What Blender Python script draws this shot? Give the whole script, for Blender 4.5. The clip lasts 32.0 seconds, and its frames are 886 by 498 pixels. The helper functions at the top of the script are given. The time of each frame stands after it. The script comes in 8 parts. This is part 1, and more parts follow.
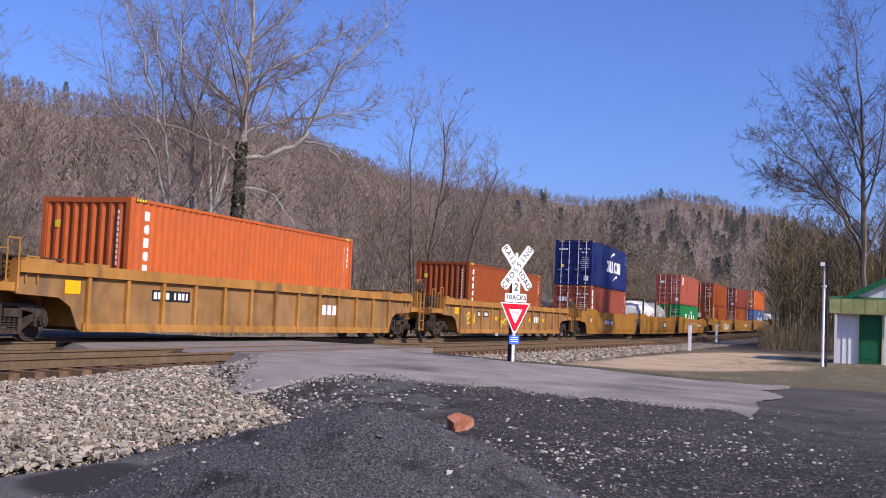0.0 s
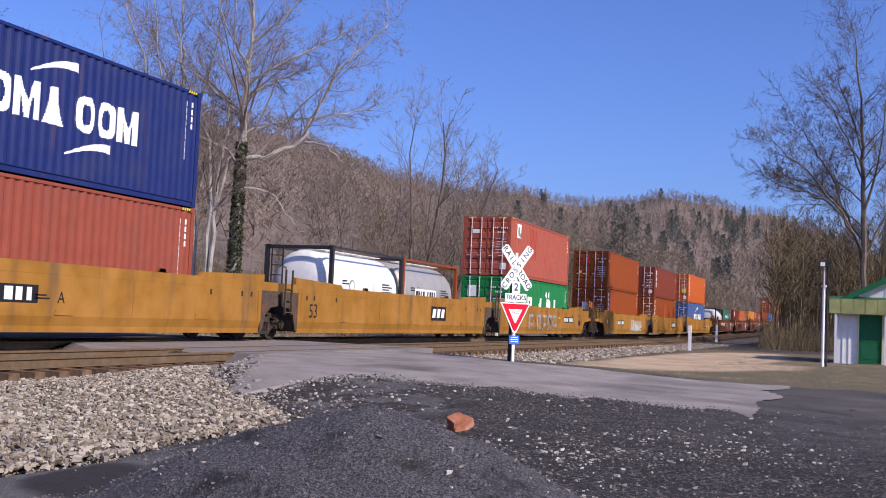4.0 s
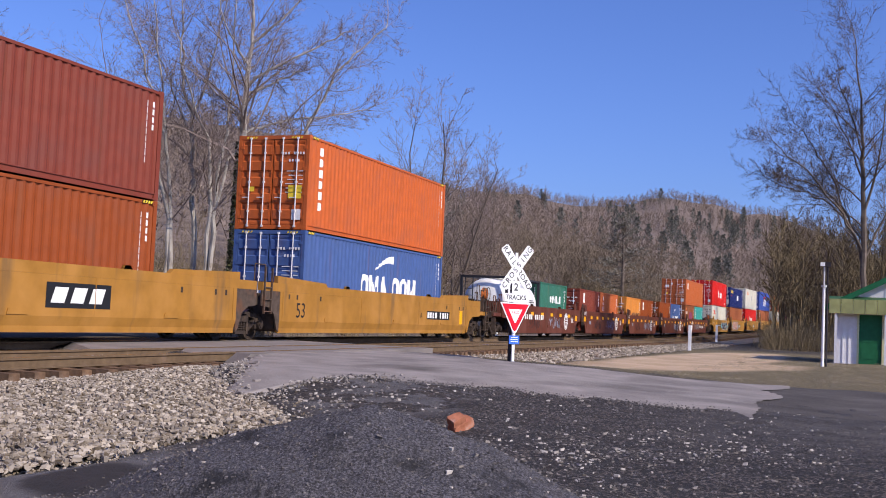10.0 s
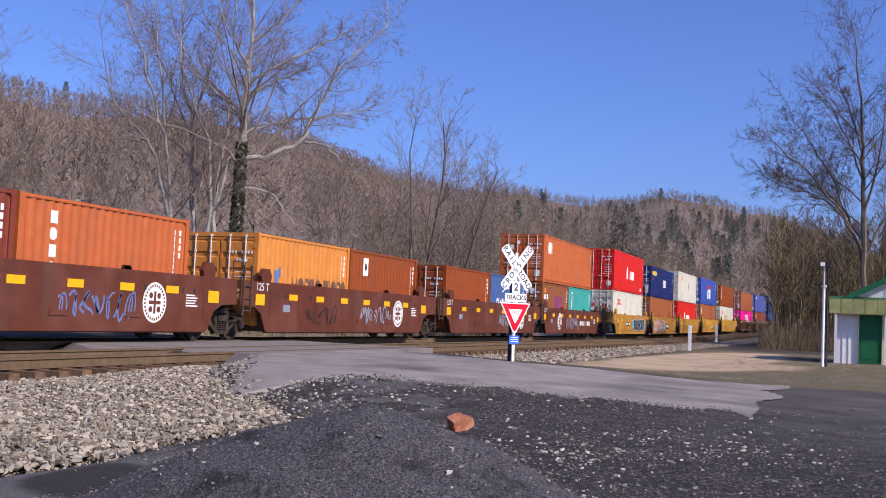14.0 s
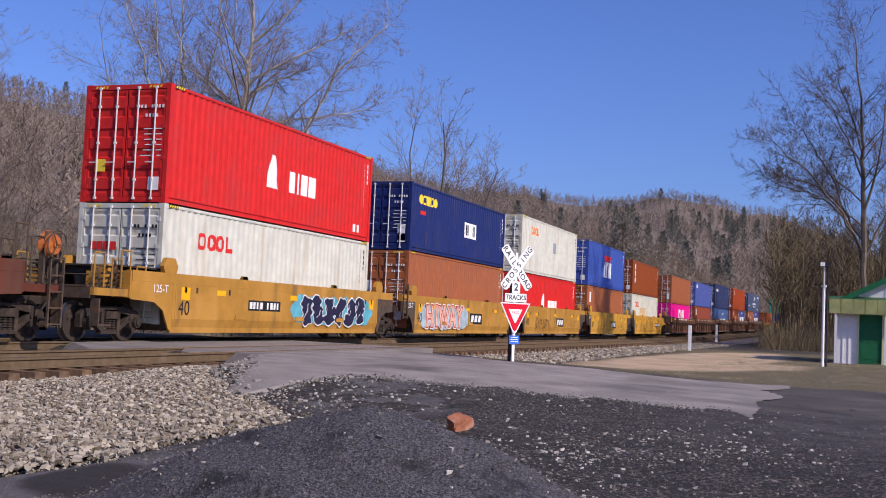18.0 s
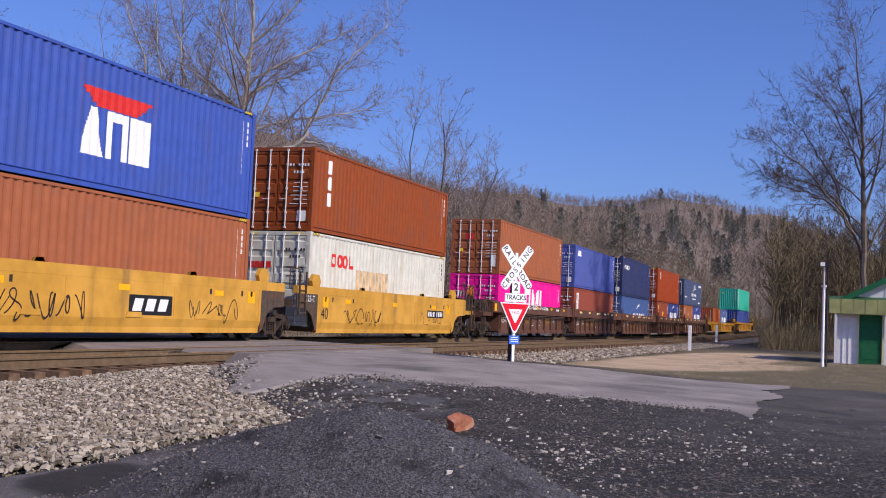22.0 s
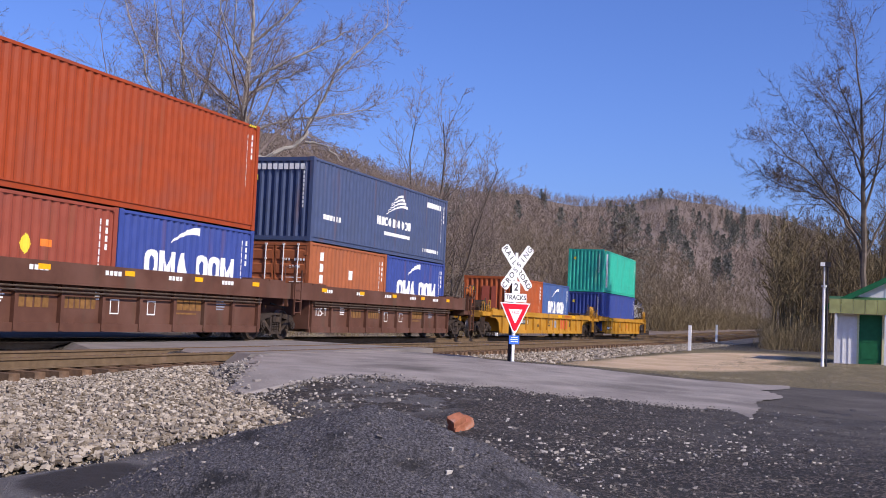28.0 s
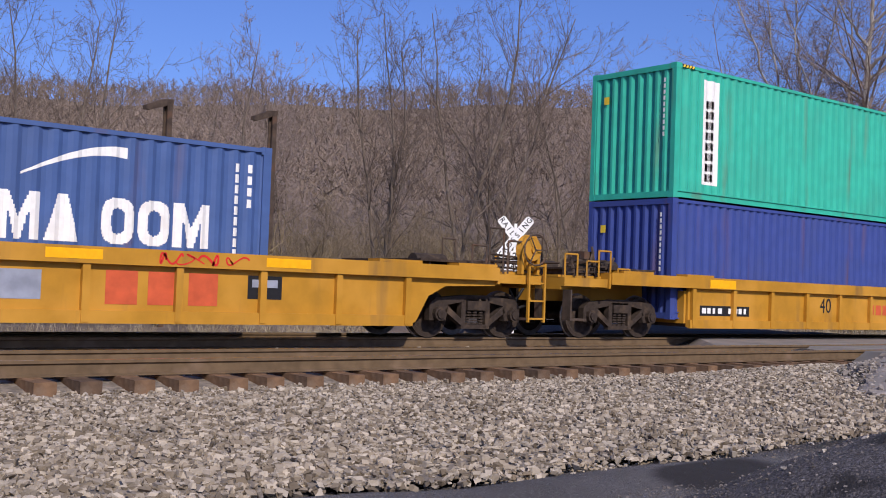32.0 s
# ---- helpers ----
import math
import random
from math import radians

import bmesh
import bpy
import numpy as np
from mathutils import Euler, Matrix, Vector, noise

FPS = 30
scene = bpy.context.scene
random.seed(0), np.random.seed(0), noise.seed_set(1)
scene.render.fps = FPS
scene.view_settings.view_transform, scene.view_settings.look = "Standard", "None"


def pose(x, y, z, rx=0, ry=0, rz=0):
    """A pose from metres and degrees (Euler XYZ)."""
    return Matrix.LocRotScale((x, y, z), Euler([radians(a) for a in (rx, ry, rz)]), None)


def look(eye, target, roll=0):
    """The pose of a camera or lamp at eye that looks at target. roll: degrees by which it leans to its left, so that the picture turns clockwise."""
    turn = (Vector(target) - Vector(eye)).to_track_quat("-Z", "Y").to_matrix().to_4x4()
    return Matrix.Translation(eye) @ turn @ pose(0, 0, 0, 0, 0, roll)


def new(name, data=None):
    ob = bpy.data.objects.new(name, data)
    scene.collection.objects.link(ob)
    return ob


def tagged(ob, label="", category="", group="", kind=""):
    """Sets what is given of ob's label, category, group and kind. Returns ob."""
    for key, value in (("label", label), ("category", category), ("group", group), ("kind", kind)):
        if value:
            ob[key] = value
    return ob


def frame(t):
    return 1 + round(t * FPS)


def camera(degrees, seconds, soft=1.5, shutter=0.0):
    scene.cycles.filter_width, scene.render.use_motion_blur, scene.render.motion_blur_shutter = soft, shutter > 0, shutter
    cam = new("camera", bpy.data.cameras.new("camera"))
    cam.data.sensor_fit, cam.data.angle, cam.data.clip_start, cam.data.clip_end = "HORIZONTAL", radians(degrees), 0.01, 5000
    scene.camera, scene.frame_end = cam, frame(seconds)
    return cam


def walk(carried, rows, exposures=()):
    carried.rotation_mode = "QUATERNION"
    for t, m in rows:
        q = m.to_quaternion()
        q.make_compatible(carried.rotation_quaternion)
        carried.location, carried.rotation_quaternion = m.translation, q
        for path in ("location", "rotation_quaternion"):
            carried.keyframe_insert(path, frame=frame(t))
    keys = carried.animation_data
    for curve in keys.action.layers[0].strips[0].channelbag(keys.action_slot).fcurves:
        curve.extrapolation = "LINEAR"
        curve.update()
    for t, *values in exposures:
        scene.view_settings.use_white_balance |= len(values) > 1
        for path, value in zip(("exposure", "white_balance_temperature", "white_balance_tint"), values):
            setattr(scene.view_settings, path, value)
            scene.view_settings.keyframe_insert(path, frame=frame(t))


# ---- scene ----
cam = camera(43.385, 32.0, soft=1.0)
EYE = Vector((0, 0, 0.88))


def heading(yaw, pitch, roll):
    """Camera pose at the tripod: yaw from the track's normal towards the far end, in degrees."""
    a, b = radians(yaw), radians(pitch)
    way = Vector((math.sin(a) * math.cos(b), math.cos(a) * math.cos(b), math.sin(b)))
    return look(EYE, EYE + way, roll)


walk(cam, [(t, heading(*r)) for t, r in (
    (0, (70.09, 3.484, 2.519)), (14, (70.09, 3.484, 2.519)), (28.0, (70.09, 3.484, 2.519)),
    (28.5, (69.93, 3.49, 2.54)), (29, (69.68, 3.457, 2.60)), (29.5, (69.25, 3.417, 2.70)),
    (30, (67.40, 3.297, 2.572)), (30.5, (62.976, 3.134, 2.385)), (31, (59.88, 3.002, 2.228)),
    (31.5, (53.76, 2.743, 2.13)), (31.7, (49.80, 2.56, 2.10)), (31.8, (45.86, 2.37, 2.08)),
    (31.9, (41.8, 2.18, 2.05)), (32, (38.94, 2.05, 2.034)))],
     exposures=[(0, 0.15, 6560, 16), (3.5, 0.15, 6560, 16), (6, 0.07, 6560, 16), (9, 0.10, 6560, 16), (13, 0.12, 6560, 16), (17, -0.03, 6560, 16), (20.5, -0.13, 6560, 16), (24, 0.04, 6560, 16), (28.5, 0.11, 6560, 16), (30.5, 0.07, 6560, 16), (32, -0.16, 6650, 15)])

# ---- light ----
SUN_WAY = Vector((-0.27, -0.765, 0.58)).normalized()
world = bpy.data.worlds.new("sky")
scene.world = world
world.use_nodes = True
wn = world.node_tree.nodes
sky = wn.new("ShaderNodeTexSky")
sky.sky_type, sky.sun_disc = "NISHITA", False
sky.sun_elevation = math.asin(SUN_WAY.z)
sky.sun_rotation = math.atan2(SUN_WAY.x, SUN_WAY.y)
sky.altitude, sky.air_density, sky.dust_density, sky.ozone_density = 300, 1.0, 1.8, 2.8
wn["Background"].inputs[1].default_value = 0.104
deep = wn.new("ShaderNodeMix")
deep.data_type, deep.blend_type = "RGBA", "MULTIPLY"
deep.inputs[0].default_value, deep.inputs[7].default_value = 1.0, (0.67, 0.88, 1.50, 1)
world.node_tree.links.new(sky.outputs[0], deep.inputs[6])
world.node_tree.links.new(deep.outputs[2], wn["Background"].inputs[0])
sun = new("sun", bpy.data.lights.new("sun", "SUN"))
sun.data.energy, sun.data.angle, sun.data.color = 4.4, radians(0.5), (1.0, 0.925, 0.79)
sun.matrix_world = look(SUN_WAY * 50, (0, 0, 0))


# ---- materials ----
MATS = {}


def material(name, color, rough=0.6, metal=0.0, vary=0.15, grain=8.0, dirt=None, dirt_amount=0.0, dirt_scale=1.5,
             bump=0.0, bump_scale=30.0, per_object=0.0, streak=False, island=0.0, second=None, pale=(0.95, 0.93, 0.9)):
    """A surface with colour variation at two scales, dirt patches or streaks, and fine relief."""
    if name in MATS:
        return MATS[name]
    m = bpy.data.materials.new(name)
    m.use_nodes = True
    n, l = m.node_tree.nodes, m.node_tree.links
    bsdf = n["Principled BSDF"]
    bsdf.inputs["Roughness"].default_value, bsdf.inputs["Metallic"].default_value = rough, metal
    bsdf.inputs["Specular IOR Level"].default_value = 0.15 if rough > 0.7 else 0.2
    tc = n.new("ShaderNodeTexCoord")

    def noise_at(scale, detail, stretch=None):
        t = n.new("ShaderNodeTexNoise")
        t.inputs["Scale"].default_value, t.inputs["Detail"].default_value = scale, detail
        src = tc.outputs["Object"]
        if stretch:
            mp = n.new("ShaderNodeMapping")
            mp.inputs["Scale"].default_value = stretch
            l.new(src, mp.inputs[0])
            src = mp.outputs[0]
        l.new(src, t.inputs["Vector"])
        return t.outputs["Fac"]

    def mix(fac, a, b, kind="MIX"):
        x = n.new("ShaderNodeMix")
        x.data_type, x.blend_type = "RGBA", kind
        for sock, v in ((x.inputs[0], fac), (x.inputs[6], a), (x.inputs[7], b)):
            if isinstance(v, (int, float)):
                sock.default_value = v
            elif isinstance(v, tuple):
                sock.default_value = (*v, 1)
            else:
                l.new(v, sock)
        return x.outputs[2]

    def ramp(src, lo, hi):
        r = n.new("ShaderNodeMapRange")
        r.inputs["From Min"].default_value, r.inputs["From Max"].default_value = lo, hi
        l.new(src, r.inputs[0])
        return r.outputs[0]

    lo = tuple(c * (1 - vary) for c in color)
    hi = tuple(min(1, c * (1 + vary)) for c in color)
    col = mix(ramp(noise_at(grain, 4), 0.3, 0.7), lo, hi)
    if second:
        col = mix(ramp(noise_at(second[1], 5), second[2], second[3]), col, second[0])
    if per_object:
        info = n.new("ShaderNodeObjectInfo")
        col = mix(ramp(info.outputs["Random"], 0, 1), col, mix(per_object, col, (0.03, 0.03, 0.03)))
    if island:
        g = n.new("ShaderNodeNewGeometry")
        col = mix(ramp(g.outputs["Random Per Island"], 0, 1), mix(island, col, (0.02, 0.018, 0.015)), mix(island * 0.6, col, pale))
    if dirt:
        st = (1, 1, 0.12) if streak else None
        f = ramp(noise_at(dirt_scale, 6, st), 0.66 - 0.25 * dirt_amount, 0.82 - 0.1 * dirt_amount)
        mul = n.new("ShaderNodeMath")
        mul.operation = "MULTIPLY"
        mul.inputs[1].default_value = min(1, 0.35 + dirt_amount)
        l.new(f, mul.inputs[0])
        col = mix(mul.outputs[0], col, dirt)
    l.new(col, bsdf.inputs["Base Color"])
    if bump:
        b = n.new("ShaderNodeBump")
        b.inputs["Strength"].default_value, b.inputs["Distance"].default_value = bump, 0.02
        l.new(noise_at(bump_scale, 5), b.inputs["Height"])
        l.new(b.outputs[0], bsdf.inputs["Normal"])
    MATS[name] = m
    return m


RUST = (0.16, 0.07, 0.035)
GRIME = (0.09, 0.065, 0.045)


def paint(name, color, amount=0.25, rough=0.5, dirt=RUST, vary=0.1):
    fade = tuple(min(1, c * 1.22 + 0.012) for c in color) if name.startswith("car") else tuple(c * 0.84 + 0.012 for c in color)
    return material("paint_" + name, color, rough, 0, vary, 3.0, dirt, amount, 2.2, 0.06, 40, streak=True, second=(fade, 0.9, 0.48, 0.68))


CAR_YELLOW = paint("car_yellow", (0.41, 0.20, 0.035), 0.42, 0.55, GRIME, 0.12)
CAR_YELLOW_B = paint("car_yellow_bright", (0.53, 0.27, 0.04), 0.34, 0.5, GRIME, 0.12)
CAR_AMBER = paint("car_amber", (0.30, 0.135, 0.021), 0.42, 0.55, GRIME, 0.14)
CAR_GOLD = paint("car_gold", (0.335, 0.156, 0.027), 0.36, 0.55, GRIME, 0.12)
BRAKE_ORANGE = material("rust_orange_housing", (0.42, 0.115, 0.028), 0.7, 0, 0.25, 9, RUST, 0.4, 4, 0.2, 40)
CAR_LEMON = paint("car_lemon", (0.43, 0.208, 0.022), 0.34, 0.55, GRIME, 0.12)
CAR_OCHRE = paint("car_ochre", (0.36, 0.165, 0.036), 0.55, 0.6, GRIME, 0.15)
CAR_OCHRE_D = paint("car_ochre_grimed", (0.25, 0.132, 0.048), 0.5, 0.7, GRIME, 0.2)
STRAW = material("dry_straw", (0.36, 0.28, 0.155), 0.9, 0, 0.2, 0.7, island=0.35)
CAR_BROWN = paint("car_brown", (0.112, 0.032, 0.018), 0.34, 0.6, GRIME, 0.12)
CAR_BROWN_D = paint("car_brown_dark", (0.105, 0.046, 0.030), 0.4, 0.65, GRIME, 0.15)
BOGIE = material("bogie_steel", (0.046, 0.034, 0.028), 0.8, 0.1, 0.3, 12, (0.12, 0.082, 0.055), 0.5, 5, 0.2, 60)
GRIMY = material("grimy_steel", (0.09, 0.065, 0.05), 0.75, 0.15, 0.3, 6, RUST, 0.5, 3, 0.15, 50)
WHEEL = material("wheel_steel", (0.22, 0.2, 0.19), 0.35, 0.9, 0.2, 20)
ROD = material("lock_rod_zinc", (0.72, 0.7, 0.68), 0.4, 0.15, 0.1, 10)
GASKET = material("black_rubber", (0.02, 0.02, 0.02), 0.7)
WHITE = material("white_marking", (0.78, 0.77, 0.74), 0.5, 0, 0.06, 12, (0.4, 0.33, 0.26), 0.12, 3)
BLACK = material("black_marking", (0.018, 0.018, 0.02), 0.5, 0, 0.1, 12)
REFLECT = material("yellow_reflector", (0.9, 0.42, 0.01), 0.35, 0, 0.08, 10)
REDM = material("red_marking", (0.62, 0.03, 0.025), 0.45, 0, 0.1, 6)
SOOT = material("faded_black_spray", (0.035, 0.022, 0.02), 0.6, 0, 0.3, 5)
BLUEM = material("blue_marking", (0.13, 0.17, 0.34), 0.5, 0, 0.15, 6)
ORANGEM = material("orange_marking", (0.75, 0.2, 0.03), 0.5, 0, 0.1, 6)
OCHREM = material("dull_ochre_marking", (0.21, 0.105, 0.034), 0.55, 0, 0.3, 8)
YELLOWM = material("yellow_marking", (0.85, 0.6, 0.05), 0.5, 0, 0.1, 6)
GREYM = material("grey_marking", (0.26, 0.28, 0.34), 0.55, 0, 0.2, 4)


# ---- mesh tools ----
def box(bm, x0, x1, y0, y1, z0, z1, mat=0):
    v = [bm.verts.new((x, y, z)) for x in (x0, x1) for y in (y0, y1) for z in (z0, z1)]
    for f in ((0, 1, 3, 2), (4, 6, 7, 5), (0, 4, 5, 1), (2, 3, 7, 6), (0, 2, 6, 4), (1, 5, 7, 3)):
        bm.faces.new([v[i] for i in f]).material_index = mat
    return v


def prism(bm, outline, axis, a, b, mat=0):
    """Extrude a 2D outline (counter-clockwise) between a and b along an axis: outline in (y,z), (x,z) or (x,y)."""
    def at(p, d):
        return {"x": (d, p[0], p[1]), "y": (p[0], d, p[1]), "z": (p[0], p[1], d)}[axis]
    lo = [bm.verts.new(at(p, a)) for p in outline]
    hi = [bm.verts.new(at(p, b)) for p in outline]
    k = len(outline)
    bm.faces.new(lo).material_index = mat
    bm.faces.new(hi[::-1]).material_index = mat
    for i in range(k):
        bm.faces.new((lo[i], hi[i], hi[(i + 1) % k], lo[(i + 1) % k])).material_index = mat


def rod(bm, p, q, r, r2=None, seg=6, mat=0, caps=True):
    p, q = Vector(p), Vector(q)
    r2 = r if r2 is None else r2
    rot = (q - p).to_track_quat("Z", "Y").to_matrix()
    rings = []
    for c, rr in ((p, r), (q, r2)):
        rings.append([bm.verts.new(c + rot @ Vector((rr * math.cos(6.28319 * i / seg), rr * math.sin(6.28319 * i / seg), 0))) for i in range(seg)])
    for i in range(seg):
        bm.faces.new((rings[0][i], rings[0][(i + 1) % seg], rings[1][(i + 1) % seg], rings[1][i])).material_index = mat
    if caps:
        bm.faces.new(rings[0][::-1]).material_index = mat
        bm.faces.new(rings[1]).material_index = mat


def mesh_of(name, bm, mats, smooth=False):
    bmesh.ops.recalc_face_normals(bm, faces=bm.faces)
    me = bpy.data.meshes.new(name)
    bm.to_mesh(me)
    bm.free()
    for m in (mats if isinstance(mats, (list, tuple)) else [mats]):
        me.materials.append(m)
    if smooth:
        for f in me.polygons:
            f.use_smooth = True
    return me


def part(name, bm, mat, parent, label="", smooth=False):
    """One mesh object under a thing or a part; bm may be a ready mesh, which is then shared."""
    me = bm if isinstance(bm, bpy.types.Mesh) else mesh_of(name, bm, mat, smooth)
    ob = new(name, me)
    if isinstance(bm, bpy.types.Mesh) and mat is not None:
        if not me.materials:
            me.materials.append(None)
        ob.material_slots[0].link = "OBJECT"
        ob.material_slots[0].material = mat
    ob.parent = parent
    if label:
        tagged(ob, label)
    return ob


def text_mesh(body, size, extrude=0.0, bold=0.0):
    """A mesh of the built-in font, centred on the origin, in the xy plane."""
    c = bpy.data.curves.new("lettering", "FONT")
    c.body, c.size, c.align_x, c.align_y, c.extrude, c.offset, c.resolution_u = body, size, "CENTER", "CENTER", extrude, bold, 3
    ob = bpy.data.objects.new("lettering", c)
    me = bpy.data.meshes.new_from_object(ob)
    bpy.data.objects.remove(ob)
    bpy.data.curves.remove(c)
    return me


# ---- ground plan: x along the tracks, y away from the tripod, rail top at z = 0 ----
NEAR_Y, FAR_Y = 12.28, 16.53
BEND_S, BEND_R = 85.0, 1600.0


def track_at(s, y0=FAR_Y):
    """Place and heading of a track's centre line s metres along it."""
    if s <= 80:
        rise = 0.0
    elif s <= 130:
        rise = 1.0e-4 * (s - 80) ** 2
    else:
        rise = 0.25 + 0.01 * (s - 130)
    a = max(0.0, s - BEND_S) / BEND_R
    if s <= BEND_S:
        return s, y0, rise, 0.0
    r = BEND_R - (FAR_Y - y0)
    return BEND_S + r * math.sin(a), y0 - r * (1 - math.cos(a)), rise, -a


def smooth(a, b, x):
    t = min(1, max(0, (x - a) / (b - a)))
    return t * t * (3 - 2 * t)


RIDGE = [(-180, 3), (-60, 5), (0, 8.6), (17, 9.2), (36, 9.7), (43, 10.1), (48, 10.0), (52, 9.35), (57, 9.35), (61, 9.0), (64.6, 7.9),
         (67.9, 6.65), (70.4, 6.4), (73.3, 6.3), (78.3, 5.85), (81.7, 6.35), (83.6, 6.2), (85.5, 5.6), (92, 3.8), (110, 3.5), (180, 3)]


def ridge_angle(az):
    for (a, e), (b, f) in zip(RIDGE, RIDGE[1:]):
        if a <= az <= b:
            t = (az - a) / (b - a)
            return e + (f - e) * t * t * (3 - 2 * t)
    return 3.0


def ridge_far(az):
    return 430 + 330 * smooth(58, 80, az)


def hill(x, y):
    r = math.hypot(x, y)
    az = math.degrees(math.atan2(x, y))
    far = ridge_far(az)
    near = 75 + 105 * smooth(55, 82, az) + 190 * smooth(78, 86, az)
    top = far * math.tan(radians(ridge_angle(az))) - 4
    if r <= far:
        f = max(0.0, (r - near * 0.75) / (far - near * 0.75))
        h = top * f ** 1.25
    else:
        h = top * (1 - 0.35 * smooth(far, far + 500, r))
    amp = smooth(near, far, r)
    bumps = noise.noise((x / 70, y / 70, 3)) * 7 + noise.noise((x / 28, y / 28, 5)) * 2.2
    return h + amp * bumps * (0.5 if r < far else 1)


BED_PROFILE = ((5.2, -0.40), (6.2, -0.335), (10.3, -0.33), (10.95, -0.335), (11.5, -0.225), (18.0, -0.205), (18.6, -0.24), (21.5, -0.6))


def bed_z(y):
    """Height of the stone bed across both tracks."""
    for (a, p), (b, q) in zip(BED_PROFILE, BED_PROFILE[1:]):
        if a <= y <= b:
            return p + (q - p) * (y - a) / (b - a)
    return -0.7


def bed_lift(x, y):
    """The ballast rises to the road's level beside it."""
    return 0.20 * smooth(9.8, 16.0, x) * (1 - smooth(25.5, 27, x)) * (1 - smooth(9.9, 11.1, y))


def toe(x):
    """Where the bed's camera-side toe lies."""
    return 5.75 + 0.35 * noise.noise((x * 0.5, 2, 0)) + 4.6 * smooth(10.0, 17.5, x) * (1 - smooth(25.5, 28, x)) + 2.4 * smooth(26, 28, x)


def road_left(y):
    """The road's edge beside the ballast and along the lot."""
    if y > 10.9:
        return 19.6
    if y > 7.3:
        return 12.4 + (y - 7.3) * 1.9
    return 16.7 - 0.9 * smooth(5.2, 6.6, y) - 3.3 * smooth(6.7, 7.3, y)


HEAP = (5.66, 2.40, radians(23.3))


def heap(x, y):
    """A tipped heap, steep-sided, with a blunt uneven top."""
    hx, hy = x - HEAP[0], y - HEAP[1]
    c, s = math.cos(HEAP[2]), math.sin(HEAP[2])
    u, v = hx * c + hy * s, hy * c - hx * s
    d = math.hypot(u / 1.75, v / (2.05 if v > 0 else 1.75)) * (1 + 0.10 * noise.noise((x * 0.9, y * 0.9, 7)))
    if d >= 1:
        return 0.0
    t = ((1 - d) / 0.85) ** 1.5
    return 0.70 * (1 - math.exp(-1.6 * t)) / 0.87 * (1 + 0.08 * noise.noise((x * 1.9, y * 1.9, 2)) + 0.06 * noise.noise((x * 4.3, y * 4.3, 5)))


def ground_z(x, y):
    z = -0.34 + 0.04 * noise.noise((x / 3.1, y / 3.1, 0)) + 0.015 * noise.noise((x / 0.9, y / 0.9, 1))
    # the road's ramp up to the rails
    on_road = smooth(11.0, 15.4, x) * (1 - smooth(25.6, 31, x))
    z += on_road * smooth(0.5, 8.4, y) * (1 - smooth(24, 40, y)) * 0.285
    if x < 20 and -8 < y < 8.5:
        rough = 1 - smooth(7.2, 8.4, y)
        z += rough * (0.022 * noise.noise((x * 1.7, y * 1.7, 21)) + 0.014 * noise.noise((x * 3.6, y * 3.6, 22)) + 0.008 * noise.noise((x * 6.5, y * 6.5, 23)))
    # dark heap of old asphalt and cinders before the tripod
    z += heap(x, y)
    shift = track_at(x, NEAR_Y)[1] - NEAR_Y if x > BEND_S else 0
    lip = toe(x)
    bed = smooth(lip - 0.5, lip + 0.15, y - shift) * (1 - smooth(22, 26, y - shift)) * (1 - smooth(road_left(y) - 0.9, road_left(y) + 0.4, x) * (1 - smooth(25.8, 28.5, x)))
    z += (min(z, bed_z(min(21.5, max(5.75, y - shift))) + bed_lift(x, y) - 0.07) - z) * bed
    if x > 80:
        z += track_at(x)[2] * smooth(-30, 5, y)
    return z + hill(x, y)


# ---- the train: containers ----
PITCH, DEPTH = 0.278, 0.036
C_W = 2.438
MESHES = {}


def cached(key, make):
    if key not in MESHES:
        MESHES[key] = make()
    return MESHES[key]


def breaks(x0, x1, origin, pitch=PITCH):
    """Where the folded sheet bends between x0 and x1: (x, depth fraction) pairs."""
    knots = ((0.0, 0), (0.25, 0), (0.5, 1), (0.75, 1))

    def depth(x):
        f = ((x - origin) / pitch) % 1.0
        return 0 if f < 0.25 else (f - 0.25) * 4 if f < 0.5 else 1 if f < 0.75 else (1 - f) * 4
    pts = [(x0, depth(x0))]
    k = int((x0 - origin) / pitch) - 1
    while origin + k * pitch < x1:
        for f, d in knots:
            x = origin + (k + f) * pitch
            if x0 + 1e-4 < x < x1 - 1e-4:
                pts.append((x, d))
        k += 1
    pts.append((x1, depth(x1)))
    return pts


def folded(axis_len, z0, z1, pitch=PITCH, depth=DEPTH):
    """An upright folded steel sheet along x, outer face towards -y, from -len/2 to len/2."""
    bm = bmesh.new()
    col = [(bm.verts.new((x, d * depth, z0)), bm.verts.new((x, d * depth, z1))) for x, d in breaks(-axis_len / 2, axis_len / 2, -axis_len / 2, pitch)]
    for a, b in zip(col, col[1:]):
        bm.faces.new((a[0], b[0], b[1], a[1]))
    return mesh_of("folded_sheet", bm, [])


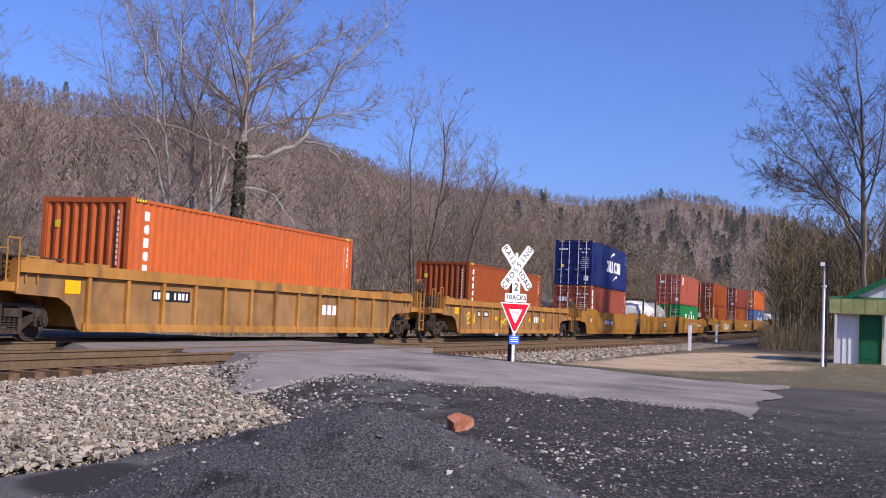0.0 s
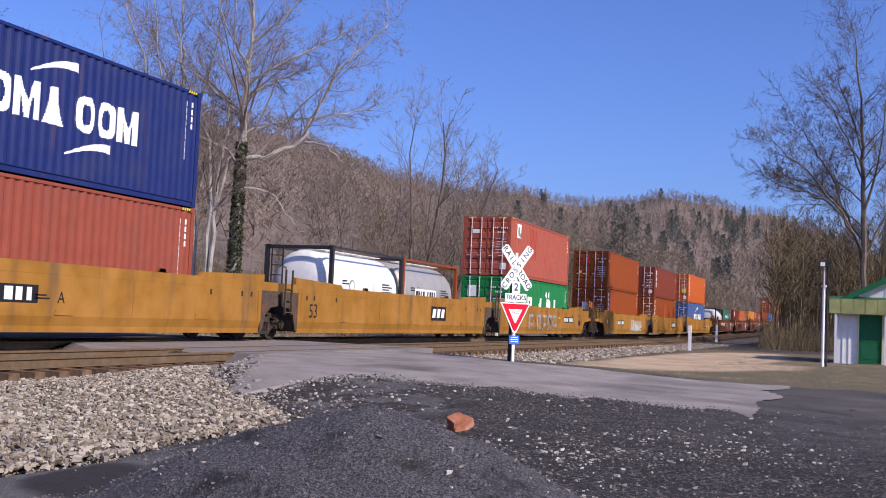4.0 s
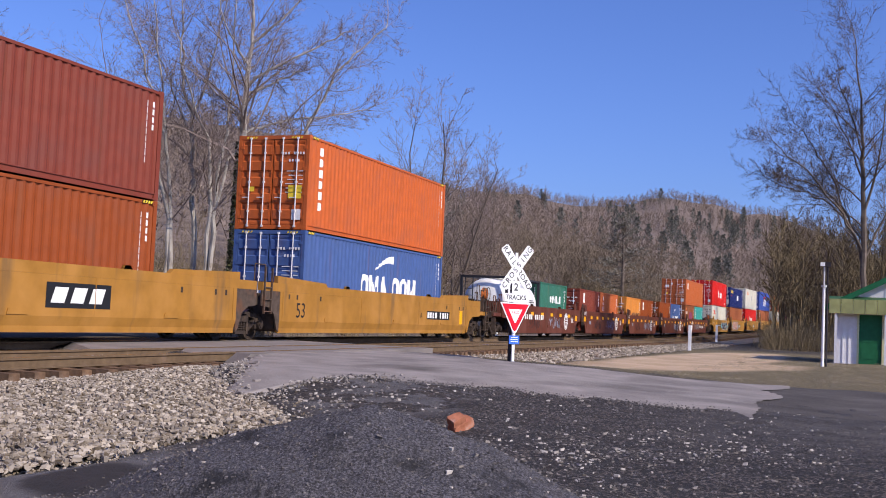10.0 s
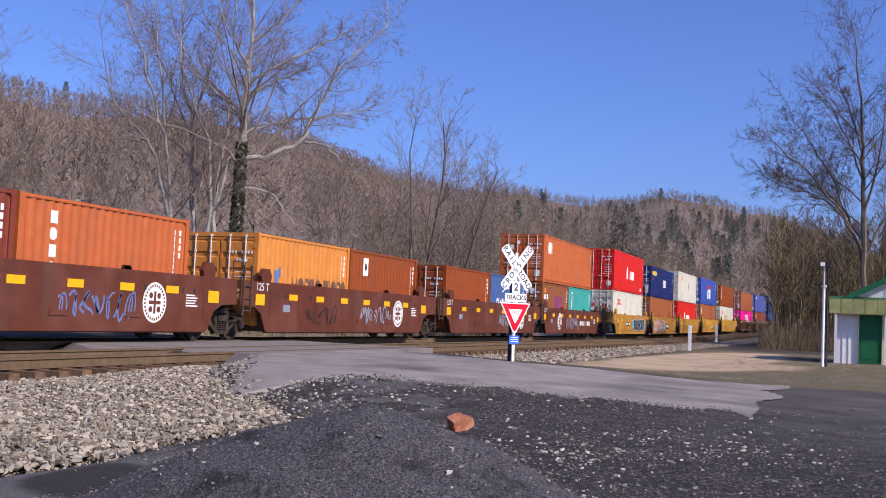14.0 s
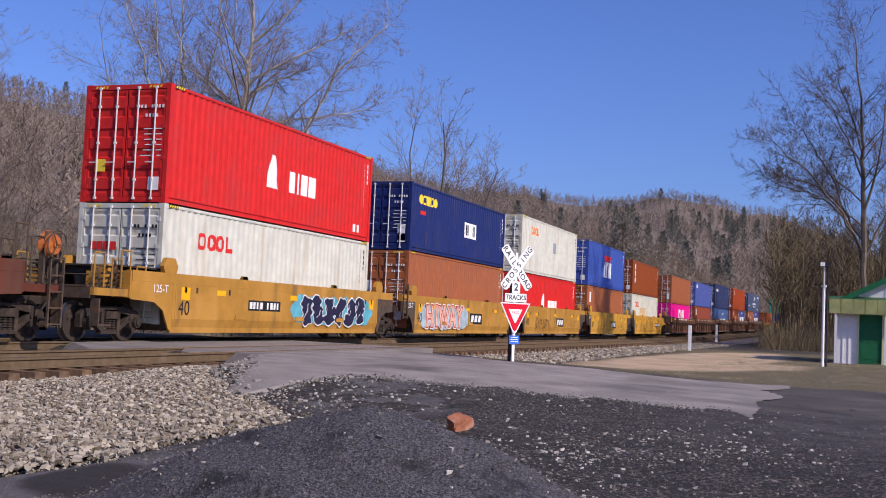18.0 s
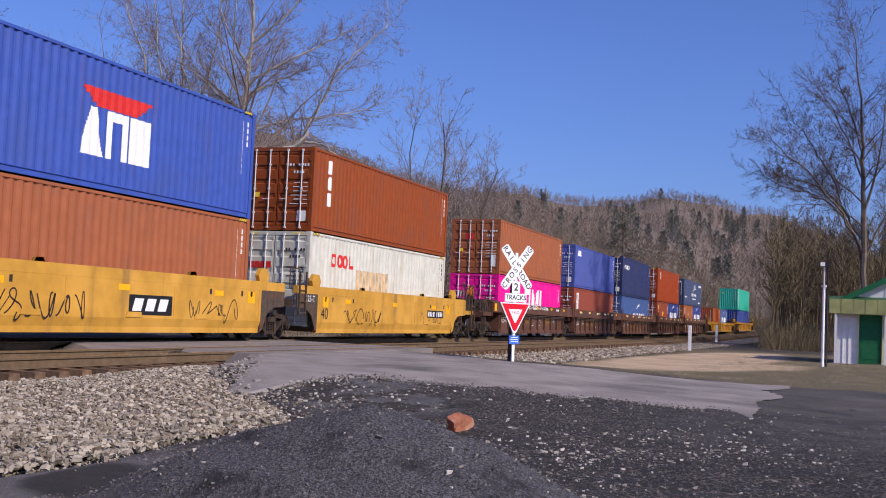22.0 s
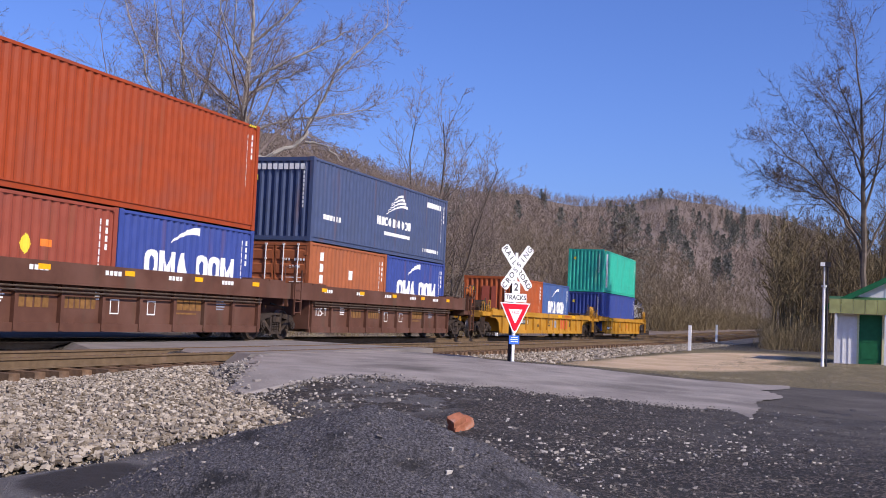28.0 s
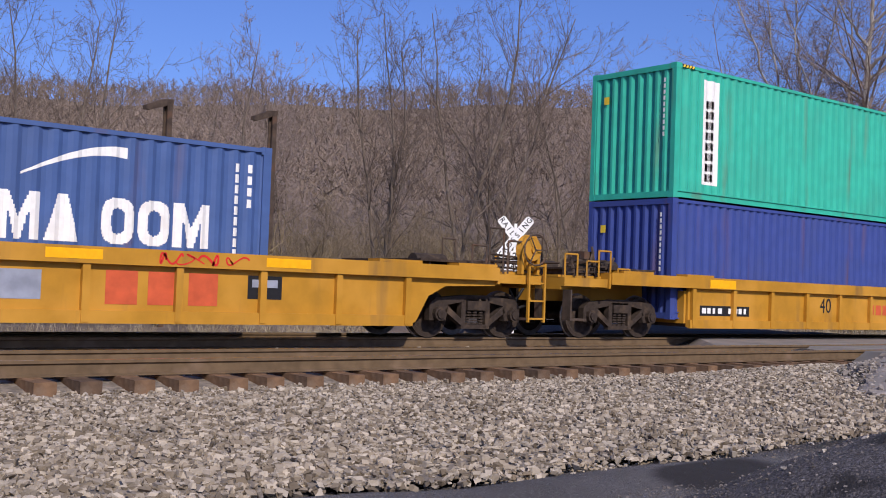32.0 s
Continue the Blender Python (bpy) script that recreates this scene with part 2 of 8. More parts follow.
def frame_mesh(L, H):
    bm = bmesh.new()
    w = C_W / 2
    for sx in (-1, 1):
        for sy in (-1, 1):
            x, y = sx * L / 2, sy * w
            box(bm, min(x, x - sx * 0.14), max(x, x - sx * 0.14), min(y, y - sy * 0.12), max(y, y - sy * 0.12), 0.118, H - 0.118)
        box(bm, min(sx * L / 2, sx * (L / 2 - 0.1)), max(sx * L / 2, sx * (L / 2 - 0.1)), -w + 0.12, w - 0.12, H - 0.13, H - 0.012)
        box(bm, min(sx * L / 2, sx * (L / 2 - 0.1)), max(sx * L / 2, sx * (L / 2 - 0.1)), -w + 0.12, w - 0.12, 0.012, 0.14)
    for sy in (-1, 1):
        y = sy * w
        box(bm, -L / 2 + 0.14, L / 2 - 0.14, min(y, y - sy * 0.06), max(y, y - sy * 0.06), H - 0.085, H - 0.018)
        for d, z0, z1 in ((0.0, 0.142, 0.165), (0.028, 0.036, 0.142), (-0.006, 0.015, 0.036)):
            box(bm, -L / 2 + 0.14, L / 2 - 0.14, min(y - sy * d, y - sy * 0.05), max(y - sy * d, y - sy * 0.05), z0 + 0.0005, z1)
    return mesh_of("container_frame", bm, [])


def casting_mesh():
    bm = bmesh.new()
    box(bm, -0.089, 0.089, -0.081, 0.081, 0, 0.118)
    box(bm, -0.035, 0.035, -0.086, -0.0815, 0.03, 0.085)
    bmesh.ops.bevel(bm, geom=bm.edges[:12], offset=0.008, segments=1)
    return mesh_of("corner_casting", bm, [])


def roof_mesh(L, H):
    bm = bmesh.new()
    x0, n = -L / 2 + 0.12, int((L - 0.24) / 0.21)
    step = (L - 0.24) / n
    prev = None
    for i in range(n * 2 + 1):
        x, z = x0 + i * step / 2, H - 0.03 - (0.02 if i % 2 else 0)
        cur = (bm.verts.new((x, -C_W / 2 + 0.06, z)), bm.verts.new((x, C_W / 2 - 0.06, z)))
        if prev:
            bm.faces.new((prev[0], cur[0], cur[1], prev[1]))
        prev = cur
    return mesh_of("container_roof", bm, [])


def floor_mesh(L):
    bm = bmesh.new()
    box(bm, -L / 2 + 0.14, L / 2 - 0.14, -C_W / 2 + 0.05, C_W / 2 - 0.05, 0.06, 0.15)
    return mesh_of("container_floor", bm, [])


def door_mesh(H):
    """One leaf, in the yz plane facing -x: pressed panel with horizontal ribs and a rim."""
    bm = bmesh.new()
    w, z0, z1 = 1.07, 0.15, H - 0.145
    n = 5
    span = (z1 - z0 - 0.12) / n
    edge = [(0.05, z1), (0.05, z0), (0.0, z0), (0.0, z0 + 0.06)]
    for i in range(n):
        zc = z0 + 0.06 + span * (i + 0.5)
        edge += [(0.02, zc - 0.17), (-0.012, zc - 0.13), (-0.012, zc + 0.13), (0.02, zc + 0.17)]
    edge += [(0.0, z1 - 0.06), (0.0, z1)]
    prism(bm, [(q[0], q[1]) for q in edge], "y", 0.05, w - 0.05)
    return mesh_of("door_leaf", bm, [])


def door_rim_mesh(H):
    """The leaf's upright edges and its seals."""
    bm = bmesh.new()
    box(bm, -0.004, 0.05, 0.0, 0.049, 0.15, H - 0.145)
    return mesh_of("door_stile", bm, [])


def hinge_mesh():
    bm = bmesh.new()
    box(bm, -0.016, 0.02, -0.05, 0.06, -0.05, 0.05)
    bmesh.ops.bevel(bm, geom=bm.edges[:], offset=0.008, segments=1)
    return mesh_of("hinge", bm, [])


def rod_mesh(H):
    bm = bmesh.new()
    rod(bm, (-0.035, 0, 0.08), (-0.035, 0, H - 0.08), 0.019, seg=6)
    for z in (0.1, 0.55, H * 0.5, H - 0.55, H - 0.1):
        box(bm, -0.052, 0.0, -0.034, 0.034, z - 0.028, z + 0.028)
    box(bm, -0.07, -0.045, -0.02, 0.20, 0.96, 0.985)
    return mesh_of("lock_rod", bm, [ROD])


SHAPES = {
    "b": lambda u, v: True,
    "r": lambda u, v: abs(2 * u - 1) ** 3 + abs(2 * v - 1) ** 3 < 1,
    "w": lambda u, v: 0.36 * v < u < 1 - 0.36 * v,
    "n": lambda u, v: not (v > 0.45 and abs(u - 0.5) < (v - 0.45) * 0.45) and not (v < 0.55 and 0.24 < u < 0.76 and abs(u - 0.5) > 0.08 + 0.25 * v),
    "s": lambda u, v: u < 0.42 or v < 0.26,
    "o": lambda u, v: abs(2 * u - 1) ** 3 + abs(2 * v - 1) ** 3 < 1 and (abs((u - 0.5) / 0.22)) ** 3 + abs((v - 0.5) / 0.28) ** 3 > 1,
    "g": lambda u, v: u < 0.27 or u > 0.73 or v > 0.8,
    "d": lambda u, v: abs(2 * u - 1) + abs(2 * v - 1) < 1,
}


def side_quad(bm, L, r):
    """A painted strip on the folds; with six values its ends differ in height."""
    x0, x1 = r[0], r[1]
    lo0, hi0, lo1, hi1 = (r[2], r[3], r[2], r[3]) if len(r) < 6 else r[2:6]
    y0 = -C_W / 2 + 0.012 - 0.004
    col = []
    for x, d in breaks(x0 - L / 2, x1 - L / 2, -(L - 0.24) / 2):
        f = (x + L / 2 - x0) / (x1 - x0)
        col.append((bm.verts.new((x, y0 + d * DEPTH, lo0 + (lo1 - lo0) * f)), bm.verts.new((x, y0 + d * DEPTH, hi0 + (hi1 - hi0) * f))))
    for a, b in zip(col, col[1:]):
        bm.faces.new((a[0], b[0], b[1], a[1]))


def side_shape(bm, L, r):
    """A plain painted shape on the folds, in small welded cells."""
    x0, x1, z0, z1, kind = r
    test, nz = SHAPES[kind], 34 if z1 - z0 > 0.6 else 22
    y0 = -C_W / 2 + 0.012 - 0.004
    xs = breaks(x0 - L / 2, x1 - L / 2, -(L - 0.24) / 2)
    fine = []
    for (xa, da), (xb, db) in zip(xs, xs[1:]):
        k = max(1, round((xb - xa) / (x1 - x0) * nz * 0.85))
        fine += [(xa + (xb - xa) * i / k, da + (db - da) * i / k) for i in range(k)]
    fine.append(xs[-1])
    made = {}

    def at(i, j):
        if (i, j) not in made:
            made[i, j] = bm.verts.new((fine[i][0], y0 + fine[i][1] * DEPTH, z0 + (z1 - z0) * j / nz))
        return made[i, j]
    for i in range(len(fine) - 1):
        u = ((fine[i][0] + fine[i + 1][0]) / 2 + L / 2 - x0) / (x1 - x0)
        for j in range(nz):
            if test(u, (j + 0.5) / nz):
                bm.faces.new((at(i, j), at(i + 1, j), at(i + 1, j + 1), at(i, j + 1)))


def side_marks(parent, L, rects, mat, name="marking", label=""):
    """Painted rectangles (x0, x1, z0, z1) on the near side, x from the leading end, laid onto the folds; a fifth value
    leaves a hole in the middle. Large ones are parts of their own, small ones one part."""
    groups = [[r] for r in rects] if name in ("emblem", "patch", "name_strip", "name_stencil") and len(rects) < 16 else [rects]
    ob = None
    for group in groups:
        bm = bmesh.new()
        for r in group:
            if len(r) == 5 and r[4] not in ("", "b"):
                side_shape(bm, L, r)
            else:
                side_quad(bm, L, r if len(r) != 5 else r[:4])
        bmesh.ops.remove_doubles(bm, verts=bm.verts, dist=0.0005)
        ob = part(name, bm, mat, parent, label)
        if len(group) > 1:
            tagged(ob, kind="stuff")
    return ob


def end_marks(parent, L, rects, mat, name="marking"):
    """Small plates and stencilled lines on the leading end: (y0, y1, z0, z1), y from the near edge."""
    bm = bmesh.new()
    for y0, y1, z0, z1 in [r[:4] for r in rects]:
        box(bm, -L / 2 - 0.0145, -L / 2 - 0.0125, y0 - C_W / 2, y1 - C_W / 2, z0, z1)
    ob = part(name, bm, mat, parent)
    return tagged(ob, kind="stuff") if len(rects) > 1 else ob


def column(x, z_top, n, w=0.14, h=0.17, gap=0.07):
    return [(x, x + w, z_top - i * (h + gap) - h, z_top - i * (h + gap)) for i in range(n)]


def word(x, z, n, w, h, gap=0.25, slant=0.0):
    """A plain row of n blocks."""
    return [(x + i * w * (1 + gap), x + i * w * (1 + gap) + w, z, z + h) for i in range(n)]


def swoosh(x, z, w, h, n=14, thick=0.16):
    out = []
    for i in range(n):
        edge = []
        for f in (i / n, (i + 1) / n):
            zc, tk = z + h * math.sin(f * 1.75), thick * (0.2 + 0.8 * f)
            edge += [zc - tk / 2, zc + tk / 2]
        out.append((x + w * i / n, x + w * (i + 1) / n, *edge))
    return out


def glyphs(x, z, w, h, kinds, gap=0.18):
    """Plain shapes in a row: o ring, c open ring, w wedge, n notched, s stepped, i thin, b block and so on; a space leaves a gap."""
    out = []
    for i, k in enumerate(kinds):
        if k != " ":
            wide = w * (1.22 if k == "n" else 0.36 if k == "i" else 1.0)
            out.append((x, x + wide, z, z + h, k if k in SHAPES else ""))
            x += wide + w * gap
        else:
            x += w * 0.55
    return out


def tank_container(paint_frame, paint_shell, label, L=6.058, H=2.591):
    """A 20-foot tank: open frame, shell with domed ends, walkway and ladder."""
    top = tagged(new("tank_container"), label, "tank container", "containers on the train")
    part("frame", cached(("frame", L, H), lambda: frame_mesh(L, H)), paint_frame, top)
    for sx in (-1, 1):
        for sy in (-1, 1):
            for z in (0, H - 0.118):
                c = part("corner_casting", cached("casting", casting_mesh), paint_frame, top)
                c.location = (sx * (L / 2 - 0.089), sy * (C_W / 2 - 0.081), z)
    bm = bmesh.new()
    r, seg = 1.17, 28
    cap = [(2.50 + 0.42 * math.sin(a), r * math.cos(a) ** 0.7) for a in [1.54 * i / 9 for i in range(10)]]
    prof = [(-x, q) for x, q in cap[::-1]] + cap
    rings = [[bm.verts.new((x, q * math.cos(6.28319 * i / seg), 1.30 + q * math.sin(6.28319 * i / seg))) for i in range(seg)] for x, q in prof]
    for a, b in zip(rings, rings[1:]):
        for i in range(seg):
            bm.faces.new((a[i], b[i], b[(i + 1) % seg], a[(i + 1) % seg]))
    bm.faces.new(rings[0])
    bm.faces.new(rings[-1][::-1])
    part("shell", bm, paint_shell, top, smooth=True)
    bm = bmesh.new()
    for i in range(5):
        box(bm, -2.6, 2.6, -0.45 + i * 0.18, -0.33 + i * 0.18, H - 0.10, H - 0.075)
    for x in (-2, -0.7, 0.7, 2):
        box(bm, x - 0.03, x + 0.03, -0.5, 0.5, H - 0.14, H - 0.101)
    part("walkway", bm, ROD, top)
    bm = bmesh.new()
    for y in (0.55, 0.95):
        box(bm, -L / 2 - 0.02, -L / 2 + 0.02, y - 0.02, y + 0.02, 0.1, H - 0.1)
    for i in range(7):
        box(bm, -L / 2 - 0.015, -L / 2 + 0.015, 0.57, 0.93, 0.3 + i * 0.32, 0.33 + i * 0.32)
    part("ladder", bm, paint_frame, top)
    for x, w, lines in ((1.2, 0.9, 6), (-2.1, 0.5, 2)):
        bm = bmesh.new()
        for q in range(lines):
            box(bm, x, x + w * (0.7 + 0.3 * (q % 2)), -1.178, -1.172, 1.5 - 0.09 * q, 1.535 - 0.09 * q)
        tagged(part("data_stencil", bm, BLACK, top), kind="stuff")
    disc_mark(top, -1.35, 1.36, 0.2, -1.172, BLACK, "emblem", "dark ring emblem")
    disc_mark(top, -1.35, 1.36, 0.165, -1.175, WHITE, "emblem")
    bm = bmesh.new()
    rod(bm, (-0.5, 0, 2.40), (-0.5, 0, 2.52), 0.28, seg=14)
    rod(bm, (0.9, 0.2, 2.40), (0.9, 0.2, 2.50), 0.12, seg=10)
    part("manhole", bm, ROD, top)
    return top


def strip_mesh(stripes):
    """A dark strip on the top rail, or the slanted stripes that lie on it."""
    bm = bmesh.new()
    if stripes:
        for i in range(4):
            x = 0.02 + 0.1 * i
            prism(bm, [(x, -0.03), (x + 0.055, -0.03), (x + 0.09, 0.03), (x + 0.035, 0.03)], "y", -0.006, -0.0025)
    else:
        box(bm, 0, 0.42, -0.002, -0.0005, -0.032, 0.032)
    return mesh_of("warning_strip", bm, [])


def container(L, H, color, label, doors=True, casting=True):
    """A folded-steel box. Origin: middle of its base; the leading end faces -x."""
    top = tagged(new("shipping_container"), label, "container", "containers on the train")
    part("frame", cached(("frame", L, H), lambda: frame_mesh(L, H)), color, top)
    side = cached(("side", L, H), lambda: folded(L - 0.24, 0.16, H - 0.08))
    a = part("side_panel", side, color, top)
    a.location = (0, -C_W / 2 + 0.012, 0)
    b = part("side_panel", side, color, top)
    b.matrix_basis = pose(0, C_W / 2 - 0.012, 0, 0, 0, 180)
    part("roof", cached(("roof", L, H), lambda: roof_mesh(L, H)), color, top)
    part("floor", cached(("floor", L), lambda: floor_mesh(L)), GRIMY, top)
    end = cached(("end", H), lambda: folded(C_W - 0.2, 0.14, H - 0.12, 0.25, 0.045))
    e = part("end_panel", end, color, top)
    e.matrix_basis = pose(L / 2 - 0.012, 0, 0, 0, 0, 90)
    if doors:
        for k in (0, 1):
            leaf = part("door", cached(("door", H), lambda: door_mesh(H)), color, top)
            leaf.matrix_basis = pose(-L / 2 + 0.012, -1.09 if k == 0 else 0.02, 0)
            for j in (0.0, 1.021):
                part("stile", cached(("stile", H), lambda: door_rim_mesh(H)), color, leaf).location = (0, j, 0)
            for z in (0.38, 0.38 * H, 0.64 * H, H - 0.38):
                part("hinge", cached("hinge", hinge_mesh), color, leaf).location = (-0.006, 0.0 if k == 0 else 1.06, z)
            for j in (0.26, 0.76):
                r = part("lock_rod", cached(("rod", H), lambda: rod_mesh(H)), None, leaf)
                r.location = (-0.004, j, 0)
    else:
        e = part("end_panel", end, color, top)
        e.matrix_basis = pose(-L / 2 + 0.012, 0, 0, 0, 0, -90)
    if casting:
        for sx in (-1, 1):
            for sy in (-1, 1):
                for z in (0, H - 0.118):
                    c = part("corner_casting", cached("casting", casting_mesh), color, top)
                    c.matrix_basis = pose(sx * (L / 2 - 0.087), sy * (C_W / 2 - 0.079), z, 0, 0, 0 if sy < 0 else 180)
    if H > 2.7:
        # height warning stripes at the upper corners
        for x in (-L / 2 + 0.19, L / 2 - 0.60):
            part("warning_strip", cached("strip", lambda: strip_mesh(0)), BLACK, top).location = (x, -C_W / 2, H - 0.052)
            part("warning_stripe", cached("stripe", lambda: strip_mesh(1)), YELLOWM, top).location = (x, -C_W / 2, H - 0.052)
        if doors:
            for y in (-0.98, 0.57):
                part("warning_stripe", cached("stripe", lambda: strip_mesh(1)), YELLOWM, top).matrix_basis = pose(-L / 2 - 0.001, y + 0.41, H - 0.07, 0, 0, -90)
    return top


def std_marks(top, L, H, mat=WHITE, vert=True, doors=True, seed=0):
    """Small stencilled lines that every box carries: bars for numbers and data."""
    rng = random.Random(seed)
    if vert:
        side_marks(top, L, column(L - 0.62, H - 0.30, 9, 0.07, 0.13, 0.035), mat, "number_stencil")
        side_marks(top, L, column(L - 0.40, H - 0.30, 4, 0.07, 0.13, 0.05), mat, "size_stencil")
    if doors:
        r = [(0.16 + 0.10 * i, 0.16 + 0.10 * i + 0.055, H - 0.60, H - 0.52) for i in range(8) if i != 4]
        r += [(0.32 + 0.10 * i, 0.32 + 0.10 * i + 0.055, H - 0.82, H - 0.74) for i in range(4)]
        for i in range(6):
            z = H - 1.12 - i * 0.13
            r += [(0.18, 0.18 + rng.uniform(0.12, 0.2), z, z + 0.022), (0.44, 0.44 + rng.uniform(0.2, 0.36), z, z + 0.022)]
        end_marks(top, L, r, mat, "data_stencil")
        if rng.random() < 0.7:
            end_marks(top, L, [(1.82, 1.99, H * 0.40, H * 0.40 + 0.15)], YELLOWM, "warning_label")
        if rng.random() < 0.6:
            end_marks(top, L, [(0.2, 0.5, 0.3, 0.62)], WHITE, "placard")
    else:
        end_marks(top, L, [(0.28, 0.33, z, z + 0.09) for z in [H - 0.4 - 0.13 * i for i in range(10)]], mat, "number_stencil")
        end_marks(top, L, [(1.9, 2.05, H - 0.72, H - 0.55)], YELLOWM, "warning_label")


# ---- the train: well cars ----
def bogie_mesh():
    bm = bmesh.new()
    for s in (-1, 1):
        y0, y1 = sorted((s * 0.94, s * 1.08))
        for e in (-1, 1):
            prism(bm, [(e * 1.08, 0.34), (e * 1.08, 0.62), (e * 0.95, 0.74), (e * 0.30, 0.80), (e * 0.30, 0.68), (e * 0.66, 0.62), (e * 0.70, 0.34)][::e], "y", y0, y1)
            prism(bm, [(e * 0.72, 0.50), (e * 0.66, 0.60), (e * 0.24, 0.30), (e * 0.24, 0.19)][::e], "y", y0, y1)
            box(bm, *sorted((e * 0.24, e * 0.34)), y0 + 0.004, y1 - 0.004, 0.19, 0.79)
            rod(bm, (e * 0.89, s * 1.02, 0.46), (e * 0.89, s * 1.17, 0.46), 0.13, seg=10)
            rod(bm, (e * 0.89, s * 1.17, 0.46), (e * 0.89, s * 1.20, 0.46), 0.09, seg=8)
        box(bm, -0.24, 0.24, y0 + 0.004, y1 - 0.004, 0.19, 0.27)
        box(bm, -0.30, 0.30, y0 + 0.006, y1 - 0.006, 0.735, 0.805)
        for x in (-0.14, 0.0, 0.14):
            for k in range(5):
                rod(bm, (x, s * 1.02, 0.275 + k * 0.05), (x, s * 1.02, 0.305 + k * 0.05), 0.062, seg=8)
        box(bm, -0.22, 0.22, y0 - 0.03, y1 + 0.03, 0.53, 0.70)
        for e in (-1, 1):
            box(bm, *sorted((e * 0.40, e * 0.48)), *sorted((s * 0.66, s * 0.84)), 0.28, 0.60)
    box(bm, -0.20, 0.20, -0.94, 0.94, 0.50, 0.74)
    rod(bm, (0, 0, 0.74), (0, 0, 0.86), 0.22, seg=12)
    for e in (-1, 1):
        rod(bm, (e * 0.44, -0.85, 0.42), (e * 0.44, 0.85, 0.42), 0.045, seg=6)
    return mesh_of("bogie", bm, [BOGIE])


def wheelset_mesh():
    bm = bmesh.new()
    rod(bm, (0, -1.0, 0), (0, 1.0, 0), 0.075, seg=10)
    for s in (-1, 1):
        seg = 24
        prof = [(0.69, 0.10, 0), (0.70, 0.30, 0), (0.665, 0.36, 0), (0.665, 0.455, 1), (0.695, 0.46, 1), (0.70, 0.435, 1), (0.815, 0.428, 1), (0.815, 0.36, 0), (0.775, 0.32, 0), (0.80, 0.12, 0), (0.83, 0.08, 0)]
        rings = [([bm.verts.new((q * math.cos(6.28319 * i / seg), s * y, q * math.sin(6.28319 * i / seg))) for i in range(seg)], m) for y, q, m in prof]
        for (a, _), (b, m) in zip(rings, rings[1:]):
            for i in range(seg):
                bm.faces.new((a[i], b[i], b[(i + 1) % seg], a[(i + 1) % seg])).material_index = m
        for k in range(3):
            a = k * 2.0944
            rod(bm, (0.24 * math.cos(a), s * 0.79, 0.24 * math.sin(a)), (0.24 * math.cos(a), s * 0.805, 0.24 * math.sin(a)), 0.03, seg=6)
    return mesh_of("wheelset", bm, [BOGIE, WHEEL])


WHEELS = {-1: [], 1: []}


def bogie(parent, x):
    b = part("bogie", cached("bogie", bogie_mesh), None, parent)
    b.location = (x, 0, -0.02)
    for e in (-1, 1):
        w = part("wheelset", cached("wheelset", wheelset_mesh), None, b)
        w.location = (e * 0.89, 0, 0.448)
        WHEELS[e].append(w)
    return b


def ladder(parent, x, y, z0, z1, mat, width=0.4):
    bm = bmesh.new()
    s = -1 if y < 0 else 1
    for e in (-1, 1):
        box(bm, x + e * width / 2 - 0.02, x + e * width / 2 + 0.02, y - 0.025, y + 0.025, z0, z1)
    k = 0
    while z0 + 0.05 + k * 0.33 < min(z1, 1.75):
        z = z0 + 0.05 + k * 0.33
        box(bm, x - width / 2 + 0.02, x + width / 2 - 0.02, y - 0.018, y + 0.018, z, z + 0.03)
        k += 1
    return part("ladder", bm, mat, parent)


def rails_mesh(bm, x0, x1, y, z, posts=3, high=0.55):
    rod(bm, (x0, y, z + high), (x1, y, z + high), 0.018, seg=5)
    for i in range(posts):
        x = x0 + (x1 - x0) * i / (posts - 1)
        rod(bm, (x, y, z), (x, y, z + high), 0.018, seg=5)


def plate(parent, x0, x1, z0, z1, y, mat, name="plate", label=""):
    bm = bmesh.new()
    box(bm, x0, x1, y - 0.004, y - 0.001, z0, z1)
    return part(name, bm, mat, parent, label)


def bar_row(parent, x0, x1, z0, z1, y, n, mat, gap=0.25, name="stencil"):
    bm = bmesh.new()
    w = (x1 - x0) / n
    for i in range(n):
        if n > 6 and i == 4:
            continue
        cut = gap + (0.3 * ((i * 7 + n) % 3) / 2 if n > 6 else 0)
        box(bm, x0 + i * w, x0 + (i + 1) * w - w * cut, y - 0.007, y - 0.0045, z0, z1)
    return tagged(part(name, bm, mat, parent), kind="stuff")


def disc_mark(parent, x, z, r, y, mat, name="emblem", label=""):
    bm = bmesh.new()
    rod(bm, (x, y - 0.003, z), (x, y - 0.001, z), r, seg=28)
    return part(name, bm, mat, parent, label)


def lettering(parent, body, size, x, z, y, mat, bold=0.0):
    me = text_mesh(body, size, 0.0, bold)
    me.materials.append(mat)
    ob = new("lettering", me)
    ob.parent = parent
    ob.matrix_basis = pose(x, y - 0.006, z, 90, 0, 0)
    return ob


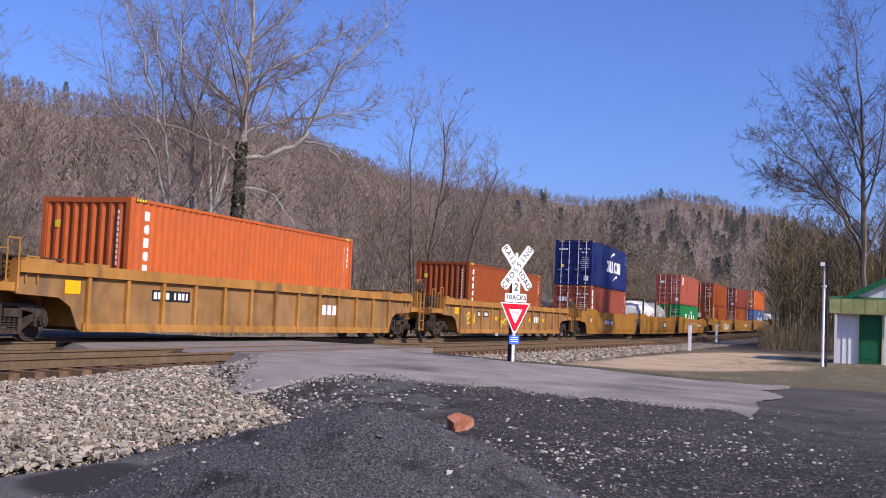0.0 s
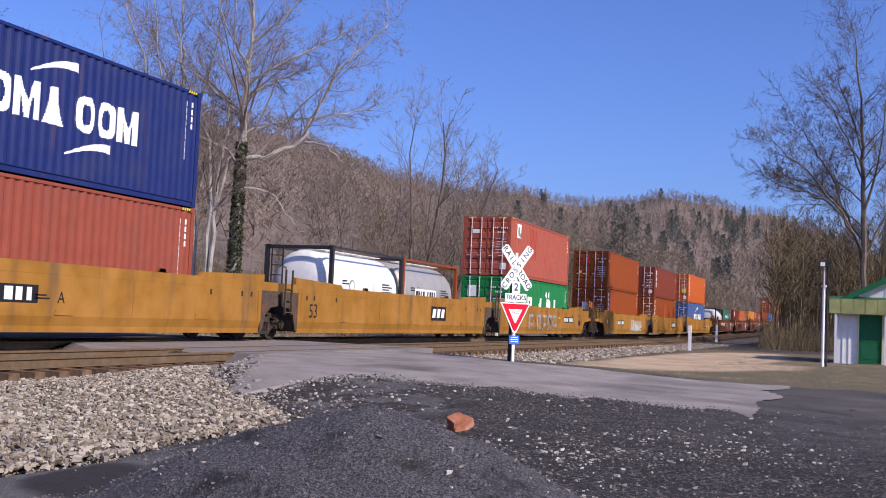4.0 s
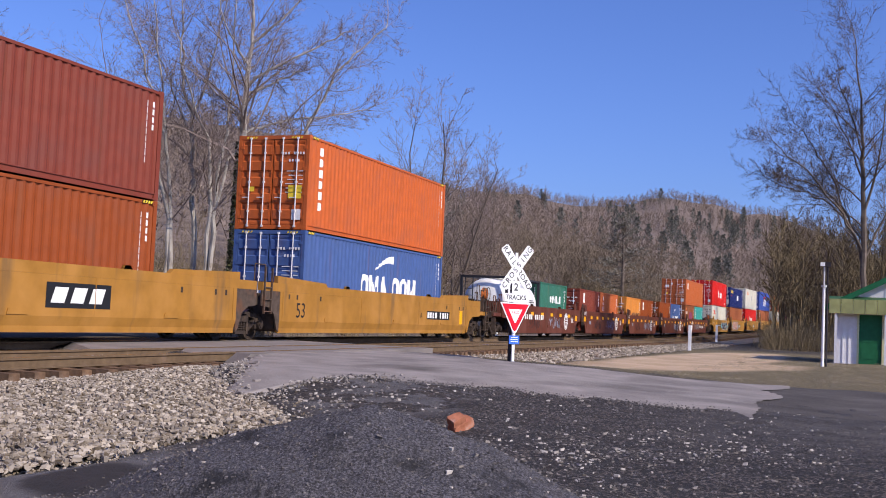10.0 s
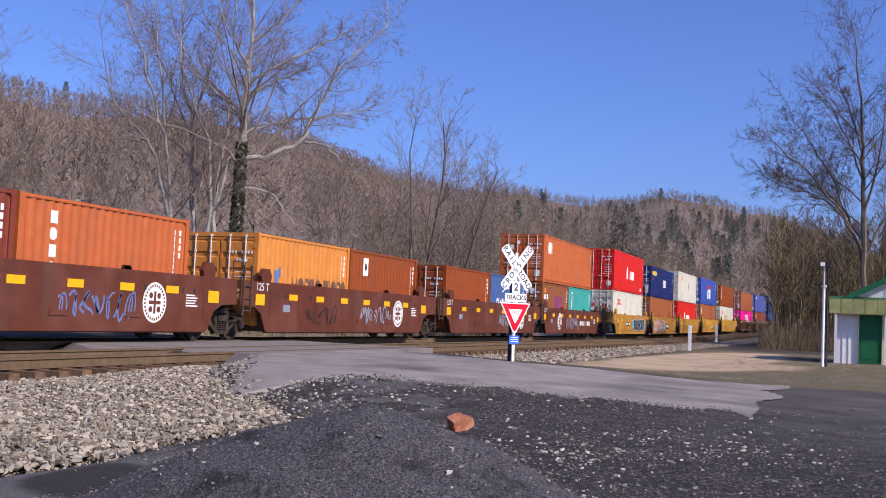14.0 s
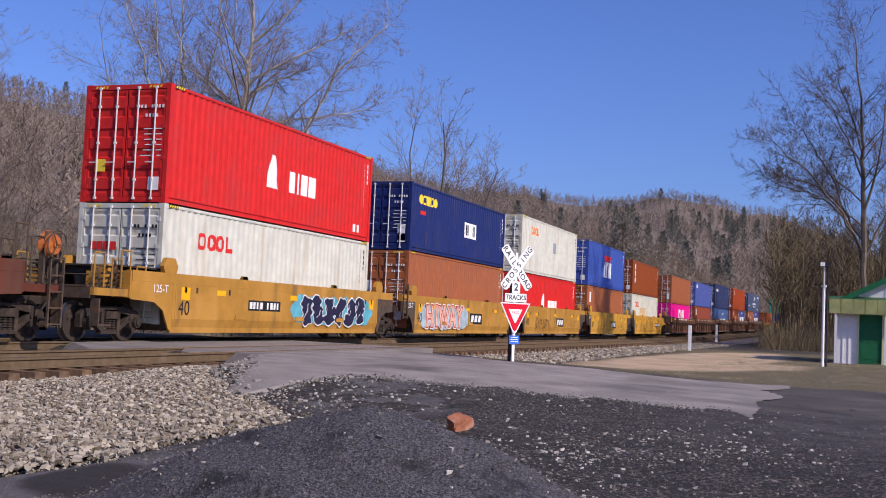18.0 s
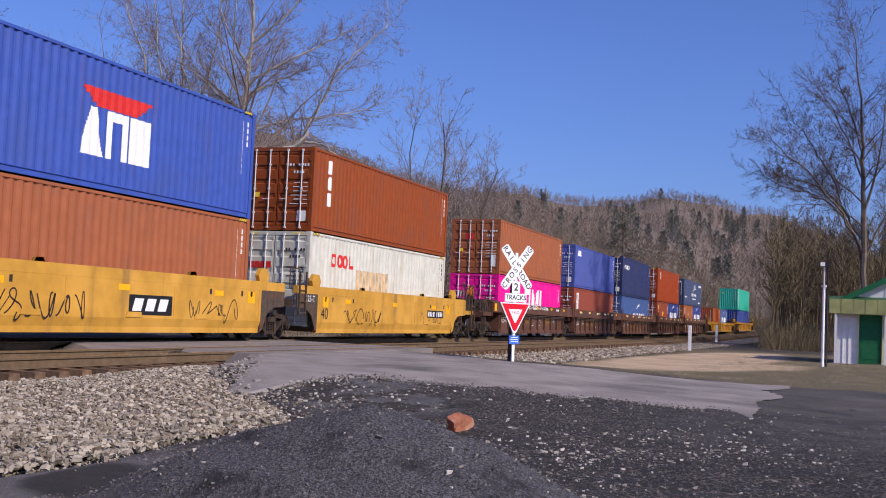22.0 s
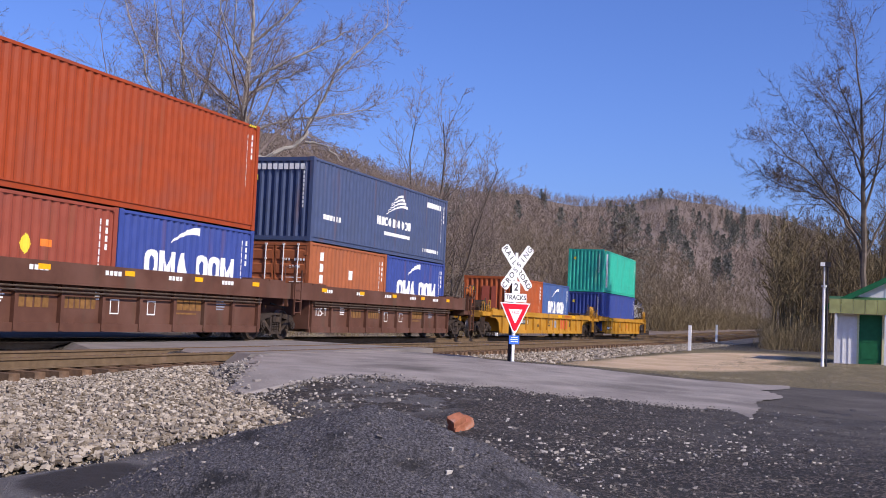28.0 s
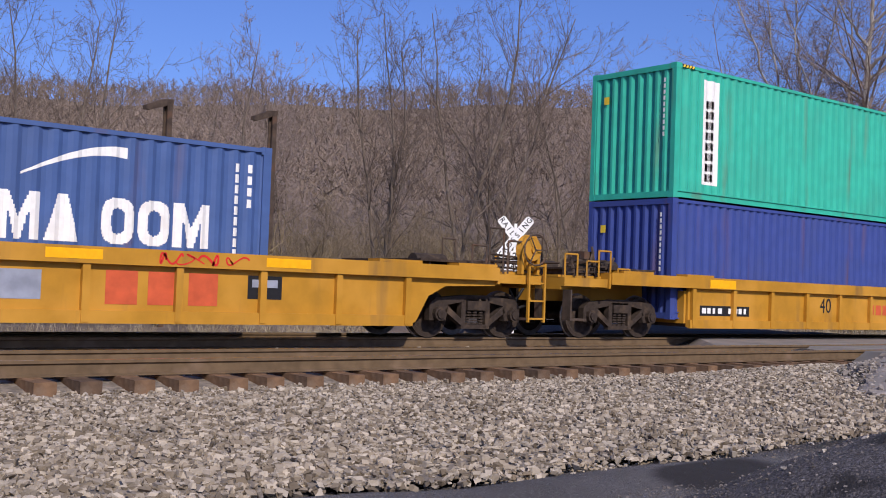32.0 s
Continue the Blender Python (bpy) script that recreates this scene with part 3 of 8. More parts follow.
def scrawl(parent, x0, x1, z0, z1, y, mat, n, seed, width=0.03, name="graffiti", label=""):
    """Looping spray-can lines."""
    rng = random.Random(seed)
    bm = bmesh.new()
    for k in range(n):
        cx, cz = x0 + (x1 - x0) * (k + 0.5) / n, (z0 + z1) / 2
        ax, az = (x1 - x0) / n * rng.uniform(0.4, 0.75), (z1 - z0) / 2 * rng.uniform(0.6, 1)
        pts = []
        fx, fz, ph, pz = rng.choice((1, 1.5, 2)), rng.choice((1, 1.5, 2, 2.5)), rng.uniform(0, 6.283), rng.uniform(0, 6.283)
        for i in range(34):
            t = i / 33
            pts.append(Vector((cx + ax * (1.3 * (t - 0.5) + 0.5 * math.cos(6.283 * fx * t + ph)), 0, cz + az * (0.78 * math.sin(6.283 * fz * t + pz) + 0.15 * math.sin(15 * t + ph)))))
        w = width * rng.uniform(0.7, 1.3)
        prev = None
        yk = y - 0.002 - 0.0007 * k
        for i, p in enumerate(pts):
            d = (pts[min(i + 1, 33)] - pts[max(i - 1, 0)]).normalized()
            nrm = Vector((-d.z, 0, d.x)) * w
            cur = (bm.verts.new((p.x + nrm.x, yk, p.z + nrm.z)), bm.verts.new((p.x - nrm.x, yk, p.z - nrm.z)))
            if prev:
                bm.faces.new((prev[0], cur[0], cur[1], prev[1]))
            prev = cur
    return tagged(part(name, bm, mat, parent, label), kind="stuff")


def shards(parent, x0, x1, z0, z1, y, n, seed, fill, rim):
    """Sprayed spiky shapes: slanted pale shards with a dark rim."""
    rng = random.Random(seed)
    step, hh = (x1 - x0) / n, z1 - z0
    rims, inner = bmesh.new(), bmesh.new()
    for i in range(n):
        for k, (a, b, w0, w1, lo, hi) in enumerate(((0.05, 0.25, 0.22, 0.30, 0.05, 0.95), (0.5, 0.35, 0.30, 0.16, 0.0, 0.82), (0.0, 0.75, 0.12, 0.3, 0.28, 0.62), (0.62, 0.95, 0.3, 0.04, 0.1, 1.0))):
            j = [rng.uniform(-0.1, 0.1) for _ in range(6)]
            xa, xb = x0 + step * (i + a + j[0]), x0 + step * (i + b + j[1])
            za, zb = z0 + hh * (lo + abs(j[2])), z0 + hh * (hi - abs(j[3]))
            pts = [(xa, za), (xa + step * w0 * 1.3, za - hh * j[4]), (xb + step * w1 * 1.3, zb), (xb, zb + hh * 0.5 * j[5])]
            cx, cz = sum(p[0] for p in pts) / 4, sum(p[1] for p in pts) / 4
            for bm, grow_by, d in ((rims, 0.03, 0.002 + 0.0003 * k), (inner, 0.0, 0.0035 + 0.0003 * k)):
                bm.faces.new([bm.verts.new((px + grow_by * (1 if px > cx else -1), y - d, pz + grow_by * (1 if pz > cz else -1))) for px, pz in pts])
    tagged(part("graffiti", rims, rim, parent), kind="stuff")
    tagged(part("graffiti", inner, fill, parent, "spiky silver spray-painted tag"), kind="stuff")


def bulges(parent, x0, x1, z0, z1, y, n, seed, fills, rim, cloud):
    """Sprayed bulging shapes with a pale rim before a loose cloud of colour."""
    rng = random.Random(seed)
    step = (x1 - x0) / n

    def ring(cx, cz, rx, rz, bumps, wob, depth):
        ph = [rng.uniform(0, 6.283) for _ in range(4)]
        return [(cx + rx * math.cos(t) * (1 + wob * math.sin(bumps * t + ph[0])), y - depth, cz + rz * math.sin(t) * (1 + wob * math.sin(3 * t + ph[1]) + wob * 0.6 * math.sin(5 * t + ph[2]))) for t in [6.28319 * k / 26 for k in range(26)]]

    def fan(bm, pts):
        mid = bm.verts.new(tuple(sum(p[k] for p in pts) / len(pts) for k in range(3)))
        vs = [bm.verts.new(p) for p in pts]
        for a, b in zip(vs, vs[1:] + vs[:1]):
            bm.faces.new((mid, a, b))
    bm = bmesh.new()
    for i in range(n + 1):
        fan(bm, ring(x0 + step * i, (z0 + z1) / 2, step * 0.8, (z1 - z0) * 0.46, 4, 0.12, 0.001 + 0.0003 * i))
    tagged(part("graffiti", bm, cloud, parent, "loose sprayed cloud of colour"), kind="stuff")
    if not fills:
        return
    rims, inner, lines = bmesh.new(), [bmesh.new() for _ in fills], bmesh.new()
    for i in range(n):
        cx, cz = x0 + step * (i + 0.5), (z0 + z1) / 2 + rng.uniform(-0.04, 0.04) * (z1 - z0)
        for k in range(3):
            px, pz = cx + rng.uniform(-0.22, 0.22) * step, cz + (k - 1) * (z1 - z0) * 0.27
            rx, rz = step * rng.uniform(0.34, 0.5), (z1 - z0) * rng.uniform(0.17, 0.24)
            state = rng.getstate()
            fan(rims, ring(px, pz, rx + 0.035, rz + 0.035, 4, 0.16, 0.0055 + 0.0002 * (i * 3 + k)))
            rng.setstate(state)
            fan(inner[(i + k) % len(fills)], ring(px, pz, rx, rz, 4, 0.16, 0.0125 + 0.0002 * (i * 3 + k)))
        for _ in range(2):
            a = Vector((cx + rng.uniform(-0.3, 0.3) * step, y - 0.0215, cz + rng.uniform(-0.35, 0.1) * (z1 - z0)))
            for q in range(5):
                b = a + Vector((rng.uniform(-0.05, 0.09), 0, rng.uniform(0.02, 0.09)))
                side = Vector((0.012, 0, 0))
                lines.faces.new([lines.verts.new(p) for p in (a - side, a + side, b + side, b - side)])
                a = b
    tagged(part("graffiti", rims, rim, parent), kind="stuff")
    for bm, f in zip(inner, fills):
        tagged(part("graffiti", bm, f, parent, "bulging sprayed shapes with a pale rim"), kind="stuff")
    tagged(part("graffiti", lines, rim, parent), kind="stuff")


def well_car(u0, u1, ext0, ext1, style, color, label, outer0=False, outer1=False, top_z=1.63, group="well cars of the train", arch=(True, True)):
    """One well unit. u0, u1: ends of its deep side along the train; ext0, ext1: how far its ends reach beyond them.
    style: ribbed or smooth sides, arched over the bogies or ending at the well. outer ends carry a platform, a coupler and their own bogie; inner ends share one."""
    car = tagged(new("well_car"), label, "railway wagon", group)
    L = u1 - u0
    h = L / 2
    y = 1.50
    rng = random.Random(int(u0 * 7))
    hardware = color if style == "ribbed" else GRIMY
    base = 0.25
    deep = color is CAR_BROWN_D
    chord = top_z - (0.46 if deep else 0.24)
    rec = 0.20 if deep else 0.09
    e0, e1 = -h - (ext0 - 1.25 if outer0 else ext0), h + (ext1 - 1.25 if outer1 else ext1)
    for s in (-1, 1):
        ribbed = style == "ribbed"
        ya, yb = sorted((s * y, s * (y - 0.05))) if not ribbed else sorted((s * (y - rec), s * (y - rec - 0.05)))
        bm = bmesh.new()
        drop0, drop1 = min(0.75, ext0 * 0.6), min(0.75, ext1 * 0.6)
        fore = [(h, base), (h + 0.12, base + 0.06), (h + drop1 * 0.5, base + 0.5), (h + drop1, base + 0.68), (e1, base + 0.72), (e1, chord)] if arch[1] else [(h, base), (h, chord)]
        aft = [(e0, chord), (e0, base + 0.72), (-h - drop0, base + 0.68), (-h - drop0 * 0.5, base + 0.5), (-h - 0.12, base + 0.06), (-h, base)] if arch[0] else [(-h, chord), (-h, base)]
        if ribbed or color is CAR_BROWN:
            prism(bm, fore + aft, "y", ya, yb)
            part("side_plate", bm, CAR_OCHRE_D if color is CAR_OCHRE else color, car)
        else:
            prism(bm, [(s * q, z) for q, z in ((y - 0.05, chord), (y, chord), (y, base + 0.30), (y - 0.085, base), (y - 0.13, base), (y - 0.05, base + 0.31))][::s], "x", -h, h)
            part("side_plate", bm, color, car)
            for pts, outer in ((fore + [(h, chord)], outer1), ([(-h, chord)] + aft, outer0)):
                bm = bmesh.new()
                prism(bm, pts, "y", ya + 0.004, yb - 0.004)
                part("end_web", bm, color if outer else GRIMY, car, "" if outer else "grime-brown end web")
        bm = bmesh.new()
        if ribbed:
            prism(bm, [(-h, base - 0.02), (-h, base + 0.16), (h, base + 0.16), (h, base - 0.02)], "y", *sorted((s * (y - rec), s * (y - rec + 0.07))))
            box(bm, e0, e1, *sorted((s * (y - 0.22), s * (y + 0.02))), chord + 0.002, top_z)
        else:
            box(bm, e0 + 0.02, e1 - 0.02, *sorted((s * (y - 0.16), s * (y + 0.0))), chord + 0.002, top_z)
            box(bm, -h + 0.02, h - 0.02, *sorted((s * (y - 0.12), s * (y - 0.052))), base - 0.03, base + 0.1)
        part("top_chord", bm, color, car)
        if ribbed:
            n = max(6, round(L / 1.42))
            for i in range(n + 1):
                x = -h + 0.12 + (L - 0.24) * i / n
                bm = bmesh.new()
                box(bm, x - 0.055, x + 0.055, *sorted((s * (y - rec + 0.002), s * (y - rec + (0.1 if deep else 0.085)))), base + 0.002, chord)
                part("rib", bm, color, car)
        else:
            for x in (-h * 0.98, -h * 0.32, h * 0.32, h * 0.98):
                bm = bmesh.new()
                box(bm, x - 0.012, x + 0.012, *sorted((s * (y + 0.0005), s * (y + 0.008))), base + 0.31, chord - 0.01)
                part("weld_seam", bm, color, car)
        if deep:
            for z in (0.07, 0.15):
                bm = bmesh.new()
                rod(bm, (-h + 0.1, s * (y - 0.05), chord - z), (h - 0.1, s * (y - 0.05), chord - z), 0.022, seg=6)
                part("brake_pipe", bm, GRIMY, car)
        for e, ext, outer, end in ((-1, ext0, outer0, e0), (1, ext1, outer1, e1)):
            if outer:
                bm = bmesh.new()
                box(bm, *sorted((end + e * 0.004, e * (h + ext))), *sorted((s * (y - 0.16), s * (y - 0.06))), 1.02, 1.185)
                part("platform_beam", bm, color, car)
                bm = bmesh.new()
                box(bm, *sorted((end - e * 0.004, end + e * 0.05)), *sorted((s * (y - 0.5), s * (y - 0.01))), 1.0, top_z - 0.02)
                part("end_post", bm, color, car)
    if style != "ribbed":
        # slots and jacking pads on the near side
        for x in (-h + 0.55, -h + 1.05, h - 0.55, h - 1.05, -h + 2.6, h - 2.6):
            bm = bmesh.new()
            box(bm, x - 0.045, x + 0.045, -y - 0.004, -y - 0.001, chord - 0.20, chord - 0.06)
            part("slot", bm, BOGIE, car)
        for x in (-h + 3.2, 0.4, h - 3.0):
            bm = bmesh.new()
            prism(bm, [(x - 0.3, base + 0.32), (x + 0.3, base + 0.32), (x + 0.26, base + 0.44), (x - 0.26, base + 0.44)], "y", -y - 0.022, -y - 0.001)
            part("jacking_pad", bm, color, car)
    # floor of the well: cross bearers
    for x in (-h + 0.4, -h * 0.5, 0, h * 0.5, h - 0.4):
        bm = bmesh.new()
        box(bm, x - 0.25, x + 0.25, -y + 0.15, y - 0.15, base + 0.0, base + 0.12)
        part("cross_bearer", bm, GRIMY, car)
    # ends
    for e, ext, outer in ((-1, ext0, outer0), (1, ext1, outer1)):
        bx = e * (h + ext)
        bm = bmesh.new()
        xa, xb = sorted((e * (h + 0.05), bx))
        box(bm, *sorted((e * (h - 0.02), e * (h + 0.06))), -y + 0.15, y - 0.15, base + 0.08, top_z - 0.3)
        if outer:
            box(bm, xa, xb, -0.42, 0.42, 0.72, 1.12)
            box(bm, *sorted((bx, bx - e * 0.18)), -y + 0.16, y - 0.16, 0.95, 1.18)
            box(bm, xa, xb, -y + 0.24, y - 0.24, 1.19, 1.235)
        else:
            box(bm, xa, xb, -0.5, 0.5, 0.72, 1.15)
            box(bm, *sorted((bx, bx - e * 0.1)), -y + 0.17, y - 0.17, base + 0.74, top_z - 0.4)
        part("end_sill", bm, GRIMY if style != "ribbed" else color, car)
        lad_x = bx - e * 0.32
        if outer:
            for s in (-1, 1):
                if e > 0:
                    ladder(car, lad_x, s * (y + 0.03), 0.32, top_z + 0.12, hardware)
            for s in (-1, 1):
                bm = bmesh.new()
                rails_mesh(bm, bx - e * 0.25, bx - e * 1.1, s * (y - 0.3), 1.22, 2, 0.45 if top_z > 1.4 else 0.26)
                part("handrail", bm, GRIMY, car)
            bm = bmesh.new()
            rod(bm, (bx - e * 0.1, -y + 0.3, 1.46), (bx - e * 0.1, y - 0.3, 1.46), 0.018, seg=5)
            part("handrail", bm, GRIMY, car)
            bm = bmesh.new()
            a = bx - e * 1.15
            box(bm, *sorted((a, a - e * 1.7)), -y + 0.25, y - 0.3, top_z + 0.06, top_z + 0.10)
            for q in range(4):
                xx = a - e * (0.1 + q * 0.45)
                box(bm, xx - 0.02, xx + 0.02, -y + 0.3, y - 0.35, top_z - 0.1, top_z + 0.059)
            part("deck_grating", bm, BOGIE, car, "dark open steel walkway")
            a = bx - e * 0.42
            if e > 0:
                bm = bmesh.new()
                for q in (-0.2, 0.2):
                    box(bm, a + q - 0.03, a + q + 0.03, -y + 0.04, -y + 0.16, 1.2, top_z + 0.48)
                prism(bm, [(a - 0.23, top_z + 0.481), (a + 0.23, top_z + 0.481), (a + 0.12, top_z + 0.62), (a - 0.12, top_z + 0.62)], "y", -y + 0.04, -y + 0.16)
                box(bm, a - 0.1, a + 0.1, -y + 0.05, -y + 0.2, top_z - 0.02, top_z + 0.2)
                part("brake_stand", bm, hardware, car)
                bm = bmesh.new()
                rod(bm, (a, -y - 0.03, top_z + 0.36), (a, -y + 0.15, top_z + 0.36), 0.2, 0.29, seg=18)
                rod(bm, (a, -y - 0.07, top_z + 0.36), (a, -y - 0.03, top_z + 0.36), 0.07, 0.07, seg=10)
                part("brake_housing", bm, color if top_z < 1.4 else GRIMY if color is CAR_OCHRE else BRAKE_ORANGE, car)
                bm = bmesh.new()
                ring = [[bm.verts.new((a + (0.29 + 0.016 * math.cos(k * 1.5708)) * math.cos(0.41888 * q), -y - 0.09 + 0.016 * math.sin(k * 1.5708), top_z + 0.36 + (0.29 + 0.016 * math.cos(k * 1.5708)) * math.sin(0.41888 * q))) for k in range(4)] for q in range(15)]
                for q in range(15):
                    for k in range(4):
                        bm.faces.new((ring[q][k], ring[q][(k + 1) % 4], ring[(q + 1) % 15][(k + 1) % 4], ring[(q + 1) % 15][k]))
                for q in range(3):
                    t0 = 2.0944 * q
                    rod(bm, (a, -y - 0.09, top_z + 0.36), (a + 0.29 * math.cos(t0), -y - 0.09, top_z + 0.36 + 0.29 * math.sin(t0)), 0.012, seg=5)
                part("brake_wheel", bm, GRIMY, car)
            else:
                # valves and levers of the brake gear on the leading platform
                bm = bmesh.new()
                box(bm, a + 0.25, a + 0.75, -1.15, -0.7, 1.236, 1.56)
                box(bm, a + 0.35, a + 0.62, -1.2, -0.75, 1.561, 1.72)
                part("valve_box", bm, color if style != "ribbed" else GRIMY, car)
                bm = bmesh.new()
                rod(bm, (a + 0.9, -1.0, 1.42), (a + 1.5, -0.9, 1.42), 0.15, seg=12)
                rod(bm, (a + 0.1, -1.0, 1.42), (a + 0.9, -1.0, 1.42), 0.03, seg=6)
                part("brake_cylinder", bm, BOGIE, car)
                bm = bmesh.new()
                for q in range(4):
                    rod(bm, (a + 0.3 * q, -1.3, 1.22), (a + 0.3 * q + (0.25 if q % 2 else -0.1), -1.25, 1.62 + 0.1 * (q % 3)), 0.028, seg=5)
                part("brake_lever", bm, GRIMY, car)
            # grab irons, air tank, pipes and a step under the end
            for q, (gx, gy, hi) in enumerate(((0.06, -1.38, 0.62), (0.62, -1.42, 0.5), (1.02, -1.36, 0.72), (1.5, -1.44, 0.38), (0.3, 0.9, 0.6))):
                bm = bmesh.new()
                x = bx - e * gx
                hi -= 0 if e > 0 else 0.42 if deep else 0.3
                rod(bm, (x, gy, 1.2), (x, gy, top_z + hi), 0.02, seg=5)
                rod(bm, (x, gy, top_z + hi), (x - e * 0.34, gy, top_z + hi), 0.02, seg=5)
                rod(bm, (x - e * 0.34, gy, top_z + hi), (x - e * 0.34, gy, 1.2), 0.02, seg=5)
                part("grab_iron", bm, GRIMY if e > 0 or style == "ribbed" and deep else color, car)
            bm = bmesh.new()
            rod(bm, (bx - e * 0.9, 0.55, 1.40), (bx - e * 1.65, 0.55, 1.40), 0.16, seg=12)
            part("air_tank", bm, BOGIE, car)
            bm = bmesh.new()
            for q, zz in enumerate((1.28, 1.38, 1.5)):
                rod(bm, (bx - e * (0.2 + 0.1 * q), -y + 0.2, zz), (bx - e * 1.3, -y + 0.22, zz + 0.05), 0.022, seg=5)
            part("brake_pipe", bm, BOGIE, car)
            bm = bmesh.new()
            box(bm, *sorted((bx - e * 0.1, bx - e * 0.55)), -y - 0.02, -y + 0.2, 0.36, 0.40)
            box(bm, *sorted((bx - e * 0.1, bx - e * 0.14)), -y - 0.02, -y + 0.2, 0.401, 0.95)
            part("step", bm, GRIMY, car)
            bm = bmesh.new()
            rod(bm, (bx + e * 0.05, -0.35, 0.95), (bx + e * 0.35, -0.32, 0.55), 0.03, seg=6)
            rod(bm, (bx + e * 0.35, -0.32, 0.55), (bx + e * 0.7, -0.2, 0.62), 0.03, seg=6)
            part("air_hose", bm, GASKET, car)
            bm = bmesh.new()
            box(bm, *sorted((bx - e * 0.05, bx + e * 0.55)), -0.09, 0.09, 0.78, 0.98)
            box(bm, *sorted((bx + e * 0.5, bx + e * 0.78)), -0.17, 0.17, 0.72, 1.04)
            rod(bm, (bx + e * 0.1, 0.3, 0.95), (bx + e * 0.6, 0.28, 0.5), 0.03, seg=6)
            part("coupler", bm, BOGIE, car)
            bogie(car, e * (h + 1.75))
        else:
            if e < 0:
                ladder(car, lad_x - 0.05, -y - 0.03, 0.75, top_z + 0.4, hardware)
                bm = bmesh.new()
                rails_mesh(bm, bx - e * 0.15, bx - e * 0.75, -y + 0.35, top_z - 0.1, 2, 0.6)
                part("handrail", bm, hardware, car)
            else:
                bogie(car, bx + 0.02)
                bm = bmesh.new()
                rod(bm, (bx - 0.15, -0.9, top_z - 0.02), (bx + 0.15, -0.4, top_z - 0.1), 0.03, seg=6)
                rod(bm, (bx - 0.4, -1.1, 1.05), (bx + 0.4, -1.15, 0.95), 0.025, seg=6)
                part("brake_hose", bm, GASKET, car)
        if style != "ribbed":
            for s in (-1, 1):
                bm = bmesh.new()
                if L > 15:
                    gx0, gx1 = sorted((e * (h + 0.15), e * (h - 3.1)))
                    prism(bm, [(gx0, top_z + 0.002), (gx1, top_z + 0.002), (gx1 - (0.15 if e < 0 else 0), top_z + (0.11 if e < 0 else 0.20)), (gx0 + (0 if e < 0 else 0.15), top_z + (0.20 if e < 0 else 0.11))], "y",
                          *sorted((s * (y - 0.02), s * (y - 0.14))))
                    part("end_guide", bm, color, car)
                else:
                    gx = e * (h + 0.12)
                    prism(bm, [(gx - 0.24, top_z + 0.002), (gx + 0.24, top_z + 0.002), (gx + 0.30, top_z + 0.16), (gx + 0.16, top_z + 0.36), (gx - 0.16, top_z + 0.36), (gx - 0.30, top_z + 0.16)], "y",
                          *sorted((s * (y - 0.01), s * (y - 0.13))))
                    part("end_stop", bm, color, car)
            for x in (-h * 0.45, h * 0.45):
                bm = bmesh.new()
                prism(bm, [(x - 0.16, top_z + 0.002), (x + 0.16, top_z + 0.002), (x + 0.1, top_z + 0.09), (x - 0.1, top_z + 0.09)], "y", -y + 0.02, -y + 0.1)
                part("guide_lug", bm, color, car)
        else:
            for x in (e * (h - 0.3), e * (h + ext * 0.45)):
                bm = bmesh.new()
                box(bm, x - 0.45, x + 0.45, -y + 0.0, -y + 0.34, top_z + 0.002, top_z + 0.05)
                part("deck_flap", bm, color, car)
    return car


# ---- the train: its make-up ----
HC, SD, L40, L20 = 2.896, 2.591, 12.192, 6.058
WELL_FLOOR = 0.405
ORANGE = paint("box_orange", (0.50, 0.108, 0.024), 0.12, 0.5)
ORANGE_P = paint("box_pale_orange", (0.47, 0.118, 0.036), 0.12, 0.5)
EMBER = paint("box_dull_orange", (0.37, 0.086, 0.026), 0.18, 0.55)
COBALT = paint("box_dull_blue", (0.042, 0.068, 0.25), 0.2, 0.55)
RUSTRED = paint("box_rust_red", (0.265, 0.058, 0.013), 0.2, 0.55)
BRICKRED = paint("box_brick_red", (0.20, 0.043, 0.025), 0.2, 0.55)
PINKRED = paint("box_faded_red", (0.36, 0.088, 0.056), 0.22, 0.6, (0.3, 0.05, 0.03))
TAN = paint("box_tan_brown", (0.34, 0.105, 0.043), 0.18, 0.55)
VERMILION = paint("box_vermilion", (0.32, 0.053, 0.014), 0.18, 0.5)
DUSTRED = paint("box_dusty_red", (0.27, 0.062, 0.037), 0.25, 0.6)
BROWN = paint("box_brown", (0.25, 0.082, 0.032), 0.3, 0.6)
NAVY = paint("box_navy", (0.014, 0.025, 0.12), 0.1, 0.45)
INK = paint("box_ink_blue", (0.032, 0.042, 0.115), 0.12, 0.5)
STEEL = paint("box_steel_blue", (0.06, 0.11, 0.27), 0.15, 0.5)
ROYAL = paint("box_royal_blue", (0.045, 0.09, 0.36), 0.12, 0.45)
PERI = paint("box_faded_blue", (0.074, 0.102, 0.33), 0.12, 0.55)
GREEN = paint("box_green", (0.012, 0.19, 0.055), 0.1, 0.45)
PINE = paint("box_pine_green", (0.035, 0.15, 0.10), 0.15, 0.5)
TEAL = paint("box_teal", (0.03, 0.42, 0.30), 0.22, 0.45)
TEAL_D = paint("box_deep_teal", (0.04, 0.33, 0.29), 0.15, 0.5)
RED = paint("box_signal_red", (0.62, 0.022, 0.018), 0.08, 0.4)
IVORY = paint("box_ivory", (0.60, 0.585, 0.50), 0.3, 0.5, (0.38, 0.25, 0.13))
MAGENTA = paint("box_magenta", (0.80, 0.012, 0.27), 0.05, 0.4)
AMBER = paint("box_amber", (0.62, 0.23, 0.045), 0.15, 0.5)
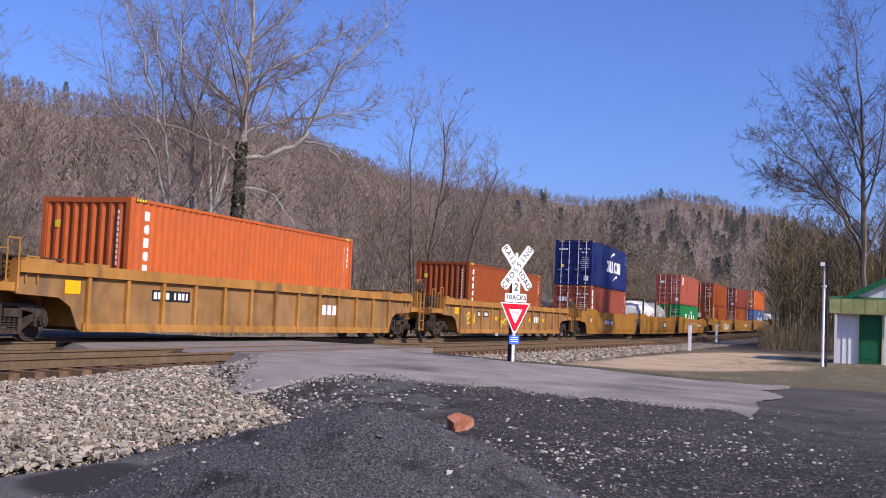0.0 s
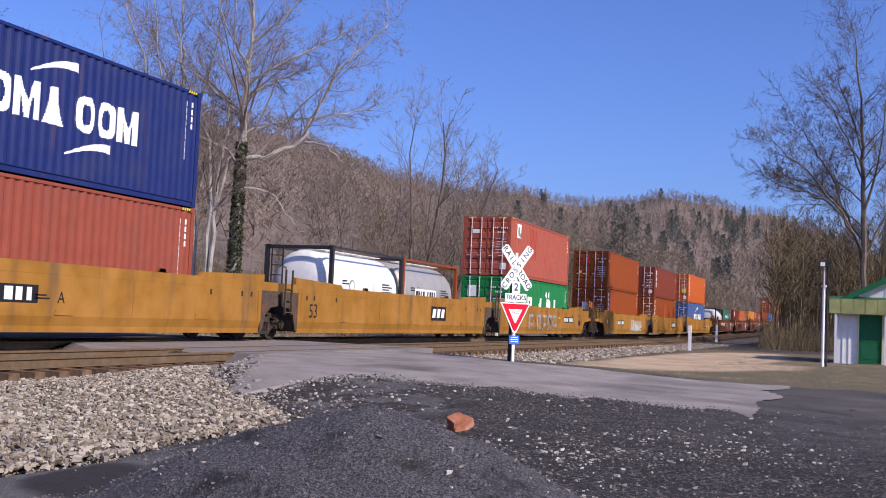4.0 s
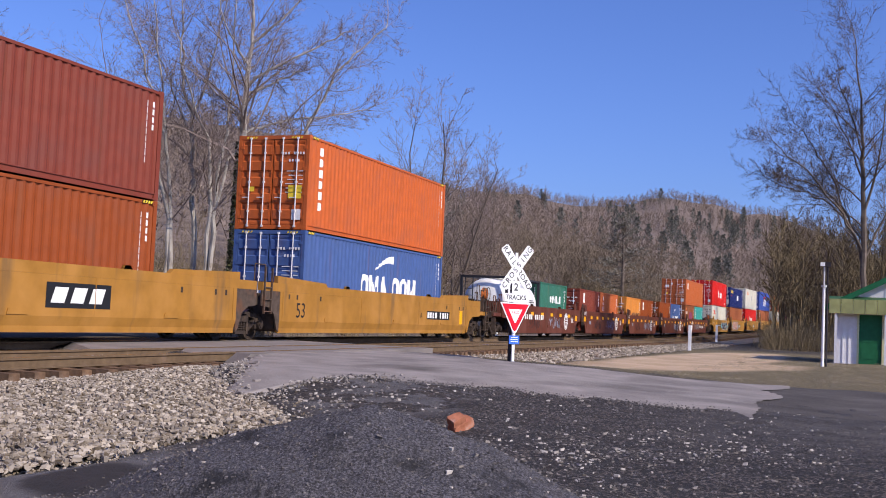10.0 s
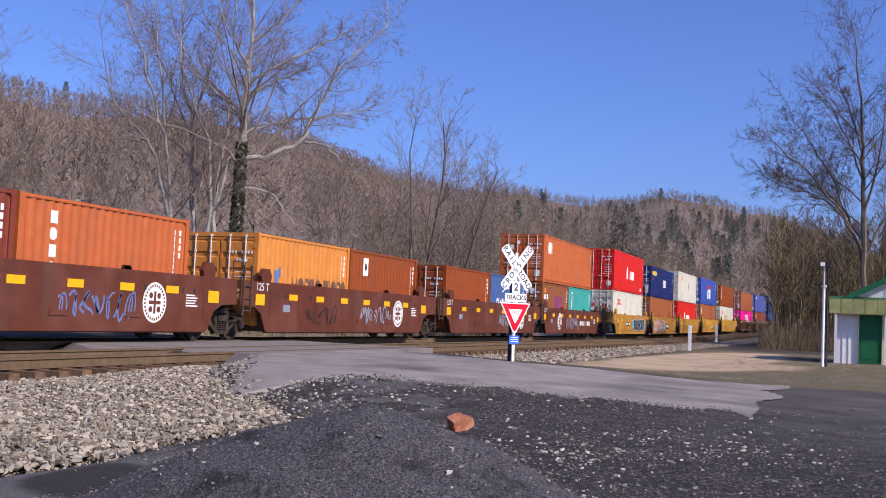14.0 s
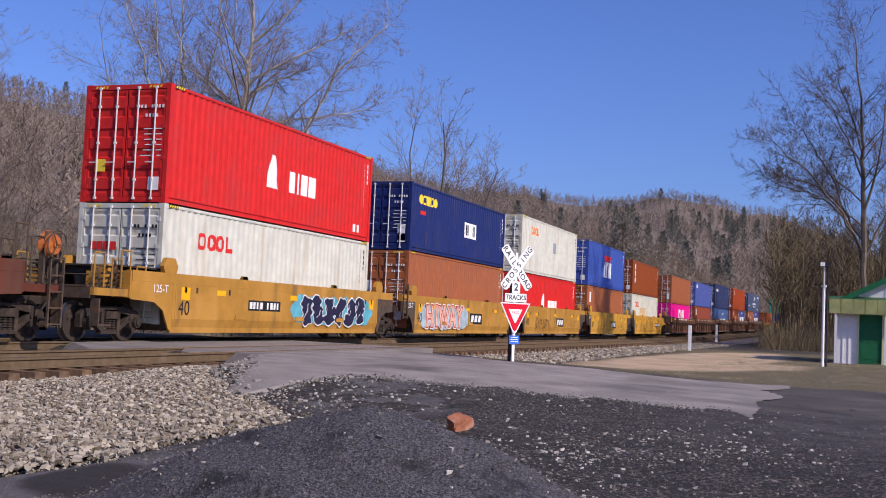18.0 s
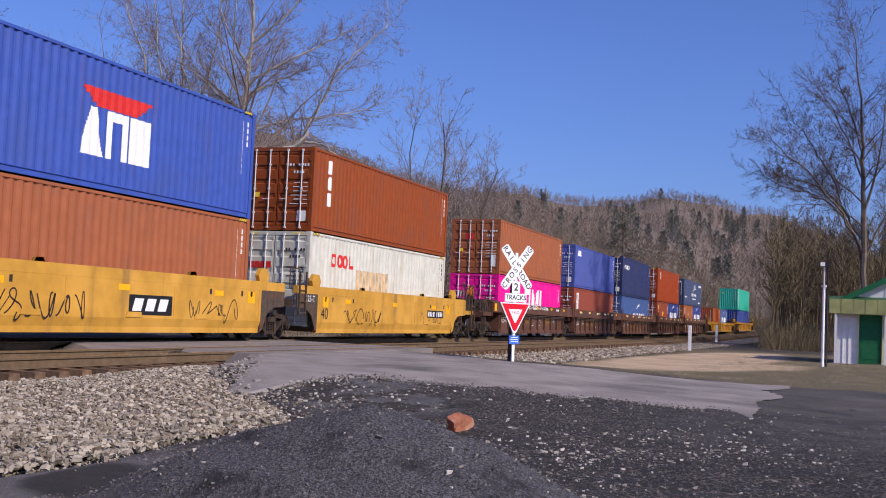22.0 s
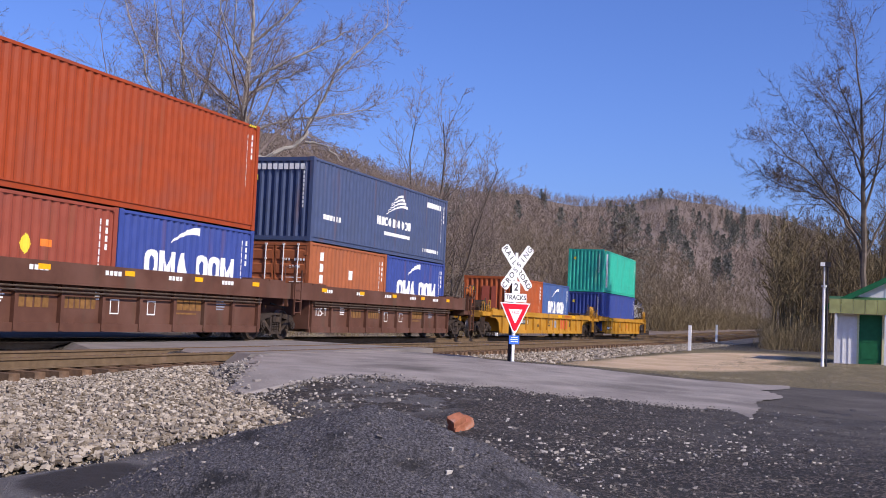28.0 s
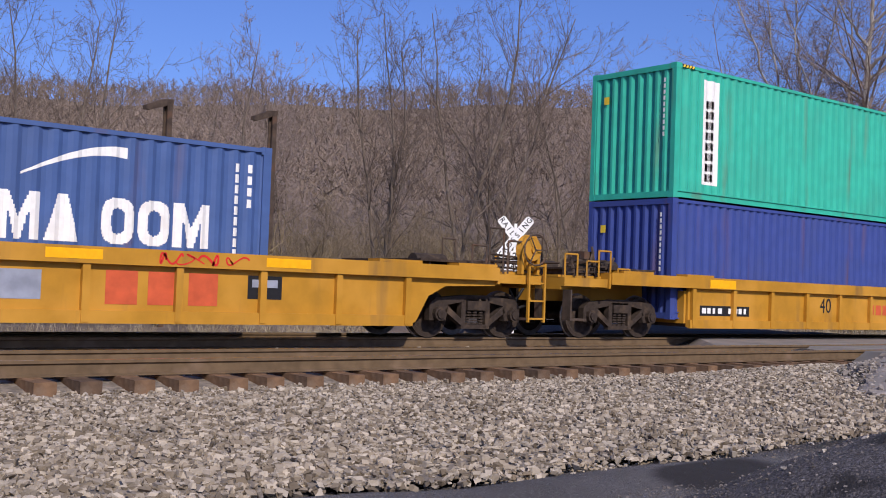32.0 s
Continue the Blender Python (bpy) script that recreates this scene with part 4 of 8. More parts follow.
TANK_WHITE = paint("tank_white", (0.78, 0.77, 0.75), 0.05, 0.35)
TANK_GREY = material("tank_steel", (0.42, 0.40, 0.37), 0.45, 0.35, 0.12, 3, (0.25, 0.2, 0.16), 0.3, 1.5)
FRAME_BLACK = paint("frame_black", (0.03, 0.03, 0.035), 0.15, 0.5)
SLATE = paint("box_slate_blue", (0.062, 0.084, 0.16), 0.2, 0.55)
PURPLE = material("purple_overpaint", (0.22, 0.05, 0.12), 0.6, 0, 0.15, 3)
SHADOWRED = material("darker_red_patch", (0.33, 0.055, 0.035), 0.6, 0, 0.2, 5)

TRAIN = []


def add(thing, u, z, car_u=None):
    """A thing of the train, whose origin lies u metres along it, at height z over the rail."""
    TRAIN.append((thing, u, z, u if car_u is None else car_u))
    return thing


def box_on(u_near, z, L, H, color, label, doors=True, car_u=None, seed=0, mat=WHITE):
    top = container(L, H, color, label, doors)
    std_marks(top, L, H, mat, True, doors, seed)
    add(top, u_near + L / 2, z, car_u)
    return top


def corner_name(top, L, H, n, x=0.45, h=0.19, w=0.17, mat=WHITE):
    side_marks(top, L, [(*r, "br"[i % 2]) for i, r in enumerate(column(x, H - 0.28, n, w * 0.8, h, 0.09))], mat, "name_stencil")


def end_name(top, L, rects, mat):
    end_marks(top, L, rects, mat, "name_stencil")


def reporting(car, x, z, w=1.7, h=0.24, y=-1.50, n=9, mat=BLACK):
    plate(car, x, x + w, z, z + h, y, mat, "number_board", "black board with white stencil bars")
    bar_row(car, x + 0.07, x + w - 0.02, z + 0.05, z + h - 0.05, y, n, WHITE)


def owner_board(car, x, z, w=1.05, h=0.36, y=-1.50):
    plate(car, x, x + w, z, z + h, y, BLACK, "owner_board", "black board with three white blocks")
    bm = bmesh.new()
    for i in range(3):
        a, b, k = x + w * (0.07 + 0.29 * i), x + w * (0.07 + 0.29 * i + 0.2), w * 0.06
        prism(bm, [(a, z + h * 0.2), (b, z + h * 0.2), (b + k, z + h * 0.82), (a + k, z + h * 0.82)], "y", y - 0.0075, y - 0.0045)
    tagged(part("owner_block", bm, WHITE, car), kind="stuff")


def reflectors(car, h, z, n, y=-1.50, w=0.34, hh=0.12):
    for i in range(n):
        x = -h + 0.6 + (2 * h - 1.2) * i / (n - 1)
        plate(car, x - w / 2, x + w / 2, z, z + hh, y, REFLECT, "reflector")


def emblem(car, x, z, r=0.42, y=-1.50):
    disc_mark(car, x, z, r, y, WHITE, "emblem", "round white emblem with a brown cross")
    bm = bmesh.new()
    for i in range(28):
        a, b = 6.28319 * i / 28, 6.28319 * (i + 0.55) / 28
        v = [bm.verts.new((x + q * math.cos(t), y - 0.0045, z + q * math.sin(t))) for q, t in ((r * 0.76, a), (r * 0.9, a), (r * 0.9, b), (r * 0.76, b))]
        bm.faces.new(v)
    box(bm, x - r * 0.5, x + r * 0.5, y - 0.005, y - 0.0035, z - r * 0.09, z + r * 0.09)
    box(bm, x - r * 0.09, x + r * 0.09, y - 0.0065, y - 0.0052, z - r * 0.55, z + r * 0.55)
    for sx in (-1, 1):
        for sz in (-1, 1):
            rod(bm, (x + sx * r * 0.34, y - 0.0048, z + sz * r * 0.34), (x + sx * r * 0.34, y - 0.0036, z + sz * r * 0.34), r * 0.16, seg=10)
    part("emblem_line", bm, CAR_BROWN, car)


def data_lines(car, x, z, n, y=-1.50, mat=BLACK, w=0.5):
    bm = bmesh.new()
    for i in range(n):
        box(bm, x, x + w * (0.7 + 0.3 * ((i * 37) % 10) / 10), y - 0.004, y - 0.001, z - i * 0.065, z - i * 0.065 + 0.032)
    tagged(part("data_stencil", bm, mat, car), kind="stuff")


def new_car(u0, u1, e0, e1, style, color, label, o0=False, o1=False, top_z=1.63, arch=(True, True)):
    car = well_car(u0, u1, e0, e1, style, color, label, o0, o1, top_z, arch=arch)
    add(car, (u0 + u1) / 2, 0)
    return car, (u0 + u1) / 2, (u1 - u0) / 2


def build_train():
    ly = "yellow-ochre steel well wagon loaded with containers"
    lb = "red-brown well wagon"
    # two single ribbed wagons
    for u0, u1, e0, e1, un, col, seed in ((-208.1, -191.3, 3.3, 3.3, -206.35, ORANGE, 1), (-183.6, -166.3, 3.3, 3.15, -181.95, RUSTRED, 2)):
        car, uc, h = new_car(u0, u1, e0, e1, "ribbed", CAR_OCHRE, "weathered ochre ribbed well wagon with a single container", True, True)
        reporting(car, -h + 2.5, 0.95, 1.6, 0.26, -1.41)
        bar_row(car, h - 5.3, h - 4.2, 0.78, 1.08, -1.41, 3, WHITE, 0.3, "owner_block")
        plate(car, -h - 0.6, -h - 0.1, 1.02, 1.3, -1.42, REFLECT, "reflector")
        if seed == 2:
            for x in (-3.5, -0.5, 2.3, 5.0):
                plate(car, x, x + 0.35, 0.82, 1.0, -1.41, REFLECT, "reflector")
            scrawl(car, -h + 1.0, -h + 2.2, 0.55, 1.2, -1.41, YELLOWM, 3, 5, 0.035)
            scrawl(car, -2.8, -1.6, 0.5, 1.15, -1.41, YELLOWM, 2, 8, 0.04)
        b = box_on(un, WELL_FLOOR, L40, HC, col, "orange-red corrugated container with a white name down its corner", False, uc, seed)
        corner_name(b, L40, HC, 5, 0.62, 0.22, 0.26)
    # first articulated set, smooth yellow sides
    car, uc, h = new_car(-159.1, -141.9, 3.0, 0.95, "smooth", CAR_AMBER, ly, True, False)
    lettering(car, "53", 0.62, -h + 2.0, 0.86, -1.50, BLACK)
    reporting(car, -h + 5.3, 0.80, 2.9, 0.36)
    lettering(car, "A", 0.34, -h + 8.9, 0.92, -1.50, BLACK)
    plate(car, -h + 0.9, -h + 1.1, 0.98, 1.2, -1.5, WHITE)
    data_lines(car, -0.5, 0.95, 2)
    b = box_on(-157.2, WELL_FLOOR, L40, HC, DUSTRED, "dusty red corrugated container under a navy one", True, uc, 3)
    corner_name(b, L40, HC, 3, 0.55, 0.4, 0.3)
    end_name(b, L40, word(1.5, 1.85, 3, 0.17, 0.28), WHITE)
    b = box_on(-157.2, WELL_FLOOR + HC + 0.012, L40, HC, NAVY, "navy blue container with a large white emblem on top", True, uc, 4)
    side_marks(b, L40, glyphs(4.9, 1.15, 0.62, 0.78, "onw oon", 0.14), WHITE, "emblem", "white block emblem")
    side_marks(b, L40, swoosh(6.0, 2.12, 1.5, 0.35, 14, 0.2), WHITE, "arc")
    side_marks(b, L40, swoosh(7.2, 0.62, 1.5, 0.3, 14, 0.2), WHITE, "arc")
    end_name(b, L40, word(1.6, 2.25, 4, 0.12, 0.1), WHITE)
    car, uc, h = new_car(-139.7, -121.7, 0.95, 1.05, "smooth", CAR_AMBER, ly)
    lettering(car, "53", 0.6, -h + 1.0, 0.86, -1.50, BLACK)
    owner_board(car, 2.2, 0.72, 1.7, 0.55)
    add(tank_container(FRAME_BLACK, TANK_WHITE, "white tank container in a black frame on the well wagon"), -133.9, WELL_FLOOR, uc)
    tk = add(tank_container(RUSTRED, TANK_GREY, "grey steel tank container in a rust-red frame"), -127.8, WELL_FLOOR, uc)
    plate(tk, -1.7, 0.6, 1.15, 1.5, -1.18, WHITE, "name_board", "white board with dark bars")
    bar_row(tk, -1.6, 0.6, 1.22, 1.42, -1.185, 9, BLACK)
    car, uc, h = new_car(-119.2, -102.0, 1.0, 3.0, "smooth", CAR_AMBER, ly + " with grey graffiti", False, True)
    lettering(car, "53", 0.62, -h + 1.5, 0.86, -1.50, BLACK)
    reporting(car, h - 4.7, 0.86, 2.3, 0.32)
    bm = bmesh.new()
    for k, x in enumerate((-h + 5.0, -h + 6.6, -h + 7.7, -h + 8.8, -h + 9.9)):
        for r in ((x, x + 0.16, 0.42, 1.22), (x + 0.17, x + 0.8, 1.08, 1.22), (x + 0.17, x + 0.9, 0.62, 0.78) if k in (0, 2, 4) else (x + 0.5, x + 0.66, 0.45, 1.07)):
            box(bm, r[0], r[1], -1.505, -1.501, r[2], r[3])
    tagged(part("graffiti", bm, GREYM, car, "large grey spray-painted block shapes"), kind="stuff")
    scrawl(car, -h + 4.9, -h + 10.6, 0.45, 1.2, -1.506, material("spray_dull_ochre", (0.30, 0.19, 0.08), 0.6, 0, 0.3, 3), 7, 23, 0.05)
    plate(car, -0.9, -0.5, 1.08, 1.18, -1.506, REFLECT, "reflector")
    plate(car, h - 1.0, h - 0.5, 0.72, 1.02, -1.5, BLACK, "data_board")
    plate(car, 2.6, 3.0, 1.05, 1.15, -1.506, REFLECT, "reflector")
    b = box_on(-117.1, WELL_FLOOR, L40, SD, GREEN, "bright green corrugated container with white emblem blocks", True, uc, 5)
    side_marks(b, L40, glyphs(3.5, 0.75, 0.95, 0.95, "g wri", 0.75), WHITE, "emblem", "white block emblem")
    side_marks(b, L40, [(7.2, 7.55, 1.72, 2.1, "d"), (7.75, 8.1, 1.72, 2.1, "d")], WHITE, "emblem")
    end_marks(b, L40, [(1.65, 2.1, 1.55, 2.1)], WHITE, "placard")
    b = box_on(-117.1, WELL_FLOOR + SD + 0.012, L40, HC, PINKRED, "faded red container with darker repair patches on top", True, uc, 6)
    side_marks(b, L40, [(1.2, 1.95, 1.95, 2.65)], WHITE, "emblem", "white square emblem")
    side_marks(b, L40, [(1.35, 1.55, 2.05, 2.5), (1.65, 1.85, 2.0, 2.2)], BLACK, "emblem_line")
    for i in range(5):
        side_marks(b, L40, [(3.6 + i * PITCH, 3.6 + i * PITCH + 0.12, 1.0 + 0.2 * (i % 2), 2.6)], SHADOWRED, "patch")
    for i in range(6):
        side_marks(b, L40, [(6.6 + i * PITCH, 6.6 + i * PITCH + 0.14, 0.55, 1.35)], SHADOWRED, "patch")
    end_name(b, L40, [(1.6, 1.95, 2.05, 2.25)], WHITE)
    # second smooth yellow set
    car, uc, h = new_car(-94.9, -78.0, 3.0, 1.3, "smooth", CAR_GOLD, ly, True, False)
    lettering(car, "53", 0.62, -h + 1.2, 0.84, -1.50, BLACK)
    reporting(car, -h + 4.2, 0.85, 2.6, 0.34)
    shards(car, 1.0, 5.7, 0.38, 1.3, -1.50, 5, 21, material("spray_silver", (0.50, 0.49, 0.44), 0.5, 0.1, 0.3, 2), GREYM)
    plate(car, -h + 0.6, -h + 0.85, 0.95, 1.18, -1.5, WHITE)
    b = box_on(-93.3, WELL_FLOOR, L40, HC, RUSTRED, "rust-red corrugated container with a white name down its corner", True, uc, 7)
    corner_name(b, L40, HC, 5, 0.55, 0.24, 0.28)
    end_marks(b, L40, [(1.35, 1.72, 1.45, 1.95)], WHITE, "placard")
    b = box_on(-93.3, WELL_FLOOR + HC + 0.012, L40, SD, RUSTRED, "rust-red corrugated container on top of another", True, uc, 8)
    side_marks(b, L40, [(0.5, 0.66, 1.85, 2.0)], WHITE, "marking")
    end_marks(b, L40, [(1.3, 1.75, 1.75, 2.1)], REDM, "marking")
    car, uc, h = new_car(-75.0, -57.7, 1.3, 1.05, "smooth", CAR_GOLD, ly)
    lettering(car, "53", 0.62, -h + 1.7, 0.85, -1.50, BLACK)
    lettering(car, "C", 0.36, -0.6, 0.92, -1.50, BLACK)
    owner_board(car, 1.2, 0.72, 2.1, 0.52)
    lettering(car, "125 T", 0.24, -h - 0.45, 1.26, -1.50, WHITE)
    b = box_on(-73.3, WELL_FLOOR, L40, HC, RUSTRED, "rust-red corrugated container with a white name down its corner", True, uc, 9)
    corner_name(b, L40, HC, 5, 0.6, 0.24, 0.3)
    end_marks(b, L40, [(1.45, 1.85, 1.35, 1.85)], WHITE, "placard")
    side_marks(b, L40, [(5.9, 6.4, 1.2, 2.4)], EMBER, "patch")
    b = box_on(-73.3, WELL_FLOOR + HC + 0.012, L40, SD, BRICKRED, "brick-red corrugated container with white name blocks", True, uc, 10)
    corner_name(b, L40, SD, 3, 0.75, 0.42, 0.34)
    end_name(b, L40, word(1.55, 1.85, 3, 0.17, 0.24), WHITE)
    end_marks(b, L40, [(0.5, 0.7, 0.9, 1.0)], YELLOWM, "marking")
    car, uc, h = new_car(-55.3, -38.6, 1.05, 3.0, "smooth", CAR_GOLD, ly, False, True)
    lettering(car, "53", 0.62, -h + 1.3, 0.86, -1.50, BLACK)
    lettering(car, "A", 0.3, 2.9, 0.88, -1.50, BLACK)
    reporting(car, 3.5, 0.76, 2.6, 0.32)
    plate(car, h - 1.0, h - 0.65, 0.6, 1.15, -1.5, REFLECT, "reflector")
    b = box_on(-53.4, WELL_FLOOR, L40, HC, STEEL, "steel-blue container with a white block emblem", True, uc, 11)
    side_marks(b, L40, glyphs(4.3, 0.95, 0.66, 0.85, "onw oon", 0.14), WHITE, "emblem", "white block emblem")
    side_marks(b, L40, swoosh(5.5, 2.0, 1.6, 0.42, 16, 0.28), WHITE, "arc")
    b = box_on(-53.4, WELL_FLOOR + HC + 0.012, L40, HC, ORANGE, "orange corrugated container with a white name down its corner", True, uc, 12)
    corner_name(b, L40, HC, 6, 0.75, 0.25, 0.3)
    end_marks(b, L40, [(0.2, 0.65, 0.95, 1.35)], YELLOWM, "placard")
    # brown five-unit set with smooth sides
    sets = ((-31.6, -18.5, 3.0, 1.45), (-15.3, -3.4, 1.45, 1.5), (-0.2, 11.6, 1.5, 1.7), (15.3, 27.9, 1.7, 1.3), (30.7, 43.5, 1.3, 2.9))
    cars = []
    for i, (u0, u1, e0, e1) in enumerate(sets):
        car, uc, h = new_car(u0, u1, e0, e1, "smooth", CAR_BROWN, "red-brown steel well wagon with round white emblem and graffiti", i == 0, i == 4)
        emblem(car, (h - 2.2) if i < 4 else (-h + 2.9), 0.92, 0.47)
        reflectors(car, h - 0.9, 1.16, 6, -1.5, 0.52, 0.17)
        data_lines(car, h - 0.9, 1.12, 5, -1.5, WHITE, 0.55)
        bm = bmesh.new()
        box(bm, -h + 0.9, -h + 1.3, -1.504, -1.501, 0.82, 1.02)
        part("data_board", bm, GREYM, car)
        scrawl(car, 0.3 if i < 4 else -1.9, 3.0 if i < 4 else 1.2, 0.45, 1.2, -1.50, GREYM if i != 1 else BLUEM, 7, 30 + i, 0.026, label="looping spray-painted tag")
        if i in (0, 1, 2):
            scrawl(car, -3.6, -1.4, 0.4, 1.15, -1.50, SOOT, 5, 50 + i, 0.028, label="dark spray-painted tag")
        plate(car, h + 0.1, h + 0.6, 0.98, 1.28, -1.5, REFLECT, "reflector")
        plate(car, -h - 0.7, -h - 0.2, 0.98, 1.28, -1.5, REFLECT, "reflector")
        lettering(car, "125 T", 0.3, -h - 0.35, 1.47, -1.50, WHITE)
        cars.append((car, uc, h))
    bar_row(cars[0][0], -4.4, -0.6, 0.95, 1.2, -1.5, 10, WHITE, 0.3)
    bar_row(cars[4][0], 1.6, 4.6, 0.72, 0.98, -1.5, 9, WHITE, 0.3)
    lettering(cars[4][0], "A", 0.34, 0.6, 0.85, -1.50, WHITE)
    add(tank_container(FRAME_BLACK, TANK_WHITE, "white tank container in a black frame on the brown wagon"), -28.75, WELL_FLOOR, cars[0][1])
    pairs = ((-25.65, PINE, 0), (-16.1, BRICKRED, 1), (-9.95, ORANGE_P, 1), (-0.4, AMBER, 2), (5.75, RUSTRED, 2), (15.15, RUSTRED, 3), (21.3, STEEL, 3), (30.65, BROWN, 4), (36.78, TEAL_D, 4))
    said = {0: "pine green 20-foot container with white name blocks", 1: "brick-red 20-foot corrugated container", 2: "pale orange 20-foot container with a white corner name",
            3: "amber 20-foot container with a blue emblem and dark name blocks", 4: "rust-red 20-foot container with a small square emblem", 5: "rust-red 20-foot corrugated container with doors",
            6: "steel-blue 20-foot container with a white block emblem", 7: "brown 20-foot container with a purple overpainted patch", 8: "teal 20-foot container with a white name strip"}
    for i, (u, col, c) in enumerate(pairs):
        b = box_on(u, WELL_FLOOR, L20, SD, col, said[i], i in (1, 3, 5, 7), cars[c][1], 60 + i)
        if i == 0:
            side_marks(b, L20, glyphs(2.3, 1.5, 0.30, 0.42, "ownirwb", 0.2), WHITE, "name_stencil")
        if i in (1, 4):
            side_marks(b, L20, [(1.15, 1.5, 1.75, 2.35)], WHITE, "emblem")
            side_marks(b, L20, [(1.2, 1.45, 1.95, 2.15)], BLACK, "emblem_line")
        if i == 2:
            corner_name(b, L20, SD, 4, 0.95, 0.26, 0.3)
        if i == 3:
            side_marks(b, L20, glyphs(2.1, 0.95, 0.33, 0.5, "nroro biror", 0.15), material("dark_name", (0.16, 0.08, 0.05), 0.6), "name_stencil")
            side_marks(b, L20, [(0.75, 1.5, 1.05, 1.2), (1.0, 1.25, 0.8, 1.6), (0.6, 0.8, 1.2, 1.45), (1.25, 1.45, 1.4, 1.7)], BLUEM, "emblem", "blue block emblem")
        if i == 6:
            side_marks(b, L20, glyphs(1.0, 0.85, 0.48, 0.62, "onw oon", 0.14), WHITE, "emblem", "white block emblem")
            side_marks(b, L20, swoosh(1.9, 1.75, 1.2, 0.3, 14, 0.2), WHITE, "arc")
        if i == 7:
            side_marks(b, L20, [(2.7, 4.6, 0.85, 1.9)], PURPLE, "patch", "purple overpainted patch")
            side_marks(b, L20, [(0.55, 0.9, 2.05, 2.3)], ORANGEM, "placard")
            side_marks(b, L20, [(0.55, 0.8, 1.7, 1.95), (1.0, 1.25, 1.7, 1.95)], WHITE, "placard")
            end_marks(b, L20, [(0.4, 0.7, 1.95, 2.25), (0.8, 1.05, 1.95, 2.2)], WHITE, "placard")
            end_marks(b, L20, [(1.5, 1.85, 1.6, 1.95)], REDM, "marking")
        if i == 8:
            side_marks(b, L20, [(0.75, 1.15, 0.6, 2.3)], WHITE, "name_strip")
            side_marks(b, L20, column(0.85, 2.2, 6, 0.2, 0.18, 0.08), BLACK, "name_stencil")
    b = box_on(30.65, WELL_FLOOR + SD + 0.012, L40, SD, ORANGE_P, "orange corrugated container with white name blocks on top", True, cars[4][1], 70)
    side_marks(b, L40, glyphs(0.95, 1.6, 0.36, 0.62, "rbi", 0.2), WHITE, "name_stencil")
    end_name(b, L40, glyphs(1.72, 1.72, 0.15, 0.26, "rbi", 0.2), WHITE)
    end_marks(b, L40, [(1.35, 1.5, 2.0, 2.2)], WHITE, "marking")
    # yellow five-unit set
    tops = ((50.17, RED, HC, IVORY, HC), (66.13, NAVY, SD, TAN, HC), (81.38, IVORY, HC, RED, HC), (96.97, ROYAL, HC, TAN, HC), (112.85, RUSTRED, SD, IVORY, HC))
    words = (("signal-red container with white name blocks on top", "ivory container with red name blocks"), ("navy container with a yellow name on top", "tan-brown corrugated container under a navy one"),
             ("ivory container with pale stains on top", "signal-red container with white name blocks"), ("royal blue container with a red and white emblem on top", "tan-brown container with a small emblem"),
             ("rust-red container with a white corner name on top", "stained ivory container with red name blocks"))
    for i, (u, ca, ha, cb, hb) in enumerate(tops):
        u0, u1 = u + 0.15, u + L40 + 0.35
        car, uc, h = new_car(u0, u1, 2.9 if i == 0 else 1.35, 2.9 if i == 4 else 1.35, "smooth", CAR_YELLOW_B if i in (3, 4) else CAR_YELLOW, ly + " with spray-painted letters", i == 0, i == 4)
        reflectors(car, h - 1.6, 1.16, 3, -1.5, 0.42, 0.14)
        for x in (-h + 0.55, h - 0.55):
            plate(car, x - 0.19, x + 0.19, 1.02, 1.32, -1.5, REFLECT, "reflector")
        lettering(car, "40", 0.5, -h + 0.5, 0.8, -1.50, BLACK)
        lettering(car, "125-T", 0.26, -h - 0.52, 1.24, -1.50, WHITE)
        if i in (1, 2, 3):
            owner_board(car, (0.3, 0.3, 0.2)[i - 1], 0.62, 1.7, 0.46)
        if i in (0, 4):
            reporting(car, -2.6 if i == 0 else 3.3, 0.82, 1.8, 0.28)
        if i == 0:
            bulges(car, 0.5, 5.1, 0.46, 1.36, -1.5, 6, 80, (material("spray_navy", (0.022, 0.02, 0.05), 0.5, 0, 0.2, 3),), WHITE, material("spray_cyan", (0.10, 0.36, 0.44), 0.5, 0, 0.3, 2))
        if i == 1:
            bulges(car, -h + 1.2, -h + 5.6, 0.36, 1.36, -1.5, 5, 81, (), WHITE, material("spray_pale_blue", (0.36, 0.46, 0.5), 0.5, 0, 0.35, 2))
            for k, (mat, fat) in enumerate(((WHITE, 0.12), (material("spray_crimson", (0.48, 0.045, 0.05), 0.5, 0, 0.2, 3), 0.085), (material("spray_pink", (0.74, 0.40, 0.30), 0.5, 0, 0.4, 3), 0.03))):
                for q, c in enumerate("HIWAY"):
                    ob = lettering(car, c, 1.12, 0, 0, 0, mat, fat)
                    ob.matrix_basis = pose(-h + (1.55, 2.3, 3.15, 4.2, 5.05)[q], -1.512 - 0.004 * k - 0.0006 * q, 0.84 + 0.03 * (q % 2), 90, 0, 0)
        if i in (2, 3, 4):
            scrawl(car, -h + 2.0, -h + 5.0, 0.4, 1.15, -1.50, SOOT, 6, 90 + i, 0.016, label="thin black sprayed tag")
            scrawl(car, 2.6, 5.0, 0.45, 1.15, -1.50, BLACK, 4, 95 + i, 0.012)
        lo = box_on(u, WELL_FLOOR, L40, hb, cb, words[i][1], True, uc, 100 + i, BLACK if cb is IVORY else WHITE)
        up = box_on(u, WELL_FLOOR + hb + 0.012, L40, ha, ca, words[i][0], True, uc, 110 + i, BLACK if ca is IVORY else WHITE)
